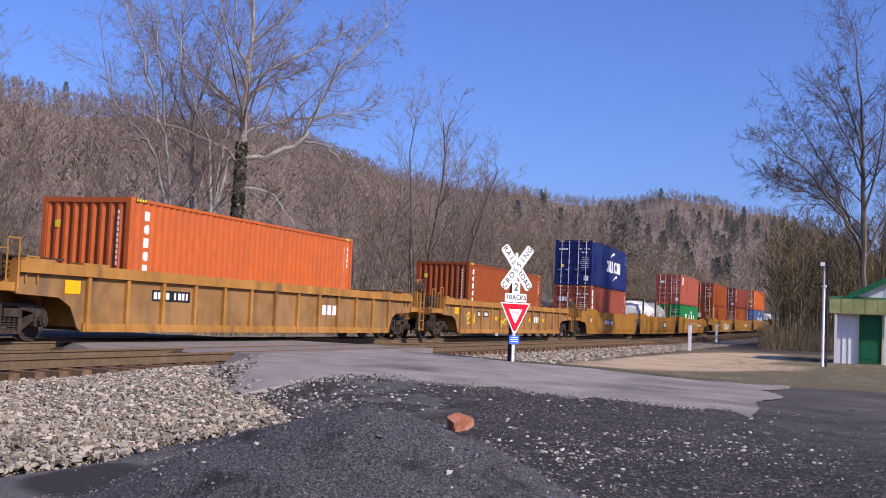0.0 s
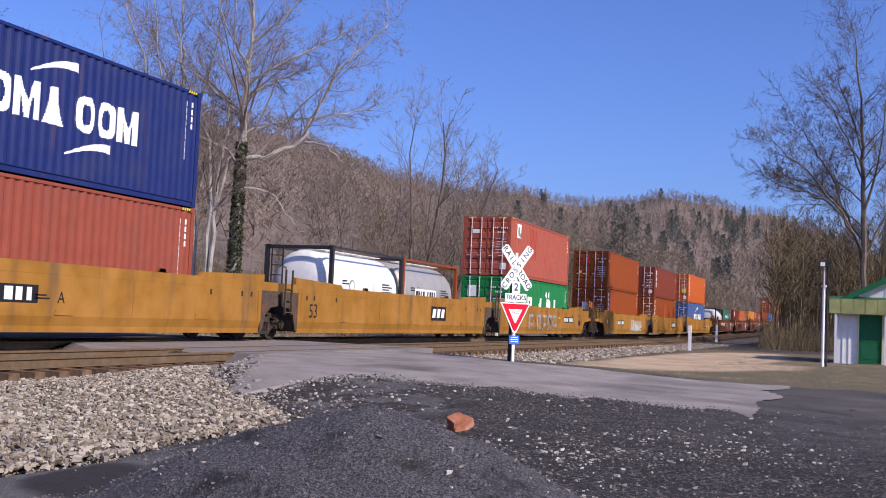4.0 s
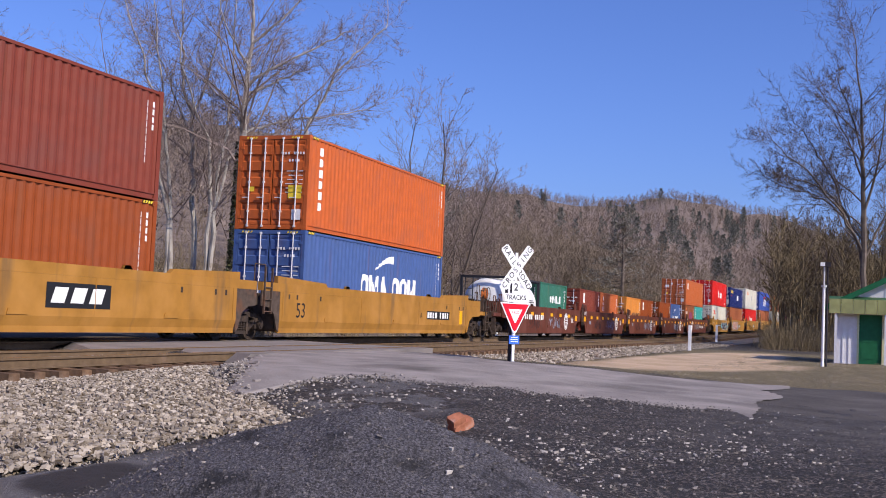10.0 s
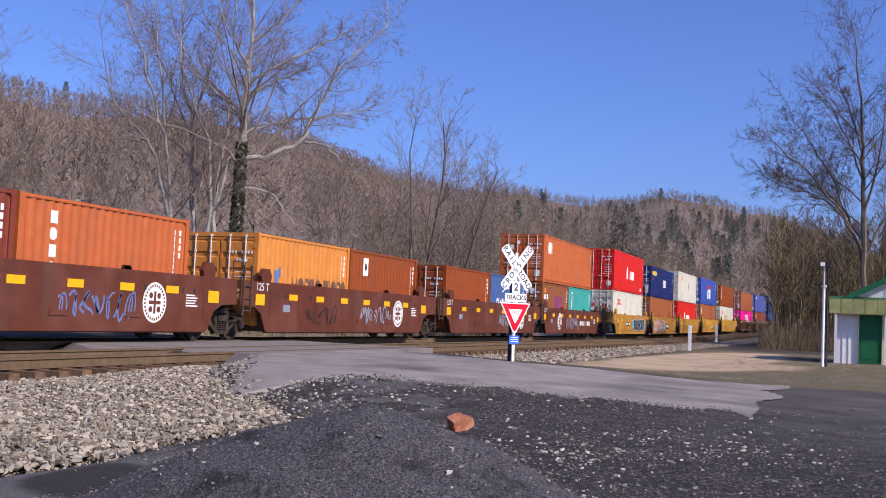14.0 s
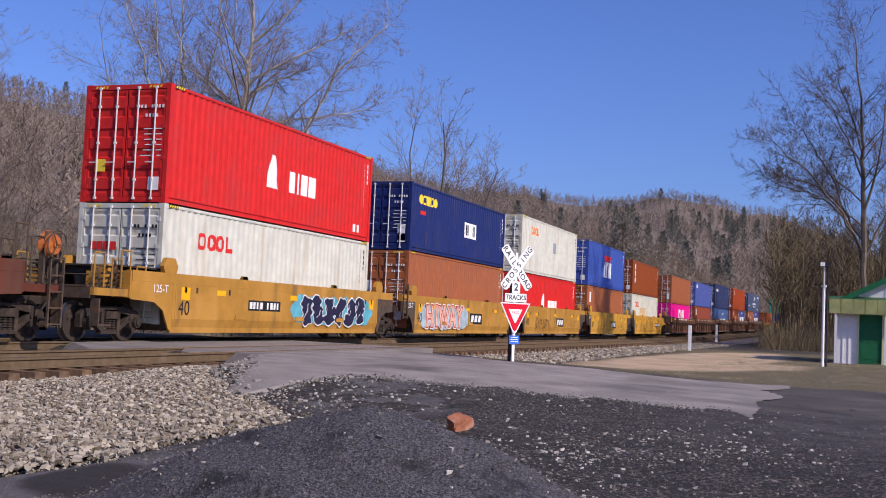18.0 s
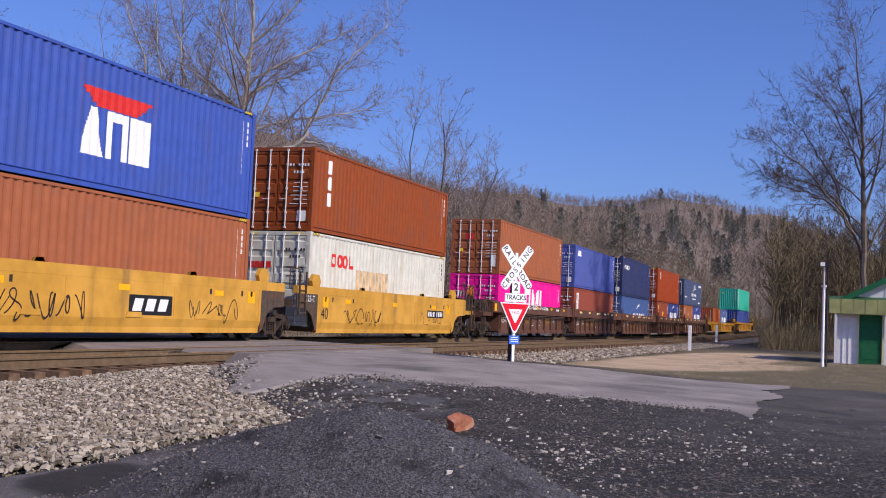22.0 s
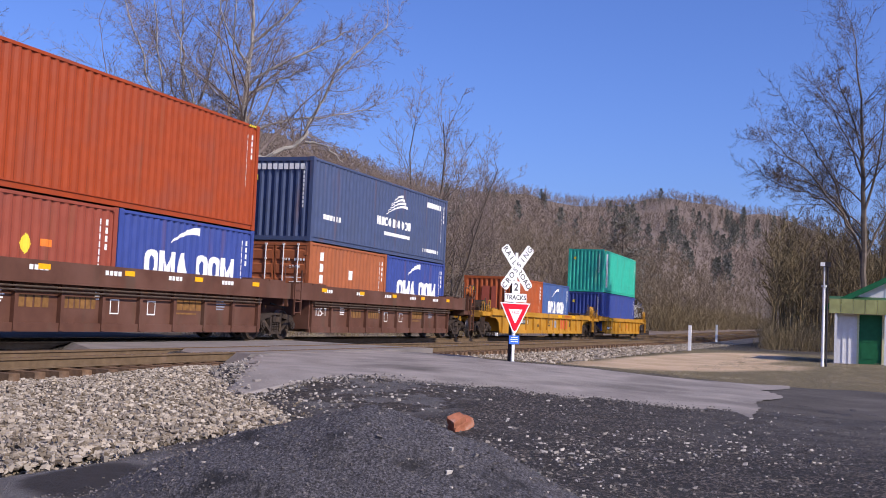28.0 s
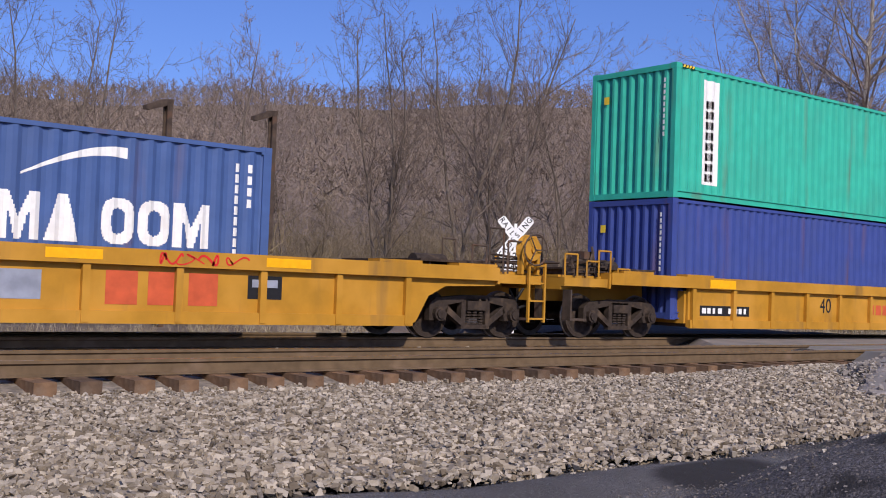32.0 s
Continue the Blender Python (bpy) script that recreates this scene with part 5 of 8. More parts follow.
        if cb is IVORY:
            side_marks(lo, L40, glyphs(1.6, 1.9, 0.38, 0.42, "ooos", 0.15), REDM, "name_stencil")
            end_name(lo, L40, glyphs(1.3, 1.75, 0.17, 0.2, "ooos", 0.15), REDM)
        if i == 0:
            side_marks(up, L40, glyphs(4.9, 1.0, 0.72, 0.95, "w", 0.2) + glyphs(6.25, 1.0, 0.42, 0.62, "bibb", 0.25), WHITE, "name_stencil")
            end_marks(up, L40, [(1.75, 2.05, 0.75, 1.05)], YELLOWM, "placard")
            side_marks(up, L40, [(10.9, 11.1, 0.25, 0.5), (11.2, 11.4, 0.25, 0.5)], WHITE, "marking")
        if i == 1:
            side_marks(up, L40, glyphs(0.9, 1.85, 0.36, 0.36, "robor", 0.12), YELLOWM, "name_stencil")
            side_marks(up, L40, [(1.0, 1.7, 1.45, 1.6)], REDM, "marking")
            side_marks(up, L40, [(6.4, 7.9, 1.0, 1.65)], WHITE, "emblem", "white board with blue blocks")
            side_marks(up, L40, [(6.5, 6.85, 1.1, 1.55), (7.42, 7.8, 1.1, 1.55)], ROYAL, "emblem_line")
            end_marks(up, L40, [(0.2, 0.5, 0.35, 0.95)], WHITE, "placard")
            end_marks(up, L40, [(1.85, 2.25, 1.7, 2.1)], GREYM, "placard")
            end_marks(lo, L40, [(1.45, 1.75, 1.35, 1.75)], WHITE, "placard")
        if i == 2:
            side_marks(up, L40, glyphs(1.9, 2.05, 0.34, 0.4, "ooos", 0.1), ORANGEM, "name_stencil")
            side_marks(up, L40, [(6.5, 7.1, 1.35, 1.95)], GREYM, "patch")
            side_marks(lo, L40, glyphs(4.3, 0.95, 0.8, 1.0, "w", 0.2) + glyphs(5.75, 0.95, 0.5, 0.68, "bibb", 0.25), WHITE, "name_stencil")
        if i == 3:
            side_marks(up, L40, [(4.9 + 0.12 * k, 7.4 - 0.12 * k, 2.12 - 0.08 * k, 2.2 - 0.08 * k) for k in range(5)], REDM, "emblem", "red wing-shaped emblem")
            side_marks(up, L40, glyphs(4.9, 0.72, 0.78, 1.05, "wgb", 0.1), WHITE, "name_stencil")
            side_marks(lo, L40, [(0.75, 1.2, 1.85, 2.5)], WHITE, "emblem")
            end_marks(up, L40, [(1.75, 2.1, 2.05, 2.2)], WHITE, "name_stencil")
        if i == 4:
            corner_name(up, L40, SD, 3, 1.1, 0.42, 0.34)
            for k in range(10):
                side_marks(lo, L40, [(3.6 + k * PITCH, 3.74 + k * PITCH, 0.9 + 0.1 * (k % 3), 1.9)], material("tan_stain", (0.55, 0.38, 0.2), 0.6, 0, 0.3, 4), "stain")
    # brown ribbed five-unit set
    tops = ((132.6, TAN, SD, MAGENTA, SD), (148.2, PERI, SD, DUSTRED, SD), (163.56, INK, HC, STEEL, SD), (179.75, VERMILION, HC, None, SD), (195.35, SLATE, SD, None, SD))
    words = (("tan-brown container on a magenta one", "magenta container with a white block emblem"), ("faded blue corrugated container on top of another", "brick-red container with a white corner name"),
             ("ink blue container with a small white name on top", "steel-blue container with a white block emblem"), ("vermilion container with a small square emblem on top", ""), ("steel-blue container with a white winged emblem on top", ""))
    for i, (u, ca, ha, cb, hb) in enumerate(tops):
        car, uc, h = new_car(u - 0.05, u + L40 + 0.3, 2.8 if i == 0 else 1.45, 2.85 if i == 4 else 1.45, "ribbed", CAR_BROWN_D, "red-brown ribbed well wagon with a plated top chord", i == 0, i == 4, 1.66, (False, False))
        reflectors(car, h, 1.48, 5, -1.525, 0.36, 0.11)
        for k in range(5):
            bar_row(car, -h + 0.6 + k * 2.4, -h + 1.2 + k * 2.4, 1.46, 1.56, -1.52, 4, WHITE)
        data_lines(car, -h + 2.25, 1.0, 4, -1.30, WHITE, 0.4)
        bar_row(car, -h + 3.0, -h + 3.95, 0.72, 0.96, -1.30, 4, OCHREM)
        bar_row(car, -h + 4.35, -h + 5.45, 0.72, 0.96, -1.30, 6, OCHREM)
        bar_row(car, h - 4.0, h - 2.9, 0.76, 1.02, -1.30, 4, OCHREM, 0.12)
        bar_row(car, h - 4.1, h - 2.8, 0.66, 0.70, -1.30, 1, OCHREM)
        for xa in (-0.35, 1.05):
            plate(car, xa, xa + 0.32, 0.62, 0.95, -1.30, WHITE, "inspection_panel")
            plate(car, xa + 0.03, xa + 0.29, 0.65, 0.92, -1.304, CAR_BROWN_D, "panel_field")
        data_lines(car, -0.9, 1.05, 3, -1.30, WHITE, 0.4)
        data_lines(car, h - 2.2, 1.0, 4, -1.30, GREYM, 0.5)
        lettering(car, "125-T", 0.34, -h + 0.86, 0.85, -1.30, WHITE)
        if i == 0:
            plate(car, -h - 1.4, -h - 1.05, 1.26, 1.6, -1.522, REFLECT, "reflector")
            scrawl(car, -2.2, 2.2, 1.44, 1.64, -1.522, WHITE, 12, 120, 0.02, label="white sprayed tags along the chord")
        up = box_on(u, WELL_FLOOR + hb + 0.012, L40, ha, ca, words[i][0], i != 4, uc, 130 + i)
        if cb:
            lo = box_on(u, WELL_FLOOR, L40, hb, cb, words[i][1], True, uc, 140 + i)
        else:
            sub = ((DUSTRED, "dusty red 20-foot container with yellow name blocks"), (COBALT, "dull blue 20-foot container with a white block emblem")) if i == 3 else ((TAN, "tan-orange 20-foot container with a white corner name"), (COBALT, "dull blue 20-foot container with a white block emblem"))
            for k, (col, lab) in enumerate(sub):
                b = box_on(u + 0.03 + k * 6.1, WELL_FLOOR, L20, SD, col, lab, k == 0, uc, 150 + i * 2 + k)
                if k == 1:
                    side_marks(b, L20, glyphs(1.1, 1.1, 0.52, 0.66, "onw oon", 0.14), WHITE, "emblem", "white block emblem")
                    side_marks(b, L20, swoosh(2.1, 1.98, 1.3, 0.36, 14, 0.2), WHITE, "arc")
                elif i == 3:
                    side_marks(b, L20, column(0.8, 2.3, 3, 0.3, 0.4, 0.14), YELLOWM, "name_stencil")
                    side_marks(b, L20, glyphs(2.95, 1.36, 0.4, 0.42, "d"), YELLOWM, "placard")
                    side_marks(b, L20, [(3.6, 3.95, 1.55, 1.7)], ORANGEM, "placard")
                    end_marks(b, L20, [(1.5, 1.75, 0.85, 1.25)], YELLOWM, "placard")
                    end_marks(b, L20, [(1.9, 2.2, 1.7, 1.85)], ORANGEM, "placard")
                else:
                    corner_name(b, L20, SD, 4, 0.75, 0.26, 0.3)
                    side_marks(b, L20, [(2.9, 3.2, 1.55, 1.85)], WHITE, "placard")
        if i == 0:
            side_marks(lo, L40, glyphs(4.7, 0.6, 1.15, 1.5, "gns", 0.16), WHITE, "emblem", "large white block emblem")
            end_name(lo, L40, [(1.35, 1.40, 1.5, 1.78), (1.53, 1.58, 1.5, 1.78), (1.41, 1.52, 1.73, 1.78), (1.65, 1.70, 1.5, 1.78), (1.82, 1.87, 1.5, 1.78), (1.94, 1.99, 1.5, 1.78), (2.0, 2.12, 1.73, 1.78), (2.0, 2.12, 1.5, 1.55)], WHITE)
            end_marks(up, L40, [(1.3, 1.7, 1.6, 1.9)], REDM, "marking")
            end_marks(up, L40, [(0.2, 0.45, 0.35, 0.9)], WHITE, "placard")
        if i == 1:
            side_marks(up, L40, glyphs(0.7, 1.95, 0.32, 0.34, "wbs", 0.15), WHITE, "name_stencil")
            side_marks(lo, L40, [(0.75, 1.3, 0.75, 2.3)], WHITE, "name_strip")
            side_marks(lo, L40, column(0.87, 2.2, 3, 0.3, 0.35, 0.16), BRICKRED, "name_stencil")
            end_marks(up, L40, [(1.3, 1.5, 1.4, 1.55)], YELLOWM, "warning_label")
        if i == 2:
            side_marks(up, L40, [(0.75, 1.3, 2.05 + 0.1 * k, 2.1 + 0.1 * k) for k in range(3)] + glyphs(1.5, 2.0, 0.36, 0.3, "bbb", 0.2), WHITE, "name_stencil")
            side_marks(lo, L40, glyphs(5.0, 0.7, 0.6, 0.72, "onw oon", 0.14), WHITE, "emblem", "white block emblem")
            side_marks(lo, L40, swoosh(6.3, 1.75, 1.3, 0.3, 14, 0.22), WHITE, "arc")
        if i == 3:
            side_marks(up, L40, [(1.25, 1.75, 2.0, 2.6)], WHITE, "emblem")
            side_marks(up, L40, [(1.35, 1.65, 2.1, 2.3), (1.4, 1.55, 2.35, 2.5)], BLACK, "emblem_line")
            end_marks(up, L40, [(1.5, 1.85, 1.5, 1.85)], YELLOWM, "placard")
            end_marks(up, L40, [(1.5, 1.8, 2.1, 2.4)], WHITE, "emblem")
        if i == 4:
            side_marks(up, L40, glyphs(5.1, 1.0, 0.26, 0.3, "nrorbirror", 0.3) + [(5.8, 8.2, 0.68, 0.80)], WHITE, "name_stencil")
            side_marks(up, L40, [r for k in range(4) for r in swoosh(5.9 + 0.15 * k, 1.42 + 0.12 * k, 2.0 - 0.3 * k, 0.42, 10, 0.1)], WHITE, "emblem", "white winged emblem")
            side_marks(up, L40, word(0.9, 0.75, 6, 0.16, 0.16, 0.4), WHITE, "name_stencil")
            side_marks(up, L40, word(10.0, 2.1, 6, 0.2, 0.2, 0.3) + word(9.6, 0.35, 8, 0.16, 0.13, 0.5), WHITE, "number_stencil")
            end_marks(up, L40, [(0.3 + 0.19 * k, 0.44 + 0.19 * k, 2.2, 2.38) for k in range(9)], WHITE, "number_stencil")
    # the last two yellow ribbed wagons
    car, uc, h = new_car(215.1, 232.1, 2.95, 3.15, "ribbed", CAR_LEMON, "bright yellow ribbed well wagon near the train's end", True, True, 1.30)
    reporting(car, -h + 3.1, 0.68, 1.75, 0.26, -1.41)
    lettering(car, "53", 0.5, 0.62, 0.78, -1.41, BLACK)
    bar_row(car, 3.1, 5.0, 0.5, 0.98, -1.408, 3, material("faded_red_name", (0.55, 0.10, 0.04), 0.5, 0, 0.15, 5), 0.25, "owner_block")
    plate(car, 1.3, 2.2, 0.55, 0.95, -1.41, GREYM, "graffiti")
    plate(car, 5.35, 5.95, 0.62, 0.98, -1.41, BLACK, "data_board")
    bar_row(car, 5.42, 5.92, 0.8, 0.92, -1.413, 2, GREYM, 0.2)
    data_lines(car, -1.9, 0.7, 3, -1.41)
    scrawl(car, -h + 2.2, -h + 3.3, 0.5, 1.0, -1.41, BLACK, 3, 160, 0.014)
    scrawl(car, 3.8, 5.2, 1.08, 1.28, -1.52, REDM, 4, 161, 0.014)
    for x in (2.2, 5.6):
        plate(car, x, x + 0.8, 1.12, 1.26, -1.52, REFLECT, "reflector")
    b = box_on(217.25, WELL_FLOOR, L20, SD, EMBER, "orange-red 20-foot container on the yellow wagon", False, uc, 170)
    end_marks(b, L20, [(0.75, 1.0, 0.4, 2.1), (1.1, 1.5, 0.4, 2.1)], PINKRED, "patch")
    b = box_on(223.33, WELL_FLOOR, L20, SD, STEEL, "blue 20-foot container with a large white block emblem", False, uc, 171)
    side_marks(b, L20, glyphs(1.35, 0.95, 0.48, 0.66, "onw oon", 0.14), WHITE, "emblem", "white block emblem")
    side_marks(b, L20, swoosh(2.2, 1.85, 1.5, 0.42, 16, 0.16), WHITE, "arc")
    car, uc, h = new_car(239.5, 252.4, 3.75, 2.6, "ribbed", CAR_LEMON, "short bright yellow ribbed well wagon, last of the train", True, True, 1.32, (False, True))
    reporting(car, -h + 0.4, 0.5, 1.75, 0.22, -1.41)
    lettering(car, "40", 0.5, -h + 5.2, 0.78, -1.41, BLACK)
    bar_row(car, 0.7, 1.7, 0.6, 0.85, -1.408, 3, MATS["faded_red_name"], 0.25, "owner_block")
    plate(car, -h + 0.6, -h + 1.5, 1.1, 1.28, -1.52, REFLECT, "reflector")
    b = box_on(239.15, WELL_FLOOR, L40, SD, COBALT, "blue corrugated container under a teal one", False, uc, 172)
    b = box_on(239.15, WELL_FLOOR + SD + 0.012, L40, HC, TEAL, "teal corrugated container with a white name strip on top", False, uc, 173)
    side_marks(b, L40, [(0.95, 1.5, 0.35, 2.65)], WHITE, "name_strip", "white strip with black bars")
    side_marks(b, L40, column(1.08, 2.2, 8, 0.28, 0.17, 0.06), BLACK, "name_stencil")


def train_shift(t):
    q = t - 16
    return 13.7949 * q - 0.0139 * q * q + 0.000826 * q ** 3


def motions():
    """The train rolls by; each wheelset turns with it."""
    times = list(range(33))
    for thing, u, z, car_u in TRAIN:
        rows = []
        for t in times:
            x, y, rise, a = track_at(car_u - train_shift(t))
            rows.append((t, pose(x, y, rise, 0, 0, math.degrees(a)) @ pose(u - car_u, 0, z)))
        walk(thing, rows)
    for e, wheels in WHEELS.items():
        rows, n = [], 32 * 30
        for i in range(n + 1):
            t = i / 30
            turn = -math.degrees((train_shift(t) - train_shift(0)) / 0.43)
            rows.append((t, pose(e * 0.89, 0, 0.448, 0, turn % 360, 0)))
        walk(wheels[0], rows)
        act = wheels[0].animation_data
        for w in wheels[1:]:
            w.rotation_mode = "QUATERNION"
            w.animation_data_create()
            w.animation_data.action = act.action
            w.animation_data.action_slot = act.action_slot


build_train()


# ---- ground, tracks, road ----
def ground_material():
    """Cinders and old asphalt near the tripod, pale sand and dry grass by the shed, leaf litter under the woods."""
    m = bpy.data.materials.new("ground_mix")
    m.use_nodes = True
    n, l = m.node_tree.nodes, m.node_tree.links
    bsdf = n["Principled BSDF"]
    bsdf.inputs["Roughness"].default_value = 0.92
    tc = n.new("ShaderNodeTexCoord")
    sep = n.new("ShaderNodeSeparateXYZ")
    l.new(tc.outputs["Object"], sep.inputs[0])

    def tex(scale, detail=6, rough=0.6):
        t = n.new("ShaderNodeTexNoise")
        t.inputs["Scale"].default_value, t.inputs["Detail"].default_value, t.inputs["Roughness"].default_value = scale, detail, rough
        l.new(tc.outputs["Object"], t.inputs["Vector"])
        return t.outputs["Fac"]

    def calc(op, a, b=None, c=None):
        q = n.new("ShaderNodeMath")
        q.operation = op
        for i, v in enumerate((a, b, c)):
            if v is None:
                continue
            if isinstance(v, (int, float)):
                q.inputs[i].default_value = v
            else:
                l.new(v, q.inputs[i])
        return q.outputs[0]

    def ramp(src, lo, hi):
        r = n.new("ShaderNodeMapRange")
        r.interpolation_type = "SMOOTHSTEP"
        r.inputs["From Min"].default_value, r.inputs["From Max"].default_value = lo, hi
        l.new(src, r.inputs[0])
        return r.outputs[0]

    def mix(fac, a, b):
        x = n.new("ShaderNodeMix")
        x.data_type = "RGBA"
        for sock, v in ((x.inputs[0], fac), (x.inputs[6], a), (x.inputs[7], b)):
            if isinstance(v, tuple):
                sock.default_value = (*v, 1)
            elif isinstance(v, (int, float)):
                sock.default_value = v
            else:
                l.new(v, sock)
        return x.outputs[2]

    wob = calc("MULTIPLY", calc("SUBTRACT", tex(0.7, 5), 0.5), 3.0)
    wob2 = calc("MULTIPLY", calc("SUBTRACT", tex(0.12, 6), 0.5), 14.0)
    X, Y = sep.outputs[0], sep.outputs[1]
    xw, yw = calc("ADD", X, wob), calc("ADD", Y, wob)

    def oval(cx, cy, rx, ry, turn, lo, hi, wobble=0.15):
        """One inside an oval patch with a ragged rim."""
        hx, hy = calc("SUBTRACT", X, cx), calc("SUBTRACT", Y, cy)
        c, s = math.cos(turn), math.sin(turn)
        u = calc("MULTIPLY", calc("ADD", calc("MULTIPLY", hx, c), calc("MULTIPLY", hy, s)), 1 / rx)
        v = calc("MULTIPLY", calc("SUBTRACT", calc("MULTIPLY", hy, c), calc("MULTIPLY", hx, s)), 1 / ry)
        r = calc("SQRT", calc("ADD", calc("MULTIPLY", u, u), calc("MULTIPLY", v, v)))
        return calc("SUBTRACT", 1.0, ramp(calc("ADD", r, calc("MULTIPLY", wob, wobble)), lo, hi))

    lot = mix(ramp(tex(1.1, 8, 0.75), 0.36, 0.64), (0.070, 0.051, 0.039), (0.245, 0.188, 0.145))
    lot = mix(ramp(tex(6.0, 6, 0.8), 0.52, 0.66), lot, (0.21, 0.168, 0.135))
    lot = mix(ramp(tex(55, 3, 0.7), 0.54, 0.70), lot, (0.27, 0.25, 0.23))
    lot = mix(ramp(tex(24, 4, 0.7), 0.60, 0.50), lot, (0.024, 0.019, 0.016))
    tarmac = mix(ramp(tex(0.9, 6), 0.3, 0.7), (0.095, 0.085, 0.082), (0.165, 0.150, 0.145))
    tarmac = mix(ramp(tex(60, 2), 0.55, 0.75), tarmac, (0.28, 0.27, 0.27))
    # old tarmac close to the ballast's toe, with a wet dark patch
    col = mix(calc("MULTIPLY", ramp(yw, 3.2, 3.9), calc("SUBTRACT", 1.0, ramp(xw, 7.6, 8.6))), lot, tarmac)
    col = mix(oval(6.5, 4.85, 1.0, 0.5, 0.5, 0.75, 1.05, 0.28), col, (0.035, 0.028, 0.026))
    # dark rotten litter between the heap and the road, with tongues of old asphalt
    rot = calc("MULTIPLY", oval(13.0, 6.0, 4.2, 1.6, 0.25, 0.8, 1.15, 0.12), ramp(tex(2.6, 7, 0.75), 0.32, 0.46))
    col = mix(calc("MULTIPLY", rot, 0.85), col, mix(ramp(tex(14, 6, 0.7), 0.4, 0.65), (0.016, 0.013, 0.012), (0.095, 0.070, 0.052)))
    scar = calc("MULTIPLY", oval(15.2, 6.4, 3.8, 1.5, 0.35, 0.75, 1.1, 0.12), ramp(tex(1.9, 7, 0.65), 0.485, 0.515))
    col = mix(calc("MULTIPLY", oval(10.5, 1.6, 4.5, 2.2, 0.1, 0.6, 1.1, 0.15), calc("MULTIPLY", ramp(tex(1.6, 7, 0.75), 0.52, 0.62), 0.8)), col, (0.030, 0.024, 0.020))
    col = mix(calc("MAXIMUM", scar, oval(16.2, 9.6, 2.8, 1.0, 1.03, 0.8, 1.1, 0.06)), col, tarmac)
    # wheel-worn drive
    drive = calc("MULTIPLY", ramp(xw, 11.5, 14), calc("SUBTRACT", 1.0, ramp(calc("ADD", yw, 0), 1.2, 3.0)))
    col = mix(calc("MULTIPLY", drive, 0.7), col, mix(ramp(tex(1.6, 7), 0.35, 0.65), (0.048, 0.041, 0.038), (0.125, 0.108, 0.098)))
    pile = oval(HEAP[0], HEAP[1], 1.75, 1.95, HEAP[2], 0.86, 1.02, 0.06)
    coal = mix(ramp(tex(70, 4, 0.75), 0.40, 0.66), (0.042, 0.037, 0.040), (0.225, 0.206, 0.215))
    coal = mix(ramp(tex(2.2, 7, 0.7), 0.50, 0.66), coal, (0.024, 0.021, 0.022))
    coal = mix(ramp(tex(5.0, 6, 0.7), 0.60, 0.72), coal, (0.19, 0.172, 0.17))
    col = mix(pile, col, coal)
    dry = mix(ramp(tex(9, 6, 0.75), 0.35, 0.7), (0.10, 0.078, 0.034), (0.29, 0.225, 0.115))
    sand = mix(ramp(tex(0.5, 6), 0.3, 0.7), (0.52, 0.36, 0.21), (0.70, 0.51, 0.33))
    side = ramp(xw, 25.0, 26.4)
    col = mix(side, col, dry)
    patch = calc("MAXIMUM", oval(47, 5.0, 17, 2.7, -0.05, 0.78, 1.08, 0.10), calc("MULTIPLY", oval(37, 4.6, 7, 3.0, -0.35, 0.7, 1.1, 0.12), side))
    col = mix(patch, col, sand)
    litter = mix(ramp(tex(0.35, 8, 0.7), 0.3, 0.7), (0.115, 0.082, 0.062), (0.24, 0.18, 0.14))
    col = mix(ramp(calc("ADD", yw, 0), 20.5, 23), col, litter)
    col = mix(calc("MULTIPLY", ramp(calc("ADD", X, calc("MULTIPLY", Y, -0.5)), 95, 130), calc("SUBTRACT", 1.0, ramp(yw, 21, 23))), col, litter)
    # dark ground by the thicket's foot: muddy soil with the thicket's shadow painted in
    mud_shade = calc("MULTIPLY", ramp(calc("ADD", X, calc("MULTIPLY", wob2, 0.6)), 62, 72), calc("SUBTRACT", 1.0, ramp(calc("ADD", yw, calc("MULTIPLY", X, -0.045)), 5.5, 7.5)))
    col = mix(calc("MULTIPLY", mud_shade, 0.9), col, mix(ramp(tex(0.9, 6, 0.7), 0.4, 0.65), (0.034, 0.027, 0.022), (0.085, 0.064, 0.048)))
    l.new(col, bsdf.inputs["Base Color"])
    b = n.new("ShaderNodeBump")
    b.inputs["Strength"].default_value, b.inputs["Distance"].default_value = 1.0, 0.06
    l.new(calc("ADD", tex(22, 6, 0.7), calc("MULTIPLY", tex(90, 3), 0.4)), b.inputs["Height"])
    l.new(b.outputs[0], bsdf.inputs["Normal"])
    return m


def sheet(name, verts, faces, mat, smooth_shade=True):
    me = bpy.data.meshes.new(name)
    me.from_pydata(verts, [], faces)
    me.materials.append(mat)
    if smooth_shade:
        me.polygons.foreach_set("use_smooth", [True] * len(me.polygons))
    return new(name, me)


def steps(a, b, s, grow):
    out = []
    while a < b:
        out.append(a)
        a += s
        s *= grow
    return out + [b]


def grid(xs, ys, z):
    w = len(xs)
    verts = [(x, y, z(x, y)) for y in ys for x in xs]
    return verts, [(j * w + i, j * w + i + 1, (j + 1) * w + i + 1, (j + 1) * w + i) for j in range(len(ys) - 1) for i in range(w - 1)]


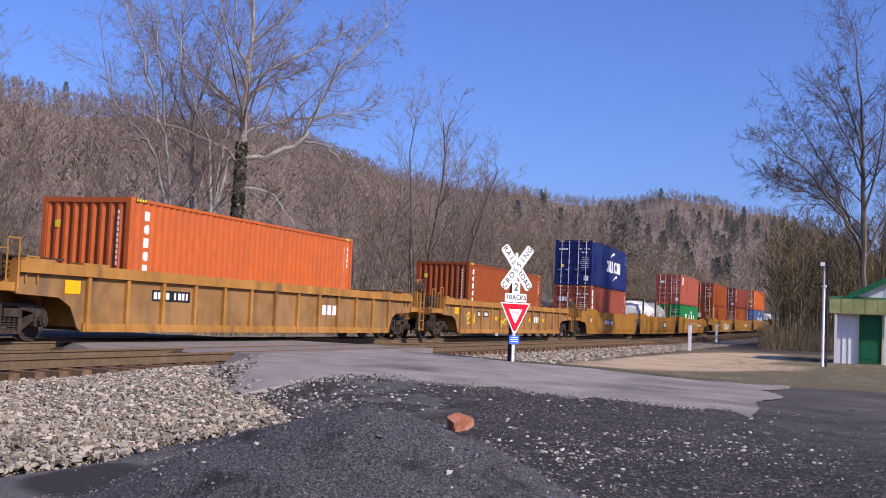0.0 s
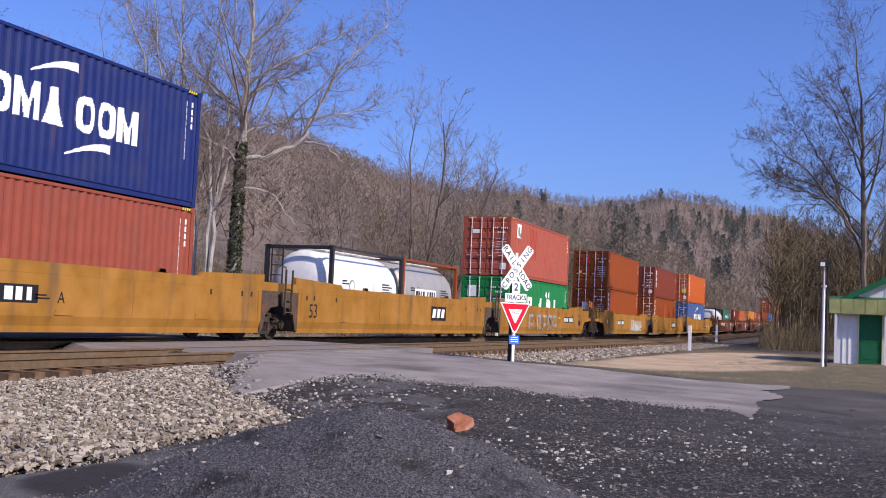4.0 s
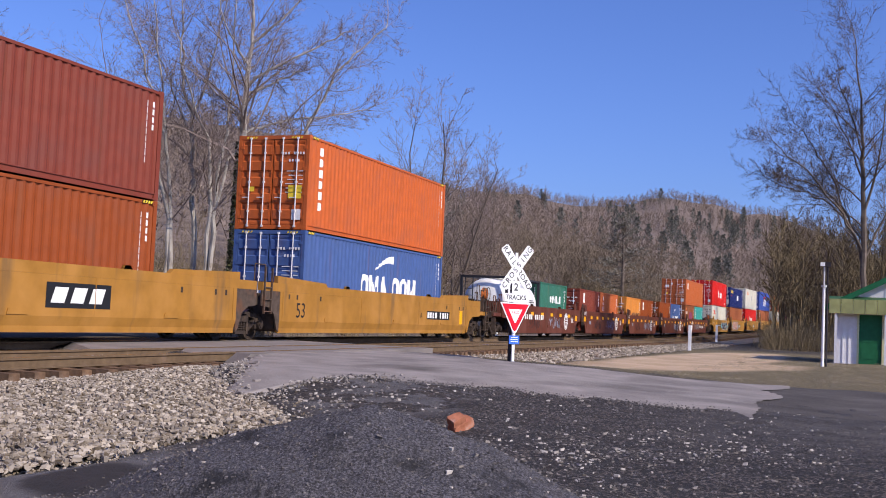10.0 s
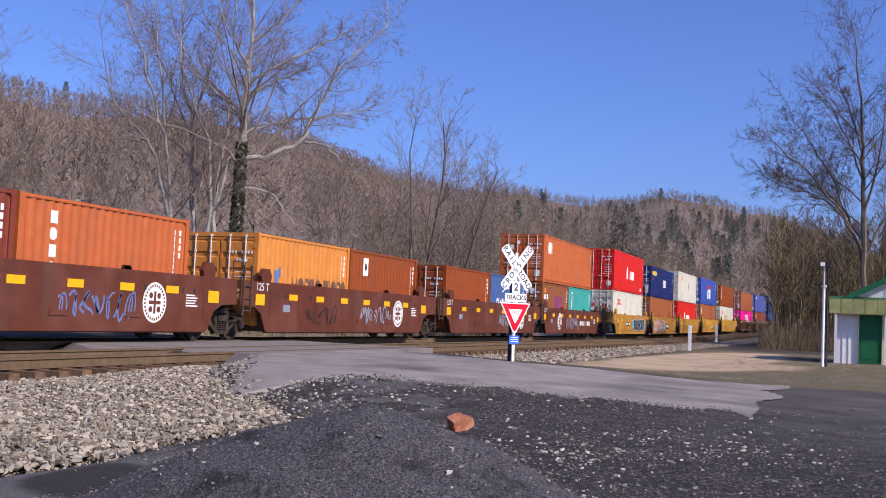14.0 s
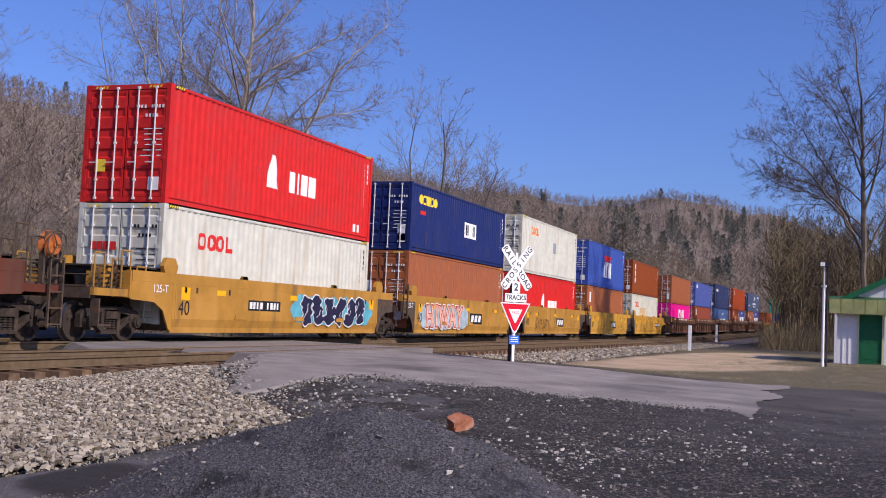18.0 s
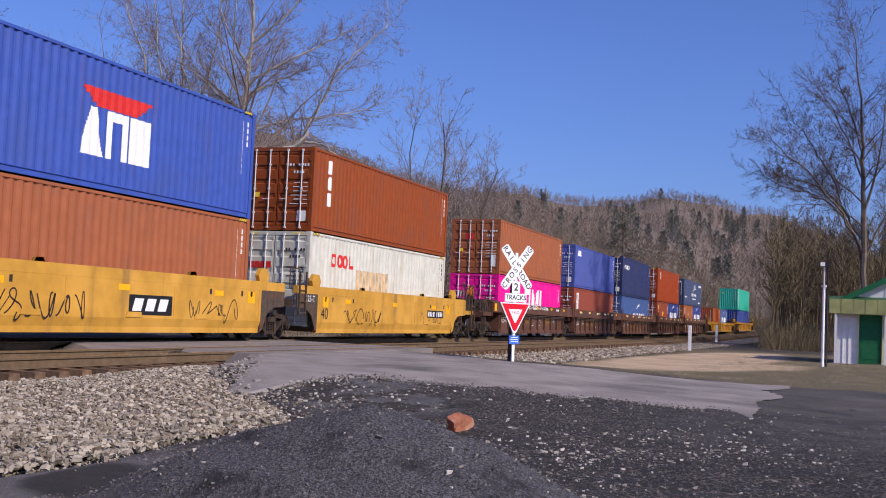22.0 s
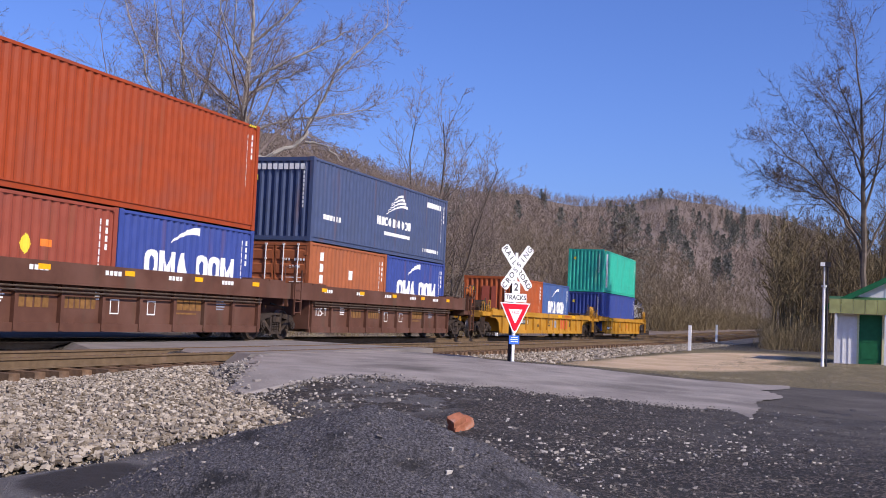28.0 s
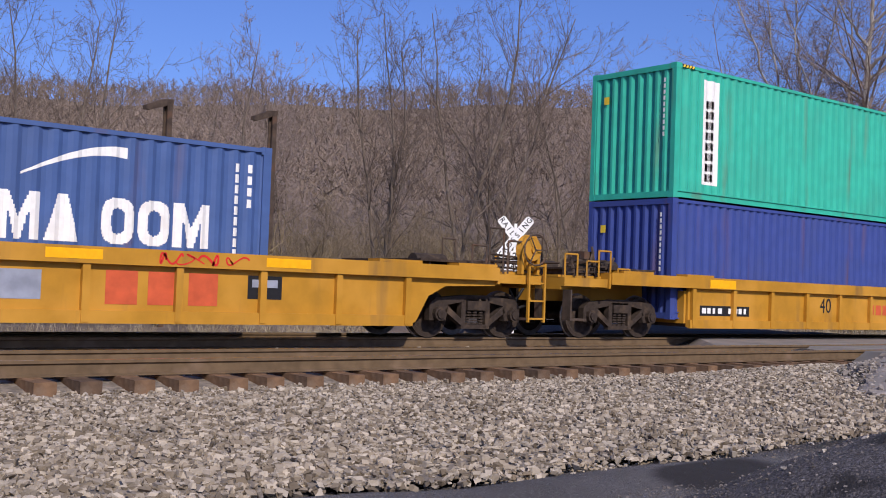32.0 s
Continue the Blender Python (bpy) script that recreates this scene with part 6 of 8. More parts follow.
def ground_sheet():
    xs = sorted(-x for x in steps(1.2, 1200, 0.5, 1.15)) + [i * 0.15 - 1.0 for i in range(27)] + [3.05 + i * 0.07 for i in range(200)] + steps(17.05, 2600, 0.3, 1.035)
    ys = sorted(-y for y in steps(2.0, 1200, 0.4, 1.15)) + [i * 0.07 - 1.8 for i in range(141)] + steps(8.07, 2400, 0.3, 1.035)
    return tagged(sheet("ground", *grid(xs, ys, ground_z), ground_material()), "dark cinder lot rising into leaf-strewn wooded hills", "ground", kind="structure")


ground_sheet()

ASPHALT = material("old_asphalt", (0.275, 0.240, 0.218), 0.9, 0, 0.25, 1.1, (0.10, 0.088, 0.080), 0.55, 0.45, 0.45, 70, second=((0.36, 0.335, 0.31), 38, 0.56, 0.74))
ASPHALT_NEW = material("dark_asphalt", (0.085, 0.074, 0.066), 0.9, 0, 0.3, 0.7, (0.175, 0.155, 0.14), 0.4, 0.5, 0.45, 70, second=((0.20, 0.18, 0.165), 40, 0.58, 0.76))
# crossing asphalt below the train, whose shade is painted in as a darker colour
ASPHALT_SHADED = material("shaded_crossing_asphalt", (0.075, 0.064, 0.055), 0.9, 0, 0.3, 1.2, (0.03, 0.026, 0.024), 0.5, 0.8, 0.35, 70)
ASPHALT_D = material("crossing_asphalt", (0.225, 0.198, 0.180), 0.9, 0, 0.2, 1.2, (0.08, 0.075, 0.075), 0.4, 0.6, 0.35, 70)


def road_sheet():
    """The side road, ragged at its edges, a hand proud of the lot, up to the first rail and on beyond the tracks."""
    def strip(name, ys, x_of, z_of, mat, torn=False):
        cols = 60 if torn else 26
        verts, faces = [], []
        for y in ys:
            a, b = x_of(y)
            for i in range(cols + 1):
                x = a + (b - a) * i / cols
                yy = y
                if torn and y < 3.0:
                    yy = y + (0.55 * noise.noise((x * 0.45, 3, 1)) + 0.16 * noise.noise((x * 1.9, 5, 2)) + 0.06 * noise.noise((x * 5.0, 7, 2))) * (3.0 - y) / 1.8
                verts.append((x, yy, z_of(x, yy) + (0.030 if 0 < i < cols else -0.012)))
        w = cols + 1
        faces = [(j * w + i, j * w + i + 1, (j + 1) * w + i + 1, (j + 1) * w + i) for j in range(len(ys) - 1) for i in range(cols)]
        return tagged(sheet(name, verts, faces, mat), "worn grey asphalt side road with ragged edges", "road", kind="structure")

    def edges(y):
        """Ragged left and right edges."""
        w = 0.6 * noise.noise((y * 0.9, 1.5, 0)) + 0.55 * noise.noise((y * 2.6, 4.5, 0)) + 0.45 * noise.noise((y * 6.5, 2.5, 0))
        left = road_left(y) + w * (1 - 0.3 * smooth(6, 7.3, y))
        right = 26.4 - 1.8 * smooth(0.5, 4.5, y) + 4.4 * smooth(7.0, 10.9, y) + 0.3 * noise.noise((y * 0.5, 9, 0))
        return left, right

    strip("road", [1.2 + i * 0.18 for i in range(54)] + [10.9], edges, lambda x, y: ground_z(x, y) - 0.01, ASPHALT, True)
    strip("road", steps(-70, -8, 1.6, 0.985) + [-8 + 0.31 * i for i in range(1, 36)], lambda y: (16.9 + 0.5 * noise.noise((y * 0.8, 3, 0)) + 0.6 * smooth(-3, -30, y), edges(y)[1]),
          lambda x, y: ground_z(x, y) - 0.026, ASPHALT_NEW)
    # beyond the tracks the dark asphalt colour stands in for the train's shadow
    strip("road", [19.0 + i for i in range(24)], lambda y: (18.5 + (y - 19) * 0.25, 29.5 + (y - 19) * 0.25), lambda x, y: max(-0.06, ground_z(x, y)), ASPHALT_NEW)
    # panels filling the crossing between the rails, with flangeways left open
    for a, b, xa, xb in ((10.9, 11.44, 19.3, 19.7), (11.66, 12.90, 19.7, 20.1), (13.12, 15.68, 17.4, 20.0), (15.90, 17.14, 20.4, 21.2), (17.36, 19.0, 20.8, 20.4)):
        bm = bmesh.new()
        n = 30
        lo = [bm.verts.new((xa + (29.6 - xa) * i / n + 0.2 * noise.noise((i * 0.9, a, 3)), a, -0.012 + 0.008 * noise.noise((i * 0.7, a, 8)))) for i in range(n + 1)]
        hi = [bm.verts.new((xb + (29.6 - xb) * i / n, b, -0.012 + 0.008 * noise.noise((i * 0.7, b, 8)))) for i in range(n + 1)]
        top = [bm.faces.new((lo[i], lo[i + 1], hi[i + 1], hi[i])) for i in range(n)]
        r = bmesh.ops.extrude_face_region(bm, geom=top)
        down = [v for v in r["geom"] if isinstance(v, bmesh.types.BMVert)]
        bmesh.ops.translate(bm, vec=(0, 0, -0.19), verts=down)
        for v in down:
            if v.co.x < max(xa, xb) + 0.1:
                v.co.x -= 0.45
        tagged(new("crossing_panel", mesh_of("crossing_panel", bm, ASPHALT_SHADED if a > 15 else ASPHALT_D)), "worn asphalt panel laid between the rails", "crossing panel", "panels of the level crossing", "structure")


road_sheet()

RAIL = material("rusty_rail", (0.165, 0.112, 0.066), 0.8, 0.3, 0.2, 6, (0.28, 0.19, 0.13), 0.4, 2, 0.1, 60)
RAIL_TOP = material("polished_rail_head", (0.42, 0.40, 0.38), 0.25, 0.95, 0.1, 10)
TIE = material("creosoted_tie", (0.185, 0.108, 0.062), 0.9, 0, 0.3, 8, (0.20, 0.15, 0.11), 0.5, 3, 0.4, 30, per_object=0.5)
STONE = material("ballast_stone", (0.28, 0.215, 0.148), 0.9, 0, 0.3, 4, None, bump=0.3, bump_scale=40, island=0.5, pale=(0.92, 0.85, 0.75))
STONE_D = material("lot_stone", (0.30, 0.255, 0.21), 0.9, 0, 0.3, 4, None, bump=0.3, bump_scale=40, island=0.6, pale=(0.9, 0.84, 0.77))
CHIP = material("cinder_chip", (0.108, 0.096, 0.094), 0.9, 0, 0.3, 4, None, bump=0.3, bump_scale=60, island=0.32, pale=(0.55, 0.5, 0.47))


def rail(y0, label):
    """A pair of rails swept along the line."""
    prof = [(-0.036, 0.0, 1), (0.036, 0.0, 0), (0.036, -0.035, 0), (0.009, -0.05, 0), (0.009, -0.145, 0), (0.07, -0.16, 0), (0.07, -0.172, 0), (-0.07, -0.172, 0), (-0.07, -0.16, 0), (-0.009, -0.145, 0), (-0.009, -0.05, 0), (-0.036, -0.035, 0)]
    for off in (-0.7535, 0.7535):
        bm = bmesh.new()
        prev = None
        for s in [-160, -60, 0, 20, 40, 60, 80] + list(range(90, 420, 10)):
            x, y, z, a = track_at(s, y0)
            nx, ny = math.sin(-a), math.cos(a)
            ring = [bm.verts.new((x + nx * (off + q), y + ny * (off + q), z + h)) for q, h, _ in prof]
            if prev:
                for i in range(len(prof)):
                    f = bm.faces.new((prev[i], ring[i], ring[(i + 1) % len(prof)], prev[(i + 1) % len(prof)]))
                    f.material_index = prof[i][2]
            prev = ring
        tagged(new("rail", mesh_of("rail", bm, [RAIL, RAIL_TOP])), label, "rail", "rails of the double track", "structure")


rail(NEAR_Y, "rusty steel rail of the near track")
rail(FAR_Y, "steel rail of the far track with a worn head")


def bed():
    def strip(x_list, name):
        verts, faces = [], []
        offs = [0.0, 0.08, 0.2, 0.35, 0.5, 0.65, 0.8, 0.9, 1.0]
        for s in x_list:
            x, yc, zc, _ = track_at(s, NEAR_Y)
            d = yc - NEAR_Y
            t0 = toe(x)
            row = [t0 + (11.0 - t0) * f for f in offs] + [11.6, 13, 14.4, 15.8, 17.2, 18.2, 19, 20, 21.5]
            for y in row:
                z = bed_z(y if y > 11 else 5.75 + (y - t0) / (11.0 - t0) * 5.25)
                verts.append((x, y + d, zc + z + bed_lift(x, y) + 0.02 * noise.noise((x * 2, y * 2, 4))))
        w = len(offs) + 9
        faces = [(j * w + i, (j + 1) * w + i, (j + 1) * w + i + 1, j * w + i + 1) for j in range(len(x_list) - 1) for i in range(w - 1)]
        tagged(sheet(name, verts, faces, BED), "grey crushed-stone ballast bed of the two tracks", "ballast", kind="structure")
    strip([-120, -60, -30, -12] + [-6 + i * 0.5 for i in range(54)], "ballast_bed")
    strip([26.6 + i * 0.7 for i in range(46)] + list(range(60, 420, 6)), "ballast_bed")


BED = material("ballast_bed_stone", (0.25, 0.21, 0.17), 0.95, 0, 0.3, 9, (0.12, 0.10, 0.085), 0.4, 1.2, 0.9, 24, second=((0.16, 0.14, 0.12), 16, 0.5, 0.65))
bed()


def oily_shade_strip():
    """Oil-dark stone between the rails; beside the far track's rails the dark also paints in the train's shade."""
    oil = material("oil_shade_stone", (0.024, 0.019, 0.015), 0.9, 0, 0.4, 6, (0.06, 0.047, 0.036), 0.25, 2, 0.8, 24)
    # the wide far strip paints the train's shade into the stone, out past its shoulder
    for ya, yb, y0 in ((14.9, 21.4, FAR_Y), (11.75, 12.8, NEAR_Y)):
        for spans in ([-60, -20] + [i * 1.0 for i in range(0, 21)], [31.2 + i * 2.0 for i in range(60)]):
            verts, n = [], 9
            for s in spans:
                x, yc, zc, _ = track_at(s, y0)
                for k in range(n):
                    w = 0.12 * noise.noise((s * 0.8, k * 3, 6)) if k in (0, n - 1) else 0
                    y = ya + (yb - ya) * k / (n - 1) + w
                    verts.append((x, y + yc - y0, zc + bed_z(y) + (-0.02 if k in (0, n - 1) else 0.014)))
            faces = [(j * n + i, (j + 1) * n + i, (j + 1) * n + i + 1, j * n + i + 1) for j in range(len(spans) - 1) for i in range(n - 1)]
            tagged(sheet("ballast_oily", verts, faces, oil), "oily crushed stone, its dark colour standing partly for the train's shade", "ballast", kind="structure")


oily_shade_strip()


def tie_mesh():
    bm = bmesh.new()
    box(bm, -0.115, 0.115, -1.3, 1.3, -0.36, -0.178)
    bmesh.ops.bevel(bm, geom=bm.edges[:], offset=0.012, segments=1)
    for y in (-0.7535, 0.7535):
        box(bm, -0.1, 0.1, y - 0.17, y + 0.17, -0.179, -0.170)
    return mesh_of("tie", bm, [TIE])


def ties():
    rng = random.Random(11)
    me = tie_mesh()
    spans = ((NEAR_Y, -3.0, 19.4), (NEAR_Y, 29.8, 62.0), (FAR_Y, -1.0, 20.2), (FAR_Y, 29.8, 50.0))
    for y0, a, b in spans:
        base = tagged(new("sleeper_row"), "row of dark creosoted wooden sleepers under the rails", "sleepers", "sleeper rows", "structure")
        base.location = (a, y0, 0)
        for i in range(int((b - a) / 0.53)):
            t = part("sleeper", me, None, base)
            t.matrix_basis = pose(i * 0.53 + rng.uniform(-0.03, 0.03), rng.uniform(-0.06, 0.06), rng.uniform(-0.012, 0.0), 0, 0, rng.uniform(-1.2, 1.2))
    bm = bmesh.new()
    for y0 in (NEAR_Y, FAR_Y):
        s = 62.0
        while s < 200:
            x, y, z, a = track_at(s, y0)
            box(bm, x - 0.115, x + 0.115, y - 1.3, y + 1.3, z - 0.36, z - 0.178)
            s += 0.53
    tagged(new("sleepers_far", mesh_of("sleepers_far", bm, TIE)), "distant dark wooden sleepers under the rails", "sleepers", kind="stuff")


ties()


# ---- stones ----
def stone_shapes(rng, n=7):
    out = []
    for _ in range(n):
        c = np.array([(x, y, z) for x in (-1, 1) for y in (-1, 1) for z in (-1, 1)], float) * 0.58
        c += rng.uniform(-0.34, 0.34, c.shape)
        c[:, 2] *= 0.58
        c[:, 0] *= 1.35
        out.append(c)
    return out


CUBE = np.array([(0, 1, 3, 2), (4, 6, 7, 5), (0, 4, 5, 1), (2, 3, 7, 6), (0, 2, 6, 4), (1, 5, 7, 3)])


def stones(name, label, places, sizes, mat, seed):
    """Many small stones in one mesh: places (n,3), sizes (n)."""
    rng = np.random.default_rng(seed)
    shapes = stone_shapes(rng)
    n = len(places)
    a = rng.uniform(0, 6.283, (n, 3)) * np.array([1, 0.4, 0.4])
    ca, sa, cb, sb = np.cos(a[:, 0]), np.sin(a[:, 0]), np.cos(a[:, 1]), np.sin(a[:, 1])
    v = np.stack([shapes[i] for i in rng.integers(0, len(shapes), n)]) * sizes[:, None, None]
    x, y, z = v[..., 0], v[..., 1], v[..., 2]
    y, z = y * cb[:, None] - z * sb[:, None], y * sb[:, None] + z * cb[:, None]
    x, y = x * ca[:, None] - y * sa[:, None], x * sa[:, None] + y * ca[:, None]
    v = np.stack([x, y, z], -1) + places[:, None, :]
    faces = (CUBE[None] + (np.arange(n) * 8)[:, None, None]).reshape(-1, 4)
    me = bpy.data.meshes.new(name)
    me.from_pydata(v.reshape(-1, 3).tolist(), [], faces.tolist())
    me.materials.append(mat)
    return tagged(new(name, me), label, "stones", kind="stuff")


def scatter_stones():
    rng = np.random.default_rng(5)
    # ballast shoulder beside the near track
    pts, sz = [], []
    for _ in range(37000):
        x = 1.5 + 16.8 * rng.random() ** 1.25
        t0 = toe(x) - 0.15
        y = t0 + (11.1 - t0) * rng.random()
        z = bed_z(5.75 + (y - toe(x)) / (11.0 - toe(x)) * 5.25 if y < 11 else y) + bed_lift(x, y)
        pts.append((x, y, z + rng.uniform(-0.01, 0.03)))
        sz.append(0.014 + 0.026 * rng.random() ** 1.3)
    for _ in range(1100):
        # stones spilled past the toe
        x = 5.0 + 12.5 * rng.random()
        y = toe(x) + 0.1 - abs(rng.normal(0, 0.5 if x > 9.5 else 0.12))
        pts.append((x, y, ground_z(x, y) + 0.006))
        sz.append(rng.uniform(0.008, 0.026))
    for _ in range(2600):
        x = rng.uniform(0, 17)
        y = rng.choice((rng.uniform(11.0, 11.4), rng.uniform(13.1, 15.6), rng.uniform(11.7, 12.9)))
        pts.append((x, y, -0.30 if y < 11.5 else -0.195 + rng.uniform(-0.02, 0.02)))
        sz.append(rng.uniform(0.015, 0.03) if y < 11.5 else rng.uniform(0.025, 0.045))
    stones("ballast_stones", "grey and tan crushed ballast stones beside the track", np.array(pts), np.array(sz), STONE, 1)
    pts, sz = [], []
    for _ in range(6500):
        x = 26.8 + 64 * rng.random() ** 1.6
        y = toe(x) + (11.1 - toe(x)) * rng.random()
        dz = track_at(x)[2]
        pts.append((x, y, dz + bed_z(5.75 + (y - toe(x)) / (11.0 - toe(x)) * 5.25) + rng.uniform(-0.01, 0.03)))
        sz.append(rng.uniform(0.03, 0.075))
    stones("ballast_stones", "grey crushed ballast stones beyond the side road", np.array(pts), np.array(sz), STONE, 2)
    # loose pale chips on the lot, thickest beyond the heap
    pts, sz = [], []
    while len(pts) < 1500:
        if rng.random() < 0.6:
            x, y = rng.normal(10.4, 1.9), rng.normal(1.8, 1.1)
        else:
            x, y = 6.5 + 11 * rng.random(), rng.uniform(-3, 7.5)
        if y > toe(x) - 0.2 or noise.noise((x * 0.7, y * 0.7, 11)) + 0.3 * noise.noise((x * 2.4, y * 2.4, 3)) < rng.uniform(-0.5, 0.5):
            continue
        pts.append((x, y, ground_z(x, y) + 0.002))
        sz.append(rng.choice((0.007, 0.009, 0.011, 0.014, 0.018, 0.024)) * rng.uniform(0.7, 1.2))
    for _ in range(1500):
        # stones lying on the crumbled asphalt beside the ballast
        y = rng.uniform(6.6, 10.9)
        x = road_left(y) + rng.normal(-0.75, 0.55)
        pts.append((x, y, ground_z(x, y) + 0.012))
        sz.append(rng.uniform(0.008, 0.028))
    for _ in range(320):
        x, y = rng.normal(12.2, 1.5), rng.normal(6.0, 0.6)
        pts.append((x, y, ground_z(x, y) + 0.004))
        sz.append(rng.uniform(0.010, 0.030))
    for _ in range(60):
        a, r = rng.uniform(0, 6.283), 1.7 * math.sqrt(rng.random())
        x, y = HEAP[0] + r * math.cos(a), HEAP[1] + r * math.sin(a)
        pts.append((x, y, ground_z(x, y) + 0.003))
        sz.append(rng.uniform(0.006, 0.024))
    stones("lot_stones", "pale loose stones strewn over the cinder lot", np.array(pts), np.array(sz), STONE_D, 3)
    pts, sz = [], []
    for _ in range(11000):
        a, r = rng.uniform(0, 6.283), 2.3 * math.sqrt(rng.random())
        x, y = HEAP[0] + r * math.cos(a), HEAP[1] + r * math.sin(a)
        pts.append((x, y, ground_z(x, y) + 0.001))
        sz.append(0.003 + 0.008 * rng.random() ** 2.5)
    for _ in range(1300):
        # crumbs along the road's broken edge
        y = rng.uniform(1.5, 7.2)
        x = road_left(y) + rng.normal(-0.5, 0.4)
        pts.append((x, y, ground_z(x, y) + 0.022))
        sz.append(rng.uniform(0.005, 0.017))
    for _ in range(6500):
        x, y = 7.5 + 8 * rng.random(), rng.uniform(-2.5, 6.5)
        pts.append((x, y, ground_z(x, y) + 0.002))
        sz.append(rng.uniform(0.005, 0.014))
    chunk, size = [], []
    for _ in range(420):
        y = rng.uniform(6.3, 10.8)
        x = road_left(y) + rng.normal(-0.25, 0.4)
        chunk.append((x, y, ground_z(x, y) + 0.012))
        size.append(0.012 + 0.05 * rng.random() ** 2)
    stones("asphalt_chunks", "broken grey asphalt lumps along the road's edge", np.array(chunk), np.array(size), ASPHALT_D, 8)
    stones("cinder_chips", "dark cinder and asphalt chips on the heap", np.array(pts), np.array(sz), CHIP, 4)


scatter_stones()


def brick_lump():
    bm = bmesh.new()
    box(bm, -0.105, 0.105, -0.052, 0.052, 0, 0.075)
    box(bm, -0.105, 0.02, -0.052, 0.052, 0.0755, 0.15)
    bmesh.ops.bevel(bm, geom=bm.edges[:], offset=0.012, segments=2)
    for v in bm.verts:
        v.co += Vector((noise.noise(v.co * 30), noise.noise(v.co * 31 + Vector((3, 0, 0))), noise.noise(v.co * 29 + Vector((0, 5, 0))))) * 0.008
    ob = new("brick", mesh_of("brick", bm, material("broken_brick", (0.42, 0.16, 0.09), 0.9, 0, 0.25, 14, (0.6, 0.5, 0.42), 0.4, 9, 0.5, 50)))
    x, y = 11.5, 3.86
    ob.matrix_world = pose(x, y, ground_z(x, y) + 0.012, 18, -24, -38) @ Matrix.Scale(1.25, 4)
    tagged(ob, "broken orange-red brick lump lying on the cinder lot", "brick")


brick_lump()


# ---- the crossing's signs ----
SIGN_WHITE = material("sign_white", (0.86, 0.86, 0.86), 0.35, 0, 0.03, 5)
SIGN_BLUE = material("sign_blue", (0.05, 0.16, 0.62), 0.4, 0, 0.05, 5)
SIGN_RED = material("sign_red", (0.70, 0.012, 0.03), 0.35, 0, 0.04, 5)
GALV = material("galvanised_post", (0.62, 0.61, 0.60), 0.45, 0.5, 0.1, 8)
DARKPOST = material("dark_post", (0.035, 0.03, 0.035), 0.7, 0, 0.2, 8)


def label_on(parent, body, size, m, mat, bold=0.0):
    me = text_mesh(body, size, 0.0, bold)
    me.materials.append(mat)
    ob = new("lettering", me)
    ob.parent = parent
    ob.matrix_basis = m
    return ob


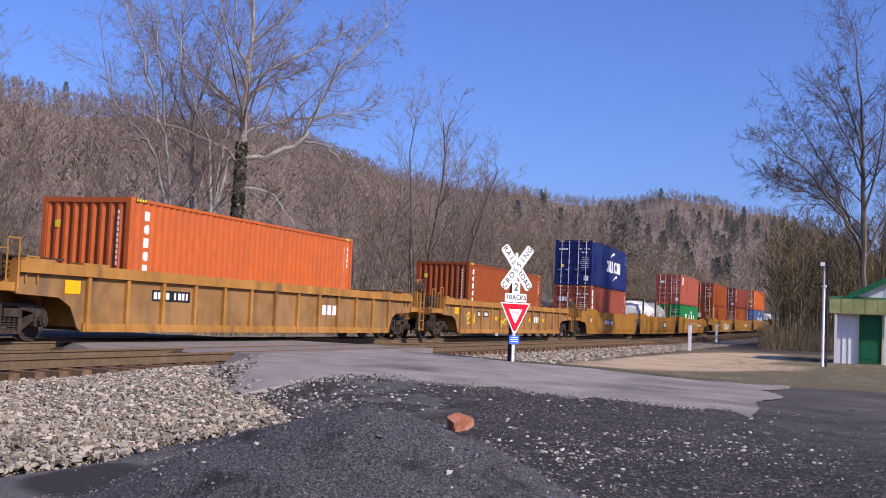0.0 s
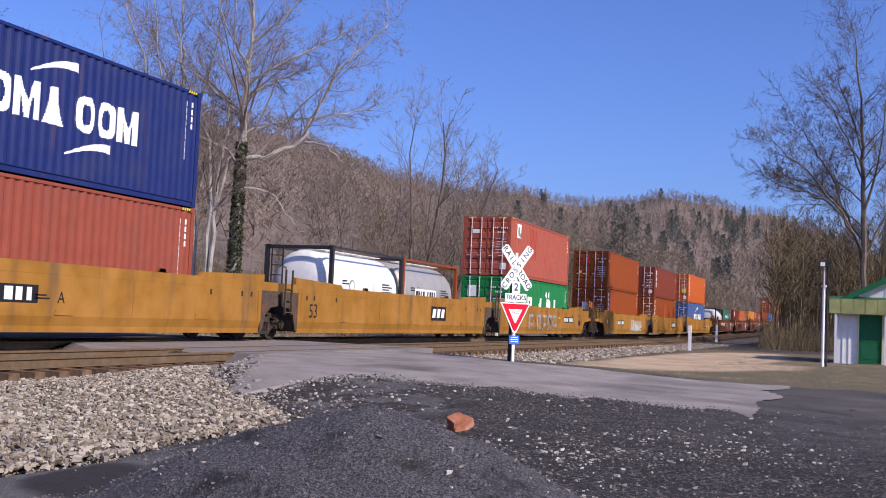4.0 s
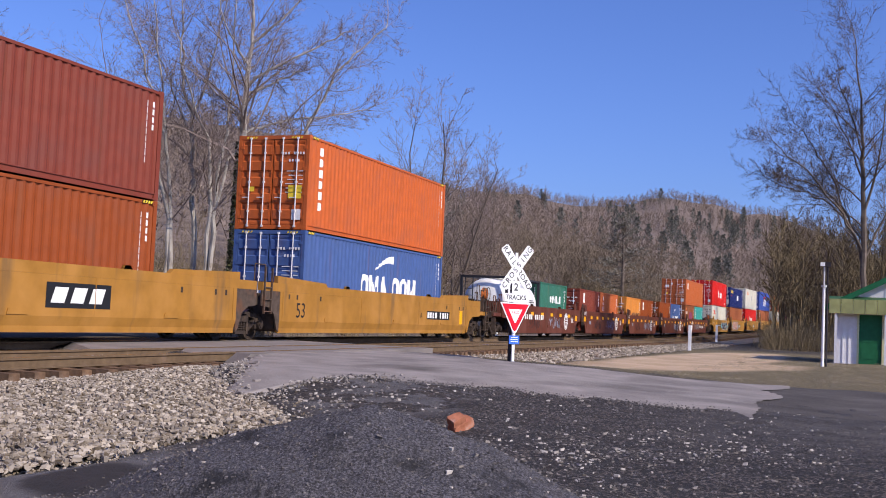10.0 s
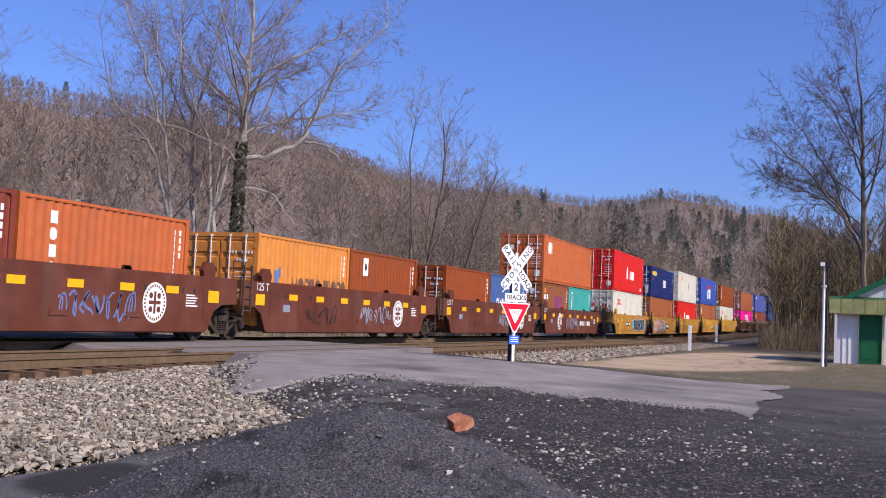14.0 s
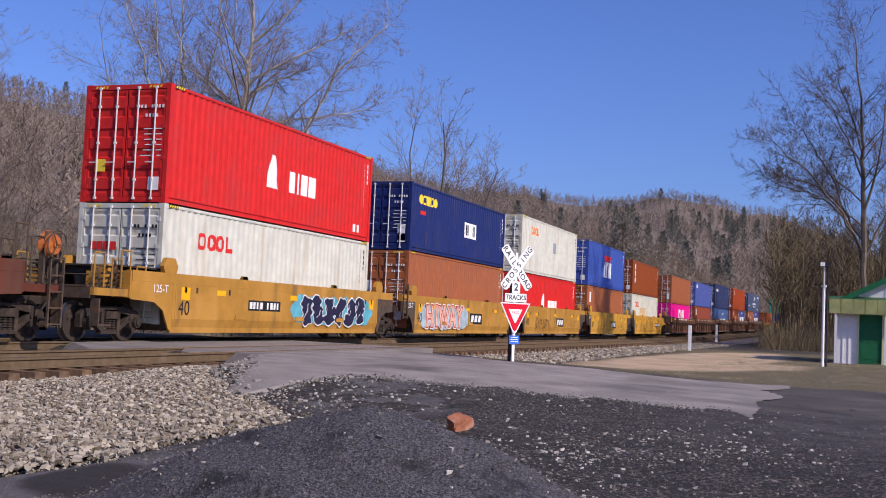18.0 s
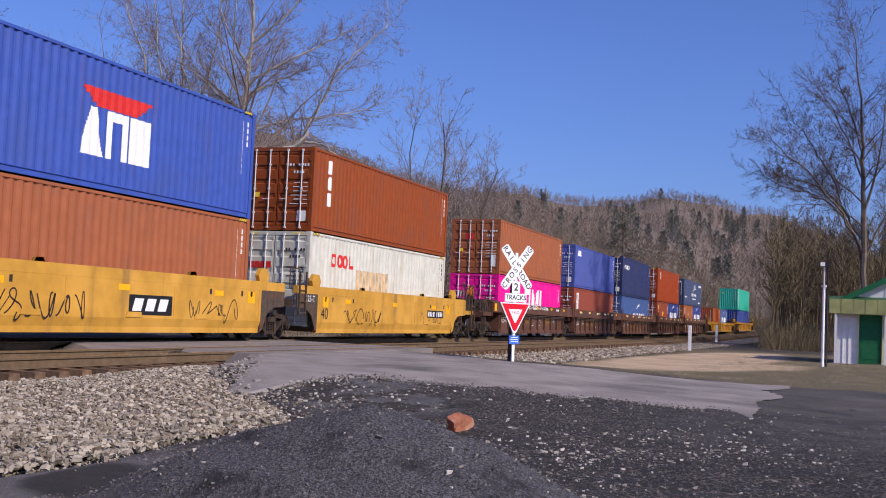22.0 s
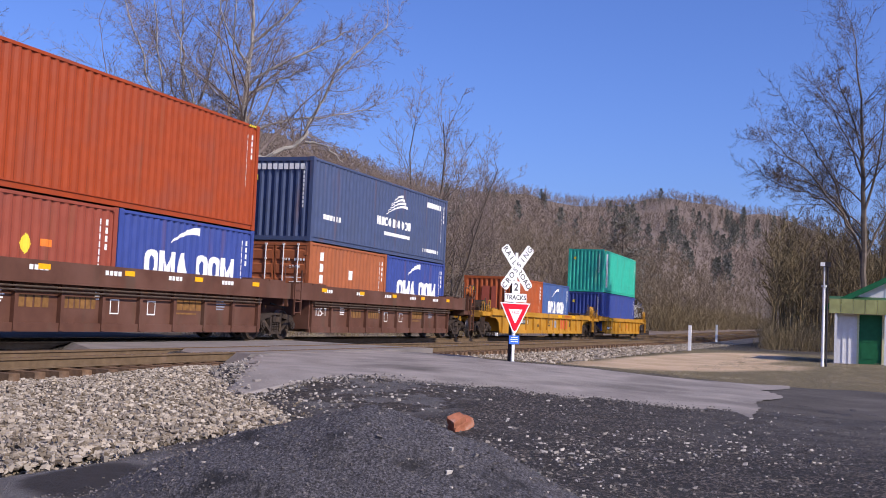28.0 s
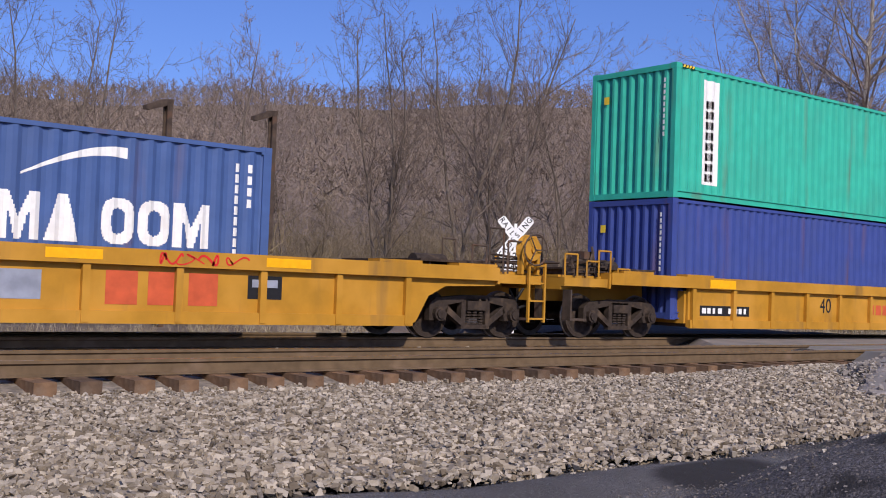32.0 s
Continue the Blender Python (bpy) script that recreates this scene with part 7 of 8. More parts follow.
def crossbuck(x, y, turn, z_mid, yield_sign, label):
    """Crossed boards on a post; local frame: faces -y before it is turned."""
    g = max(ground_z(x, y), -0.34) if y < 10 else -0.2
    top = tagged(new("crossing_sign"), label, "railroad sign", "crossbuck signs at the crossing")
    top.matrix_world = pose(x, y, g, 0, 0, turn)
    h = z_mid - g
    bm = bmesh.new()
    box(bm, -0.035, 0.035, 0.02, 0.06, -0.3, h + 0.35)
    part("post", bm, SIGN_WHITE, top)
    bm = bmesh.new()
    box(bm, -0.06, 0.012, 0.09, 0.16, -0.3, h - 0.3)
    part("rear_post", bm, DARKPOST, top)
    for k, (ang, word_of) in enumerate(((-52, "RAIL ROAD"), (52, "CROSSING"))):
        bm = bmesh.new()
        box(bm, -0.61, 0.61, 0.0, 0.012, -0.115, 0.115)
        bmesh.ops.bevel(bm, geom=[e for e in bm.edges if abs(e.verts[0].co.y - e.verts[1].co.y) > 0.005], offset=0.03, segments=3, affect='EDGES')
        blade = part("blade", bm, SIGN_WHITE, top)
        blade.matrix_basis = pose(0, -0.004 - 0.014 * k, h) @ pose(0, 0, 0, 0, -ang, 0)
        for q, letter in enumerate(word_of):
            if letter != " ":
                label_on(blade, letter, 0.185, pose((q - (len(word_of) - 1) / 2) * 1.08 / (len(word_of) - 1), -0.003, 0, 90, 0, 0), BLACK, 0.002)
    bm = bmesh.new()
    box(bm, -0.11, 0.11, 0.0, 0.012, h - 0.60, h - 0.32)
    p = part("count_plate", bm, SIGN_WHITE, top)
    label_on(p, "2", 0.24, pose(0, -0.003, h - 0.46, 90, 0, 0), BLACK, 0.004)
    bm = bmesh.new()
    box(bm, -0.30, 0.30, -0.002, 0.010, h - 0.80, h - 0.605)
    p = part("tracks_plate", bm, SIGN_WHITE, top)
    label_on(p, "TRACKS", 0.155, pose(0, -0.005, h - 0.70, 90, 0, 0), BLACK, 0.002)
    if yield_sign:
        def tri(bm, s, y0, y1, zc):
            prism(bm, [(-s, zc), (s, zc), (s * 0.12, zc - s * 1.62), (0, zc - s * 1.70), (-s * 0.12, zc - s * 1.62)][::-1], "y", y0, y1)
        zt = h - 0.82
        bm = bmesh.new()
        tri(bm, 0.42, -0.004, 0.010, zt)
        p = part("yield_plate", bm, SIGN_WHITE, top, "white edge of the triangular plate")
        bm = bmesh.new()
        tri(bm, 0.375, -0.009, -0.0055, zt - 0.025)
        part("red_field", bm, SIGN_RED, p)
        bm = bmesh.new()
        tri(bm, 0.19, -0.013, -0.0095, zt - 0.15)
        part("white_field", bm, SIGN_WHITE, p)
        label_on(p, "YIELD", 0.085, pose(0, -0.0145, zt - 0.225, 90, 0, 0), REDM)
        bm = bmesh.new()
        box(bm, -0.14, 0.14, -0.004, 0.01, h - 1.78, h - 1.58)
        p = part("blue_plate", bm, SIGN_BLUE, top, "small blue notice plate with pale bars")
        bm = bmesh.new()
        for i in range(3):
            box(bm, -0.1, 0.1, -0.007, -0.0045, h - 1.63 - i * 0.05, h - 1.615 - i * 0.05)
        part("notice_bars", bm, SIGN_WHITE, p)


crossbuck(25.0, 7.2, -40, 2.10, True, "white crossed railroad boards over a red yield triangle")
crossbuck(18.6, 20.2, -42, 2.20, False, "white crossed railroad boards beyond the tracks")


# ---- shed, poles, trackside things ----
SIDING = material("white_siding", (0.70, 0.69, 0.70), 0.6, 0, 0.06, 6, (0.4, 0.36, 0.32), 0.2, 1.5)
GREEN_PAINT = material("green_paint", (0.016, 0.13, 0.055), 0.5, 0, 0.12, 5)
GREEN_ROOF = material("green_roof_metal", (0.035, 0.11, 0.045), 0.5, 0.1, 0.15, 3, (0.10, 0.13, 0.06), 0.4, 1)
VALANCE = material("weathered_valance", (0.30, 0.31, 0.13), 0.6, 0, 0.2, 2, (0.16, 0.17, 0.09), 0.4, 1.2)
CREAM = material("cream_trim", (0.62, 0.60, 0.36), 0.6, 0, 0.1, 4)


def shed():
    x0, x1, y0, y1, g = 50.0, 55.5, -6.2, 0.3, -0.36
    yc = (y0 + y1) / 2
    house = tagged(new("shed"), "small white board shed with green door and roof", "shed")
    house.location = (x0, yc, g)
    hw, L = (y1 - y0) / 2, x1 - x0
    bm = bmesh.new()
    box(bm, 0, 0.1, 2.35, hw, 0, 2.5)
    box(bm, 0, 0.1, -hw, 1.45, 0, 2.5)
    box(bm, 0, 0.1, 1.45, 2.35, 2.1, 2.5)
    box(bm, L - 0.1, L, -hw, hw, 0, 2.5)
    box(bm, 0.1, L - 0.1, hw - 0.1, hw, 0, 2.5)
    box(bm, 0.1, L - 0.1, -hw, -hw + 0.1, 0, 2.5)
    prism(bm, [(-hw, 2.5), (hw, 2.5), (0, 2.5 + hw * 0.52)], "x", 0, 0.1)
    prism(bm, [(-hw, 2.5), (hw, 2.5), (0, 2.5 + hw * 0.52)], "x", L - 0.1, L)
    part("wall", bm, SIDING, house)
    y = -hw + 0.12
    k = 0
    while y < hw - 0.05:
        if not 1.36 < y < 2.44:
            bm = bmesh.new()
            box(bm, -0.028, -0.001, y - 0.02, y + 0.02, 0.02, 2.4)
            part("batten", bm, SIDING, house)
            bm = bmesh.new()
            box(bm, -0.022, -0.001, y - 0.018, y + 0.018, 2.52, 2.48 + (hw - abs(y)) * 0.50)
            part("batten", bm, SIDING, house)
        y += 0.235
    bm = bmesh.new()
    box(bm, 0.03, 0.08, 1.46, 2.34, 0.02, 2.1)
    for z in (0.25, 0.95, 1.6):
        box(bm, 0.018, 0.0295, 1.56, 2.24, z, z + 0.4)
    part("door", bm, GREEN_PAINT, house)
    bm = bmesh.new()
    box(bm, -0.03, 0.0, 1.36, 1.45, 0, 2.18)
    box(bm, -0.03, 0.0, 2.35, 2.43, 0, 2.18)
    part("door_frame", bm, CREAM, house)
    for s in (-1, 1):
        bm = bmesh.new()
        prism(bm, [(0, 2.5 + hw * 0.52 + 0.06), (0, 2.5 + hw * 0.52 + 0.16), (s * (hw + 0.45), 2.5 - 0.235 + 0.16), (s * (hw + 0.45), 2.5 - 0.235 + 0.06)][::s], "x", -0.32, L + 0.4)
        part("roof", bm, GREEN_ROOF, house)
        bm = bmesh.new()
        prism(bm, [(0, 2.5 + hw * 0.52 - 0.06), (0, 2.5 + hw * 0.52 + 0.19), (s * (hw + 0.47), 2.5 - 0.235 + 0.19), (s * (hw + 0.47), 2.5 - 0.235 - 0.06)][::s], "x", -0.36, -0.322)
        part("bargeboard", bm, GREEN_PAINT, house)
    bm = bmesh.new()
    prism(bm, [(-0.46, 2.66), (-0.46, 2.72), (-0.03, 2.84), (-0.03, 2.78)], "y", -hw - 0.3, hw + 0.3)
    part("porch_roof", bm, GREEN_ROOF, house)
    # porch valance of overlapping sheets and its posts
    n = 15
    for i in range(n):
        a = -hw - 0.3 + (2 * hw + 0.6) * i / n
        b = -hw - 0.3 + (2 * hw + 0.6) * (i + 1) / n
        bm = bmesh.new()
        box(bm, -0.49 - 0.012 * (i % 2), -0.46 - 0.012 * (i % 2), a + 0.006, b - 0.006, 2.12, 2.72)
        part("valance_sheet", bm, VALANCE, house)
    for yy in (-hw, 1.32, hw + 0.02):
        bm = bmesh.new()
        box(bm, -0.45, -0.35, yy - 0.05, yy + 0.05, 0, 2.3)
        part("porch_post", bm, SIDING if yy > 0 else CREAM, house)
    bm = bmesh.new()
    box(bm, -0.65, 0, -hw - 0.2, hw + 0.2, -0.12, 0.03)
    part("porch_slab", bm, ASPHALT, house)


shed()


def lamp_pole():
    x, y = 43.5, 0.72
    g = ground_z(x, y)
    top = tagged(new("lamp_pole"), "thin white pole with a small lamp head", "pole")
    top.location = (x, y, g)
    bm = bmesh.new()
    rod(bm, (0, 0, -0.2), (0, 0, 2.95), 0.06, 0.05, 10)
    part("pole", bm, SIGN_WHITE, top)
    bm = bmesh.new()
    rod(bm, (0, 0, 2.95), (0, 0, 3.75), 0.03, 0.03, 8)
    rod(bm, (0, 0, 2.92), (0, 0, 3.0), 0.11, 0.11, 10)
    part("mast", bm, GALV, top)
    bm = bmesh.new()
    box(bm, -0.10, 0.10, -0.22, 0.04, 3.68, 3.86)
    part("lamp_head", bm, DARKPOST, top)
    bm = bmesh.new()
    box(bm, -0.13, -0.101, -0.02, 0.14, 3.70, 3.84)
    part("lamp_glass", bm, SIGN_WHITE, top)
    bm = bmesh.new()
    rod(bm, (0.02, -0.13, -0.1), (0.0, -0.12, 3.7), 0.035, 0.03, 6)
    part("cable_pipe", bm, DARKPOST, top)


lamp_pole()


def white_post(x, y, h, z):
    bm = bmesh.new()
    box(bm, -0.075, 0.075, -0.075, 0.075, -0.3, h)
    bmesh.ops.bevel(bm, geom=bm.edges[:], offset=0.012, segments=1)
    ob = tagged(new("marker_post", mesh_of("marker_post", bm, SIGN_WHITE)), "short square white marker post beside the track", "post", "white trackside posts")
    ob.matrix_world = pose(x, y, z, 0, 0, random.Random(int(x)).uniform(-3, 3))


white_post(59.6, 7.60, 1.03, -0.02)
white_post(88.5, 9.25, 1.03, 0.16)
white_post(71.7, 21.9, 1.25, -0.05)
white_post(85.2, 22.2, 1.3, 0.1)


def refuse_bin(x, y, turn):
    top = tagged(new("refuse_bin"), "dark open steel refuse bin standing beyond the tracks", "refuse bin")
    top.matrix_world = pose(x, y, max(ground_z(x, y), 0.0), 0, 0, turn)
    bm = bmesh.new()
    out = [(-1.25, 0.2), (1.25, 0.2), (1.45, 1.45), (-1.45, 1.45)]
    prism(bm, out, "y", -0.9, -0.84)
    prism(bm, out, "y", 0.84, 0.9)
    for e in (-1, 1):
        prism(bm, [(e * 1.25, 0.2), (e * 1.45, 1.45), (e * 1.39, 1.45), (e * 1.19, 0.2)][::e], "y", -0.839, 0.839)
    box(bm, -1.18, 1.18, -0.839, 0.839, 0.2, 0.26)
    part("body", bm, FRAME_BLACK, top)
    for e in (-1, 1):
        bm = bmesh.new()
        box(bm, e * 0.9 - 0.12, e * 0.9 + 0.12, -0.88, 0.88, 0, 0.199)
        part("skid", bm, GRIMY, top)
    bm = bmesh.new()
    box(bm, -1.5, 1.5, -0.96, -0.90, 1.36, 1.46)
    part("rim", bm, FRAME_BLACK, top)


refuse_bin(147.6, 26.6, -70)


def tie_stack(x, y, turn, half):
    top = tagged(new("sleeper_stack"), "low stack of old dark timbers beyond the tracks", "timber stack", "timber stacks")
    top.matrix_world = pose(x, y, max(ground_z(x, y), -0.2), 0, 0, turn)
    for k in range(9):
        dy, dz = (k % 3 - 1) * 0.27, (k // 3) * 0.19
        bm = bmesh.new()
        box(bm, -half + 0.12 * (k % 2), half - 0.15 * (k % 3), dy - 0.125, dy + 0.125, dz, dz + 0.182)
        part("sleeper", bm, TIE_OLD, top)


TIE_OLD = material("weathered_timber", (0.075, 0.055, 0.042), 0.9, 0, 0.3, 6, (0.14, 0.11, 0.085), 0.4, 2, 0.3, 30)
tie_stack(98.0, 21.8, -82, 1.75)
tie_stack(118.5, 21.2, -80, 1.8)


def bracket_post(x, y, h):
    top = tagged(new("bracket_post"), "rusty steel post with a cantilevered top beam", "steel post", "rusty bracket posts")
    g = ground_z(x, y)
    top.matrix_world = pose(x, y, g, 0, 0, 14)
    bm = bmesh.new()
    for a, b in ((-0.09, -0.06), (0.06, 0.09)):
        box(bm, -0.075, 0.075, a, b, -0.3, h - g)
    box(bm, -0.012, 0.012, -0.06, 0.06, -0.3, h - g)
    part("post", bm, GRIMY, top)
    bm = bmesh.new()
    prism(bm, [(-0.72, h - g - 0.12), (-0.72, h - g - 0.22), (-0.58, h - g - 0.22), (0.12, h - g + 0.02), (0.12, h - g + 0.14), (-0.2, h - g + 0.10)], "y", -0.07, 0.07)
    part("beam", bm, GRIMY, top)


bracket_post(12.0, 26.0, 5.25)
bracket_post(15.0, 26.0, 5.35)


# ---- trees ----
BARK = material("grey_brown_bark", (0.145, 0.115, 0.092), 0.9, 0, 0.25, 3, (0.32, 0.28, 0.24), 0.4, 2, 0.4, 25)
BARK_PALE = material("pale_mottled_bark", (0.40, 0.365, 0.32), 0.85, 0, 0.2, 1.5, (0.17, 0.135, 0.11), 0.6, 1.1, 0.3, 25)
TWIG = material("bare_twigs", (0.130, 0.096, 0.078), 0.9, 0, 0.2, 0.6, island=0.25, pale=(0.4, 0.32, 0.26))
TWIG_PALE = material("pale_bare_twigs", (0.235, 0.178, 0.155), 0.9, 0, 0.2, 0.6, island=0.25, pale=(0.55, 0.46, 0.42))
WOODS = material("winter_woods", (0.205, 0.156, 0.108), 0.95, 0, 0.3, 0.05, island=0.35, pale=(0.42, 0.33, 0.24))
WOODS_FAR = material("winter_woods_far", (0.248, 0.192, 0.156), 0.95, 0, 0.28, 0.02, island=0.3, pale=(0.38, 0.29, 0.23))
BRUSH = material("dry_brush", (0.180, 0.136, 0.078), 0.95, 0, 0.3, 0.4, island=0.35, pale=(0.42, 0.33, 0.2))
IVY = material("ivy_leaf", (0.048, 0.052, 0.022), 0.8, 0, 0.3, 2, island=0.4, pale=(0.11, 0.12, 0.05))
OLIVE = material("olive_pine_needles", (0.115, 0.10, 0.055), 0.85, 0, 0.3, 0.5, island=0.4)
NEEDLE = material("pine_needles", (0.055, 0.06, 0.034), 0.8, 0, 0.3, 0.5, island=0.4)


class Wood:
    """Collects limbs as tapered tubes and twigs as slivers."""

    def __init__(self):
        self.v, self.f = [], []

    def tube(self, p, q, r0, r1, k):
        d = (q - p)
        a = d.orthogonal().normalized()
        b = d.cross(a).normalized()
        n = len(self.v)
        for c, r in ((p, r0), (q, r1)):
            for i in range(k):
                t = 6.28319 * i / k
                self.v.append(tuple(c + a * (r * math.cos(t)) + b * (r * math.sin(t))))
        for i in range(k):
            self.f.append((n + i, n + (i + 1) % k, n + k + (i + 1) % k, n + k + i))

    def sliver(self, p, q, w, rng):
        d = q - p
        a = d.cross(Vector((rng.uniform(-1, 1), rng.uniform(-1, 1), rng.uniform(-1, 1)))).normalized() * w
        n = len(self.v)
        self.v += [tuple(p + a), tuple(p - a), tuple(q)]
        self.f.append((n, n + 1, n + 2))

    def leaf(self, c, s, rng):
        n = len(self.v)
        a = Vector((rng.uniform(-1, 1), rng.uniform(-1, 1), rng.uniform(-1, 1))).normalized() * s
        b = a.orthogonal().normalized() * s * rng.uniform(0.5, 0.9)
        self.v += [tuple(c + a), tuple(c + b), tuple(c - a), tuple(c - b)]
        self.f.append((n, n + 1, n + 2, n + 3))

    def mesh(self, name, mat):
        me = bpy.data.meshes.new(name)
        me.from_pydata(self.v, [], self.f)
        me.materials.append(mat)
        return me


def jitter(d, amount, rng):
    return (d + Vector((rng.gauss(0, 1), rng.gauss(0, 1), rng.gauss(0, 1))) * amount).normalized()


def spread_dir(d, angle, rng):
    a = d.orthogonal().normalized()
    b = d.cross(a)
    t = rng.uniform(0, 6.283)
    return (d * math.cos(angle) + (a * math.cos(t) + b * math.sin(t)) * math.sin(angle)).normalized()


def grow(trunk, crown, p, d, length, r, level, rng, rich, twig_w, lift=0.12):
    """A limb and all that it carries. Levels 0 and 1 are wood tubes, 2 thin tubes, 3 and 4 slivers."""
    segs = (7, 6, 5, 3, 2)[level]
    step = length / segs
    kids = (rich[0], rich[1], rich[2], rich[3], 0)[level]
    sway = (0.09, 0.16, 0.17, 0.15, 0.14)[level]
    for i in range(segs):
        f0, f1 = i / segs, (i + 1) / segs
        d = jitter(d, sway, rng)
        d = (d + Vector((0, 0, lift if level else 0.05))).normalized()
        q = p + d * step
        ra, rb = r * (1 - 0.8 * f0), r * (1 - 0.8 * f1)
        if level <= 1:
            trunk.tube(p, q, ra, rb, 7 if level == 0 else 5)
        elif level == 2:
            crown.tube(p, q, max(ra, twig_w), max(rb, twig_w * 0.7), 3)
        else:
            crown.sliver(p, q, twig_w * (1 - 0.4 * f0), rng)
        if kids and (level > 0 or f1 > 0.25):
            share = kids / segs if level else kids / (segs * 0.75)
            n = int(share) + (rng.random() < share % 1)
            for _ in range(n):
                at = p + d * step * rng.random()
                ang = rng.uniform(0.5, 1.25) if level else rng.uniform(0.35, 1.0)
                scale = (1 - 0.55 * f1) * rng.uniform(0.6, 1.05)
                grow(trunk, crown, at, spread_dir(d, ang, rng), length * (0.60, 0.6, 0.66, 0.72)[level] * scale, max(ra * 0.40, 0.006), level + 1, rng, rich, twig_w, lift)
        p = q


def bough(trunk, crown, pts, r0, r1, rng, rich, twig_w, kids=9, side=Vector((0.45, -0.89, 0))):
    """A limb led through a few points (sideways, up), which carries branches along its length."""
    r0, r1 = r0 * 0.82, r1 * 0.8
    path = [side * p[0] + Vector((0, 0, p[1])) + side.cross(Vector((0, 0, 1))) * (p[2] if len(p) > 2 else 0) for p in pts]
    fine = []
    for i in range(len(path) - 1):
        p0, p1, p2, p3 = path[max(i - 1, 0)], path[i], path[i + 1], path[min(i + 2, len(path) - 1)]
        for k in range(4):
            t = k / 4
            fine.append(0.5 * (2 * p1 + (p2 - p0) * t + (2 * p0 - 5 * p1 + 4 * p2 - p3) * t * t + (3 * p1 - p0 - 3 * p2 + p3) * t ** 3))
    fine.append(path[-1])
    fine = [fine[0]] + [q + Vector((rng.gauss(0, 1), rng.gauss(0, 1), rng.gauss(0, 1))) * 0.05 for q in fine[1:]]
    n = len(fine) - 1
    total = sum((fine[i + 1] - fine[i]).length for i in range(n))
    for i in range(n):
        f = i / n
        ra, rb = r0 + (r1 - r0) * f, r0 + (r1 - r0) * (i + 1) / n
        trunk.tube(fine[i], fine[i + 1], ra, rb, 7)
        d = (fine[i + 1] - fine[i]).normalized()
        if f > 0.22:
            share = 1.25 * kids / (n * 0.78)
            for _ in range(int(share) + (rng.random() < share % 1)):
                grow(trunk, crown, fine[i].lerp(fine[i + 1], rng.random()), spread_dir(d, rng.uniform(0.5, 1.1), rng), total * rng.uniform(0.18, 0.40) * (1.1 - 0.5 * f), max(0.012, ra * 0.38), 2, rng, rich, twig_w, 0.06)
    grow(trunk, crown, fine[-1], (fine[-1] - fine[-2]).normalized(), total * 0.3, r1, 2, rng, rich, twig_w, 0.05)


def tree(label, x, y, h, seed, stems=1, bark=BARK, twigs=TWIG, rich=(12, 8, 7, 3), girth=0.016, twig_w=0.012, lean=0.05, ivy=0, name="bare_tree", boughs=(), side=(0.52, -0.855)):
    rng = random.Random(seed)
    g = ground_z(x, y) - 0.1
    top = tagged(new(name), label, "tree", "bare trees")
    top.location = (x, y, g)
    tr, cr = Wood(), Wood()
    for k in range(stems):
        d = Vector((rng.gauss(0, lean), rng.gauss(0, lean), 1)).normalized()
        off = Vector((rng.uniform(-0.4, 0.4), rng.uniform(-0.4, 0.4), 0)) * (k > 0)
        hh = h * rng.uniform(0.86, 1.0)
        grow(tr, cr, off, d, hh, hh * girth / (1 + 0.15 * k), 0, rng, rich, twig_w)
    for pts, r0, r1, kids in boughs:
        bough(tr, cr, pts, r0, r1, rng, rich, twig_w, kids, Vector((*side, 0)))
    part("trunk", tr.mesh("trunk", bark), None, top)
    part("crown", cr.mesh("crown", twigs), None, top)
    if ivy:
        iv = Wood()
        for _ in range(4200):
            z = rng.uniform(0.2, ivy)
            a = rng.uniform(0, 6.283)
            rr = 0.22 + rng.uniform(0, 0.16) * (1.2 - z / ivy)
            iv.leaf(Vector((rr * math.cos(a) + 0.006 * z, rr * math.sin(a) - 0.009 * z, z)), rng.uniform(0.05, 0.1), rng)
        part("ivy", iv.mesh("ivy", IVY), None, top, "dark green ivy climbing the trunk")
    return top


def polar(az, d):
    return d * math.sin(radians(az)), d * math.cos(radians(az))


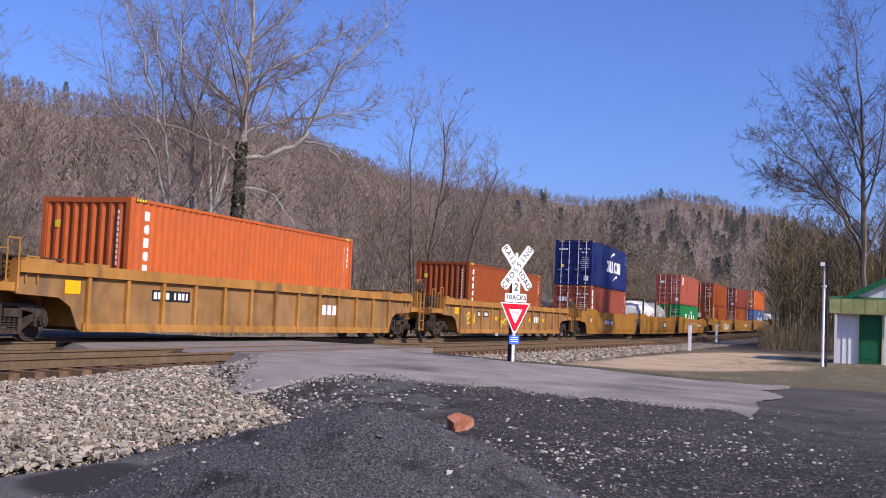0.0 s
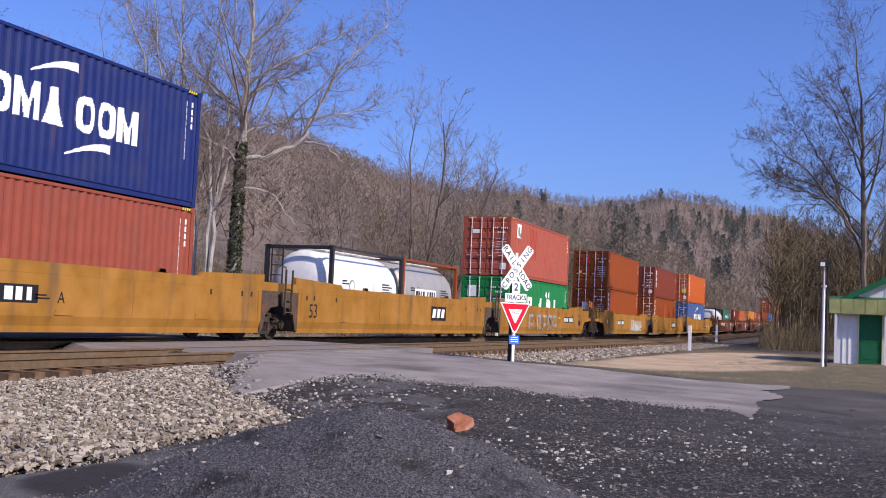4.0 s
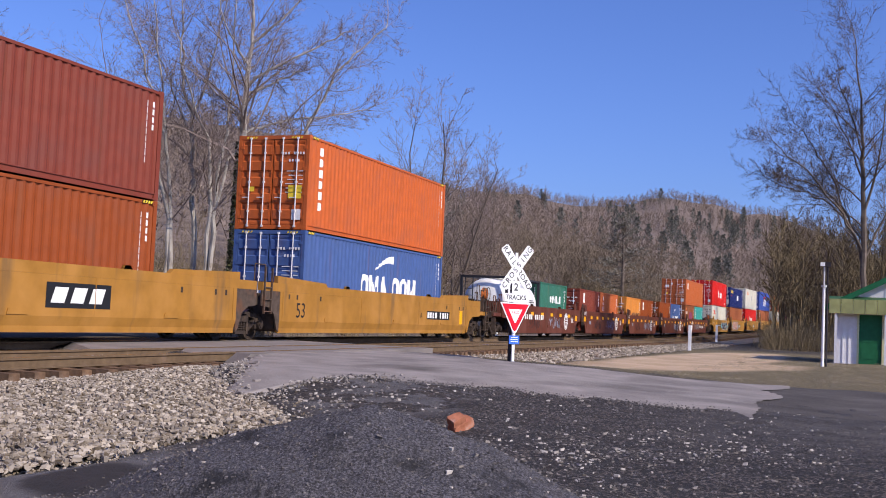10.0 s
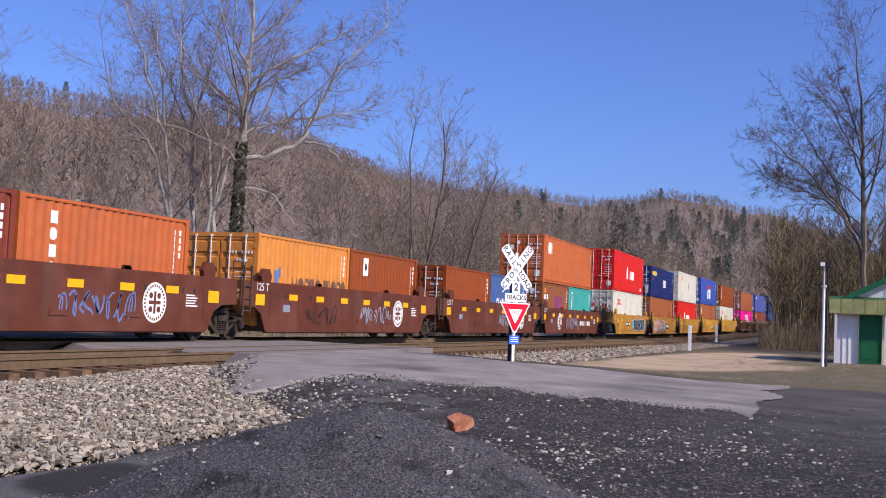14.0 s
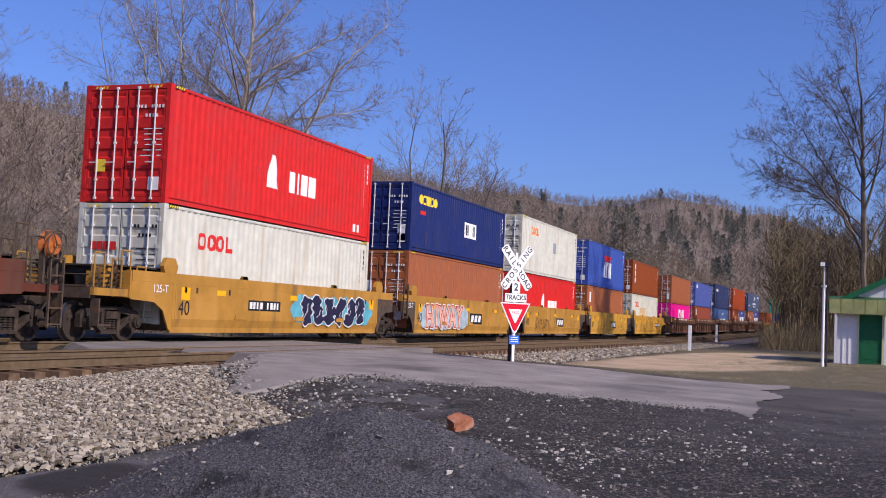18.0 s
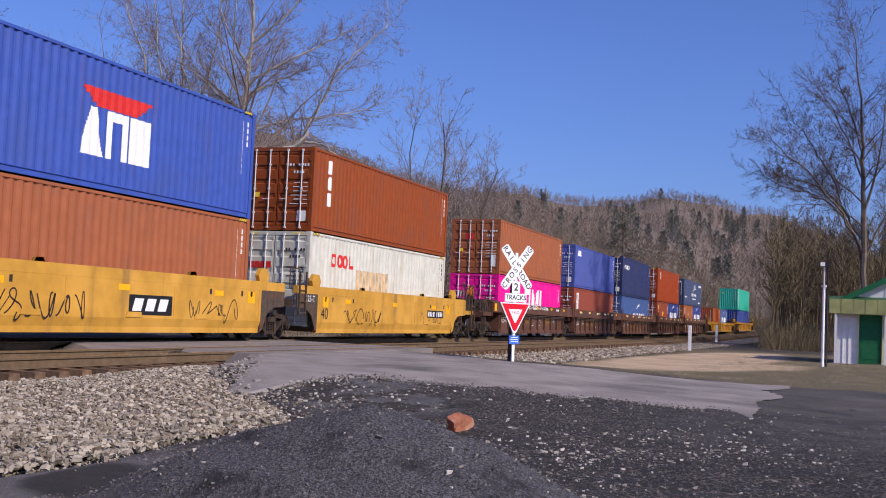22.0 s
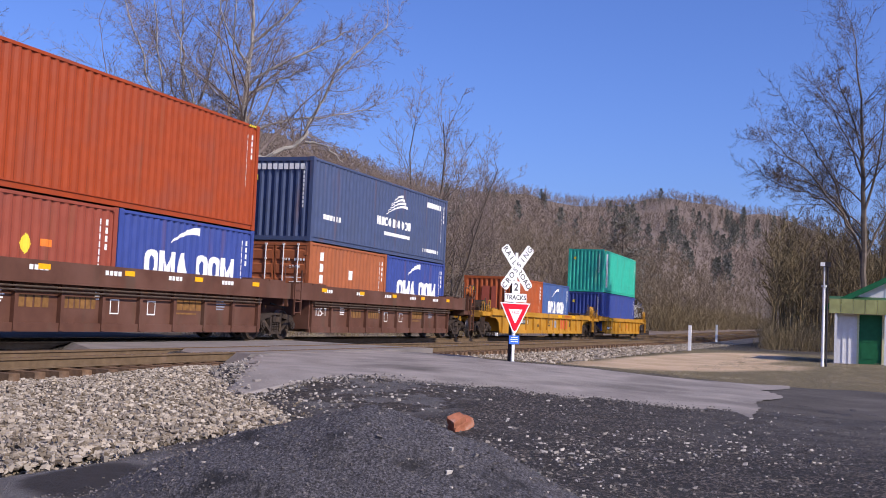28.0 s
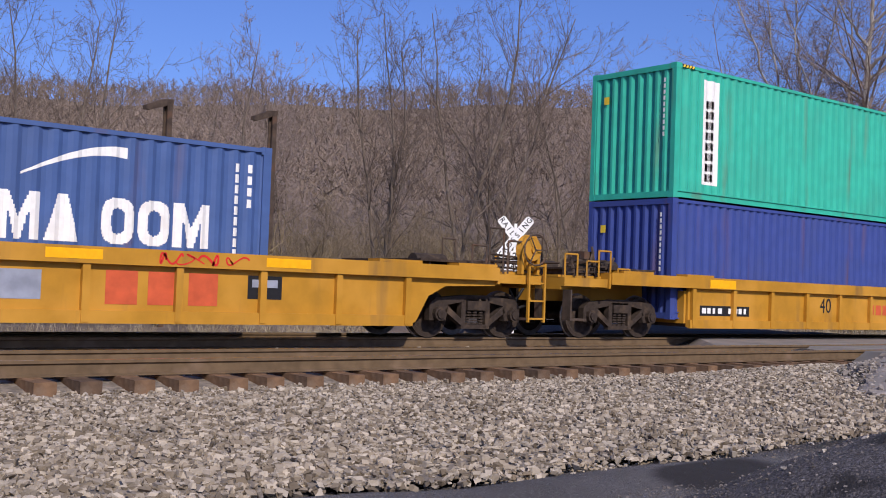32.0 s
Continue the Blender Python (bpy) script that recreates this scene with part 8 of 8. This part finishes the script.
def big_trees():
    sy = "tall bare tree with pale mottled bark behind the tracks"
    many = (0, 0, 12, 8)
    tree(sy, *polar(56.3, 53), 0, 1, 0, BARK_PALE, TWIG_PALE, many, twig_w=0.0085, boughs=(
        (((0, 0), (0, 4.5), (-0.4, 8.5), (-0.7, 10.6), (-1.3, 15.5)), 0.17, 0.03, 18), (((-0.25, 0), (-0.1, 4.5), (-0.6, 7.1), (-1.2, 8.7), (-2.0, 9.6), (-2.8, 10.5), (-3.3, 12.0)), 0.13, 0.03, 16),
        (((-0.3, 8.0), (-1.0, 10.5, 0.8), (-1.9, 13.0, 1.4), (-2.5, 15.0, 1.6)), 0.08, 0.03, 14)))
    tree(sy, *polar(57.45, 54), 0, 2, 0, BARK_PALE, TWIG_PALE, many, twig_w=0.0085, boughs=(
        (((0, 0), (0, 4.7), (-0.2, 7.4), (-0.4, 10.0), (-0.9, 12.2), (-1.1, 14.4), (-1.3, 17.0)), 0.18, 0.03, 22),
        (((-0.3, 8.8), (-1.4, 11.5, -0.8), (-2.6, 14.8, -1.4)), 0.08, 0.025, 14), (((-0.4, 10.2), (0.4, 12.8, 0.6), (0.9, 15.8, 1.0)), 0.08, 0.025, 13)))
    tree(sy, *polar(58.2, 52), 0, 3, 0, BARK_PALE, TWIG_PALE, many, twig_w=0.0085, boughs=(
        (((-0.2, 0), (-0.1, 4.6), (-0.1, 7.2), (-0.4, 9.0), (-1.2, 11.0), (-1.9, 13.8)), 0.15, 0.03, 17),
        (((0.1, 0), (0.1, 4.6), (0.2, 6.9), (0.5, 9.3), (0.6, 11.7), (0.6, 16.6)), 0.15, 0.03, 19), (((0.3, 0), (0.1, 4.6), (0.6, 7.7), (1.1, 9.0), (1.5, 11.0)), 0.12, 0.03, 11)))
    tree("tall bare tree with ivy round its trunk", *polar(59.45, 52), 0, 4, 0, BARK_PALE, TWIG_PALE, many, twig_w=0.0085, ivy=9.0, boughs=(
        (((0, 0), (0, 4.6), (0.1, 9.1), (0.1, 10.7), (0.2, 12.6), (0.3, 14.7), (0.3, 19.0)), 0.30, 0.05, 24),
        (((0.2, 8.2), (1.2, 8.4), (2.8, 9.2), (3.1, 10.0), (3.7, 11.4), (4.4, 12.7), (5.4, 13.8), (6.7, 15.2)), 0.14, 0.03, 26),
        (((3.0, 9.2), (4.0, 9.0), (4.9, 8.3)), 0.07, 0.02, 5), (((0.2, 6.8), (1.5, 6.7), (2.2, 5.8), (3.1, 4.9)), 0.07, 0.02, 6),
        (((0.2, 11.5), (1.2, 12.4, 0.6), (3.3, 13.5, 1.0), (4.6, 14.3, 1.2)), 0.10, 0.025, 17), (((0.2, 11.2), (1.8, 12.2, -0.7), (2.9, 12.8, -1.2)), 0.09, 0.025, 13),
        (((0.3, 13.6), (1.6, 14.8, 0.4), (2.9, 16.4, 0.6)), 0.09, 0.025, 14), (((0.1, 9.9), (-0.8, 11.0, -0.6), (-2.3, 12.2, -1.2)), 0.10, 0.025, 13),
        (((0.2, 12.6), (-0.7, 13.8, 0.6), (-1.4, 15.6, 0.9)), 0.09, 0.025, 13), (((0.2, 9.4), (1.9, 10.2, -0.9), (4.5, 10.8, -1.6), (6.4, 11.4, -2.0)), 0.08, 0.02, 17)))
    for az, d, h, seed in ((68.6, 78, 15.6, 5), (70.3, 80, 14.6, 6), (72.2, 84, 12.2, 7), (66.6, 74, 11.5, 8), (64.8, 70, 10.5, 14)):
        tree("slender bare tree standing above the brush", *polar(az, d), h, seed, 2, BARK, TWIG_PALE, (15, 10, 6, 3), 0.0105, 0.011, 0.13)
    tree("broad bare tree with rising limbs behind the shed", *polar(90.85, 70), 0, 21, 0, BARK, TWIG, (0, 0, 16, 10), twig_w=0.0105, side=(0, -1), boughs=(
        (((0, 0), (0, 5.0), (-0.1, 9.7), (-0.2, 12.4), (-0.4, 15.4), (-0.7, 19.0)), 0.26, 0.03, 20), (((0, 8.8), (0.7, 11.7, 0.5), (1.1, 15.5, 0.8)), 0.11, 0.025, 12),
        (((0, 5.6), (-1.3, 8.7, 0.4), (-2.3, 9.7, 0.7), (-3.6, 10.4, 0.9), (-4.9, 10.6, 1.0)), 0.10, 0.02, 14),
        (((0, 5.4), (-0.5, 7.0, -0.3), (-1.5, 9.7, -0.6), (-2.5, 11.7, -0.9), (-3.3, 13.1, -1.0), (-4.3, 14.5, -1.2)), 0.11, 0.02, 17),
        (((-0.2, 6.4), (-1.3, 8.3, 1.0), (-2.9, 10.4, 1.6), (-4.3, 11.7, 2.0), (-5.4, 12.8, 2.2)), 0.09, 0.02, 14),
        (((-0.2, 7.0), (-2.0, 9.1, -1.2), (-3.6, 10.0, -1.8), (-4.9, 10.4, -2.2), (-6.1, 11.1, -2.4)), 0.08, 0.02, 13),
        (((-0.2, 12.0), (-0.9, 14.4, 0.5), (-1.8, 16.6, 0.9)), 0.07, 0.02, 12), (((-0.1, 10.0), (-1.1, 13.1, -0.6), (-2.7, 16.2, -1.1)), 0.08, 0.02, 14),
        (((0.1, 6.0), (1.6, 9.5, -0.8), (2.8, 13.5, -1.2)), 0.1, 0.02, 14)))
    tree("bare tree with spreading limbs near the shed", *polar(89.0, 92), 11.5, 22, 2, BARK, TWIG, (17, 12, 7, 4), 0.0085, 0.013, 0.14)
    tree("bare tree with spreading limbs near the shed", *polar(93.4, 78), 14.0, 24, 2, BARK, TWIG, (17, 12, 7, 4), 0.0085, 0.013, 0.14)
    for az, d, h, seed in ((35.8, 50, 13.6, 31), (39.6, 50, 15.6, 32), (42.2, 54, 14.5, 41), (27.6, 47, 11.4, 33), (20.5, 45, 12.2, 34), (17.0, 47, 12, 35), (44.5, 54, 13.5, 36), (48.4, 58, 8.2, 37), (52.3, 52, 8.5, 38), (31.0, 52, 11.8, 39), (46.2, 46, 8.6, 40)):
        tree("slim bare tree at the wood's edge", *polar(az, d), h, seed, 3, BARK, TWIG_PALE if seed % 3 == 0 else TWIG, (11, 8, 6, 3), 0.0085, 0.009, 0.15)


big_trees()


def brush_clumps(n, h, w, seed):
    """Clumps of upright stalks with side twigs."""
    out = []
    for i in range(n):
        rng = random.Random(seed + i)
        wd = Wood()
        for _ in range(26):
            a = rng.uniform(0, 6.283)
            d = Vector((math.cos(a) * rng.uniform(0.1, 0.9), math.sin(a) * rng.uniform(0.1, 0.9), 1)).normalized()
            p = Vector((rng.gauss(0, 0.35), rng.gauss(0, 0.35), 0))
            q = p + d * h * rng.uniform(0.5, 1.0)
            wd.sliver(p, q, w, rng)
            for _ in range(3):
                m = p.lerp(q, rng.uniform(0.3, 0.9))
                wd.sliver(m, m + jitter(d, 0.6, rng) * h * rng.uniform(0.15, 0.4), w * 0.7, rng)
        out.append((np.array(wd.v), np.array(wd.f)))
    return out


def sketch_trees(n, h, limbs, twigs, sprigs, w, seed, wide=(0.35, 1.0), stem=1.0):
    """Light bare trees for the woods: a thin trunk, rising limbs, twigs and sprigs as slivers."""
    out = []
    for i in range(n):
        rng = random.Random(seed + i)
        wd = Wood()
        lean = Vector((rng.gauss(0, 0.06), rng.gauss(0, 0.06), 1)).normalized()
        bend = Vector((rng.gauss(0, 0.05), rng.gauss(0, 0.05), 0)) * h
        mid, tip = lean * h * 0.5 + bend * 0.3, lean * h * 0.96 + bend
        base = Vector((0, 0, -0.3))
        wd.tube(base, mid, h * 0.008 * stem, h * 0.005 * stem, 3)
        wd.tube(mid, tip, h * 0.005 * stem, h * 0.001, 3)
        for _ in range(limbs):
            f = 0.22 + 0.75 * rng.random() ** 0.8
            p = base.lerp(mid, f * 2) if f < 0.5 else mid.lerp(tip, f * 2 - 1)
            d = spread_dir(lean, rng.uniform(*wide), rng)
            reach = h * rng.uniform(0.20, 0.42) * (1.15 - 0.75 * f)
            q = p + (d + Vector((0, 0, 0.2))).normalized() * reach
            wd.sliver(p, q, w * 1.3, rng)
            for _ in range(twigs):
                a = p.lerp(q, rng.uniform(0.2, 1.0))
                e = jitter(d, 0.55, rng)
                b = a + (e + Vector((0, 0, 0.25))).normalized() * reach * rng.uniform(0.2, 0.5)
                wd.sliver(a, b, w, rng)
                for _ in range(sprigs):
                    c = a.lerp(b, rng.uniform(0.3, 1.0))
                    wd.sliver(c, c + jitter(e, 0.6, rng) * reach * rng.uniform(0.1, 0.25), w * 0.75, rng)
        tri = []
        for f in wd.f:
            tri += [f] if len(f) == 3 else [(f[0], f[1], f[2]), (f[0], f[2], f[3])]
        out.append((np.array(wd.v), np.array(tri)))
    return out


def plant(name, label, protos, spots, mat, seed):
    """Copies of a few trees joined into one wood: spots are (x, y, z, scale)."""
    rng = np.random.default_rng(seed)
    vs, fs, n = [], [], 0
    for x, y, z, s in spots:
        v, f = protos[rng.integers(len(protos))]
        a = rng.uniform(0, 6.283)
        c, q = math.cos(a), math.sin(a)
        sc = np.array([s * rng.uniform(0.85, 1.2), s * rng.uniform(0.85, 1.2), s])
        w = v * sc
        vs.append(np.stack([w[:, 0] * c - w[:, 1] * q + x, w[:, 0] * q + w[:, 1] * c + y, w[:, 2] + z], 1))
        fs.append(f + n)
        n += len(v)
    v, f = np.concatenate(vs), np.concatenate(fs)
    me = bpy.data.meshes.new(name)
    me.vertices.add(len(v))
    me.vertices.foreach_set("co", v.astype(np.float32).ravel())
    me.loops.add(f.size)
    me.loops.foreach_set("vertex_index", f.astype(np.int32).ravel())
    me.polygons.add(len(f))
    me.polygons.foreach_set("loop_start", np.arange(0, f.size, 3, dtype=np.int32))
    me.update(calc_edges=True)
    me.validate()
    me.materials.append(mat)
    return tagged(new(name, me), label, "woods", kind="stuff")


def woods():
    rng = random.Random(77)
    mid = sketch_trees(9, 9.0, 24, 10, 2, 0.016, 300)
    sparse = sketch_trees(9, 9.0, 19, 9, 1, 0.025, 330)
    spots = []
    while len(spots) < 240:
        az, d = rng.uniform(6, 67), rng.uniform(34, 100)
        x, y = polar(az, d)
        if y < 27.5:
            continue
        spots.append((x, y, ground_z(x, y), rng.uniform(0.36, 0.58) * (0.85 + 0.25 * smooth(50, 95, d))))
    plant("woods", "bare brown young trees standing behind the tracks", mid, spots, WOODS, 1)
    spots = []
    while len(spots) < 460:
        az, d = rng.uniform(66, 87), rng.uniform(80, 270)
        x, y = polar(az, d)
        if y < track_at(x)[1] + 11 or 73 < az < 77.6 and d < 150 or 77.5 < az < 79.2 and d < 168:
            continue
        spots.append((x, y, ground_z(x, y), rng.uniform(0.6, 1.0)))
    while len(spots) < 780:
        az, d = rng.uniform(71, 87), rng.uniform(172, 330)
        x, y = polar(az, d)
        if y < track_at(x)[1] + 11:
            continue
        spots.append((x, y, ground_z(x, y), rng.uniform(0.7, 1.15)))
    plant("woods", "bare grey-brown woods filling the valley along the line", sparse, spots, WOODS, 11)
    spots = []
    while len(spots) < 560:
        x, y = polar(rng.uniform(86.5, 95), rng.uniform(84, 210))
        if y > track_at(x, NEAR_Y)[1] - 5.5:
            continue
        spots.append((x, y, ground_z(x, y), rng.uniform(0.55, 1.15) + max(0, x - 110) * 0.003))
    plant("thicket", "tangled brown thicket of bare trees beside the line", sparse, spots, BRUSH, 2)
    low = brush_clumps(5, 2.6, 0.014, 400)
    spots = []
    while len(spots) < 1100:
        az, d = rng.uniform(5, 80), rng.uniform(28, 95)
        x, y = polar(az, d)
        if y < 24.2 or 17 < x < 36 and y < 44:
            continue
        spots.append((x, y, ground_z(x, y), rng.uniform(0.6, 1.5)))
    while len(spots) < 2100:
        x, y = polar(rng.uniform(86.4, 94), rng.uniform(76, 190))
        if y > track_at(x, NEAR_Y)[1] - 4.5:
            continue
        spots.append((x, y, ground_z(x, y), rng.uniform(0.4, 1.1)))
    while len(spots) < 2900:
        az, d = rng.uniform(76.5, 87.5), rng.uniform(140, 270)
        x, y = polar(az, d)
        if y < track_at(x)[1] + 9 or 79.3 < az < 80.7 and d < 190:
            continue
        spots.append((x, y, ground_z(x, y), rng.uniform(1.1, 2.3)))
    plant("brush", "dry brown brush and saplings along the wood's edge", low, spots, BRUSH, 3)
    tuft = brush_clumps(4, 0.5, 0.006, 450)
    spots = []
    while len(spots) < 700:
        x, y = rng.uniform(-4, 62), rng.uniform(20.0, 24.5)
        if 17 < x < 31 and y < 25:
            continue
        spots.append((x, y, ground_z(x, y), rng.uniform(0.5, 1.1)))
    plant("dry_grass", "pale dry grass along the far side of the tracks", tuft, spots, STRAW, 9)
    spots = []
    while len(spots) < 850:
        x, y = rng.uniform(26.6, 52), rng.uniform(-7, 4.2)
        if x > 49 and y < 1.2 or noise.noise((x * 0.35, y * 0.8, 2)) < rng.uniform(-0.5, 0.3):
            continue
        spots.append((x, y, ground_z(x, y) - 0.02, rng.uniform(0.12, 0.3)))
    plant("verge_grass", "short dry yellow-brown grass on the verge by the shed", tuft, spots, STRAW, 19)
    far = sketch_trees(10, 9.5, 11, 5, 0, 0.086, 500, (0.55, 1.25), 0.5)
    spots = []
    while len(spots) < 6900:
        az = rng.uniform(13, 94)
        f = ridge_far(az)
        near = 90 + 100 * smooth(55, 82, az)
        d = near + (f * 1.06 - near) * rng.random() ** 0.75
        x, y = polar(az, d)
        if y < track_at(min(x, 400))[1] + 12 and x < 400:
            continue
        spots.append((x, y, ground_z(x, y), rng.uniform(0.65, 1.15) * (0.8 + 0.2 * smooth(0, 300, d)) * (1 - 0.28 * smooth(58, 76, az))))
    while len(spots) < 8400:
        az = rng.uniform(62, 92)
        x, y = polar(az, ridge_far(az) * rng.uniform(0.9, 1.02))
        spots.append((x, y, ground_z(x, y) - 0.8, rng.uniform(0.4, 0.75)))
    coarse = sketch_trees(8, 9.5, 8, 4, 0, 0.125, 540, (0.4, 1.1), 0.6)
    thick = []
    while len(thick) < 3000:
        az = rng.uniform(63, 93)
        d = ridge_far(az) * (0.42 + 0.56 * rng.random())
        x, y = polar(az, d)
        if y < track_at(min(x, 400))[1] + 12 and x < 400 or noise.noise((x / 45, y / 45, 4)) < rng.uniform(-0.2, 0.2):
            continue
        thick.append((x, y, ground_z(x, y) - 0.3, rng.uniform(0.55, 1.0)))
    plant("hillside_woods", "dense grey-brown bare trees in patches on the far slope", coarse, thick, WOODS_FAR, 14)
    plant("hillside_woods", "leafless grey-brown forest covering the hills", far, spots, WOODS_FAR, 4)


woods()


def pine_mesh(h, seed, w=None, broad=0.28):
    rng = random.Random(seed)
    w = w or Wood()
    for _ in range(560):
        z = h * (0.18 + 0.82 * rng.random() ** 0.85)
        reach = h * broad * (1.08 - z / h) ** 0.75 * (0.75 + 0.35 * math.sin(z * 3.1 + seed))
        a = rng.uniform(0, 6.283)
        r = reach * math.sqrt(rng.random())
        c = Vector((r * math.cos(a), r * math.sin(a), z + rng.uniform(-0.2, 0.2) - 0.1 * r))
        out = Vector((math.cos(a), math.sin(a), rng.uniform(-0.35, 0.35)))
        for _ in range(2):
            w.sliver(c, c + jitter(out, 0.5, rng) * h * 0.06, h * 0.0085, rng)
    return w


def broad_pine(x, y, h):
    """An old pine: bare trunk, spreading tiers of boughs that carry sparse brushes of needles."""
    rng = random.Random(12)
    top = tagged(new("pine_tree"), "broad sparse olive-brown pine standing beyond the line", "tree")
    top.location = (x, y, ground_z(x, y) - 0.2)
    tr, cr = Wood(), Wood()
    tr.tube(Vector((0, 0, 0)), Vector((0.2, 0, h * 0.55)), 0.3, 0.2, 7)
    tr.tube(Vector((0.2, 0, h * 0.55)), Vector((0.1, 0.2, h)), 0.2, 0.05, 7)
    for k in range(64):
        f = 0.28 + 0.72 * k / 63
        a = rng.uniform(0, 6.283)
        reach = h * 0.52 * (1.06 - f) ** 0.6 * rng.uniform(0.55, 1.1)
        p = Vector((0.2, 0, h * f))
        d = Vector((math.cos(a), math.sin(a), rng.uniform(-0.05, 0.4))).normalized()
        for i in range(4):
            q = p + jitter(d, 0.16, rng) * reach / 4
            tr.tube(p, q, 0.07 * (1 - i / 5), 0.07 * (1 - (i + 1) / 5), 4)
            if i:
                for _ in range(5):
                    c = p.lerp(q, rng.random()) + Vector((rng.gauss(0, 0.35), rng.gauss(0, 0.35), rng.gauss(0.05, 0.22)))
                    for _ in range(7):
                        cr.sliver(c, c + jitter(d, 0.9, rng) * rng.uniform(0.3, 0.6), 0.035, rng)
            p = q
    part("trunk", tr.mesh("trunk", BARK), None, top)
    part("crown", cr.mesh("crown", OLIVE), None, top)


def evergreens():
    broad_pine(*polar(79.3, 165), 15.5)
    w = pine_mesh(10, 8, None, 0.27)
    tri = np.array([f for f in w.f])
    rng = random.Random(9)
    spots = []
    for _ in range(85):
        az = rng.choice((rng.gauss(83, 1.6), rng.gauss(84.5, 1.0), rng.gauss(80.5, 2), rng.uniform(70, 88)))
        d = ridge_far(az) * rng.uniform(0.45, 0.9)
        px, py = polar(az, d)
        spots.append((px, py, ground_z(px, py), rng.uniform(0.7, 1.25)))
    px, py = polar(50.9, 425)
    spots.append((px, py, ground_z(px, py) + 2, 1.0))
    plant("hillside_pines", "scattered dark pines on the far ridge", [(np.array(w.v), tri)], spots, NEEDLE, 6)


evergreens()


# ---- beyond the tracks ----
def cottage(x, y, w, d, h, label, turn=0.0):
    top = tagged(new("house"), label, "house", "buildings beyond the tracks")
    top.matrix_world = pose(x, y, ground_z(x, y) - 0.1, 0, 0, turn)
    bm = bmesh.new()
    box(bm, -w / 2, w / 2, -d / 2, d / 2, 0, h)
    prism(bm, [(-w / 2, h + 0.001), (w / 2, h + 0.001), (0, h + w * 0.42)], "y", -d / 2, d / 2)
    part("wall", bm, SIDING, top)
    for s in (-1, 1):
        bm = bmesh.new()
        prism(bm, [(0, h + w * 0.42 + 0.02), (0, h + w * 0.42 + 0.14), (s * (w / 2 + 0.3), h - 0.11), (s * (w / 2 + 0.3), h - 0.23)][::s], "y", -d / 2 - 0.3, d / 2 + 0.3)
        part("roof", bm, GRIMY, top)
    for cx, cz in ((-w * 0.2, h * 0.55), (w * 0.22, h * 0.55), (0, h + w * 0.14)):
        bm = bmesh.new()
        box(bm, cx - 0.28, cx + 0.28, -d / 2 - 0.02, -d / 2 - 0.001, cz - 0.4, cz + 0.4)
        f = part("window", bm, GASKET, top)
        bm = bmesh.new()
        box(bm, cx - 0.34, cx + 0.34, -d / 2 - 0.05, -d / 2 - 0.021, cz - 0.48, cz - 0.41)
        part("sill", bm, SIDING, f)


cottage(*polar(80.0, 186), 2.8, 4, 2.0, "small white house among the bare trees", -80)
cottage(*polar(77.4, 178), 2.0, 3, 1.3, "low white outbuilding beyond the line", -77)


def trailer():
    x, y = polar(74.3, 152)
    top = tagged(new("box_trailer"), "small white box trailer parked beyond the tracks", "trailer")
    top.matrix_world = pose(x, y, ground_z(x, y), 0, 0, 20)
    bm = bmesh.new()
    box(bm, -1.6, 1.6, -1.0, 1.0, 0.5, 2.4)
    bmesh.ops.bevel(bm, geom=bm.edges[:], offset=0.06, segments=2)
    part("body", bm, SIDING, top)
    for s in (-1, 1):
        bm = bmesh.new()
        rod(bm, (0, s * 0.85, 0.33), (0, s * 1.02, 0.33), 0.33, seg=16)
        part("wheel", bm, GASKET, top)


trailer()


def sedan():
    x, y = polar(74.9, 136)
    top = tagged(new("car"), "pale green-grey sedan parked beyond the tracks", "car")
    top.matrix_world = pose(x, y, ground_z(x, y), 0, 0, -35)
    paint_car = material("car_paint", (0.33, 0.37, 0.34), 0.3, 0.3, 0.05, 4)
    glass = material("car_glass", (0.03, 0.035, 0.04), 0.08, 0, 0.1, 3)
    bm = bmesh.new()
    out = [(-2.2, 0.35), (2.2, 0.35), (2.25, 0.62), (2.1, 0.78), (1.1, 0.92), (0.35, 1.40), (-0.75, 1.42), (-1.6, 1.02), (-2.2, 0.95), (-2.28, 0.6)]
    prism(bm, out, "y", -0.85, 0.85)
    bmesh.ops.bevel(bm, geom=bm.edges[:], offset=0.07, segments=2)
    part("body", bm, paint_car, top)
    for s in (-1, 1):
        bm = bmesh.new()
        prism(bm, [(0.92, 0.95), (0.3, 1.33), (-0.7, 1.35), (-1.35, 1.0)], "y", *sorted((s * 0.852, s * 0.858)))
        part("side_window", bm, glass, top)
        for wx in (-1.38, 1.36):
            bm = bmesh.new()
            rod(bm, (wx, s * 0.72, 0.32), (wx, s * 0.88, 0.32), 0.32, seg=18)
            w = part("wheel", bm, GASKET, top)
            bm = bmesh.new()
            rod(bm, (wx, s * 0.881, 0.32), (wx, s * 0.892, 0.32), 0.19, seg=14)
            part("rim", bm, GALV, w)


sedan()

motions()
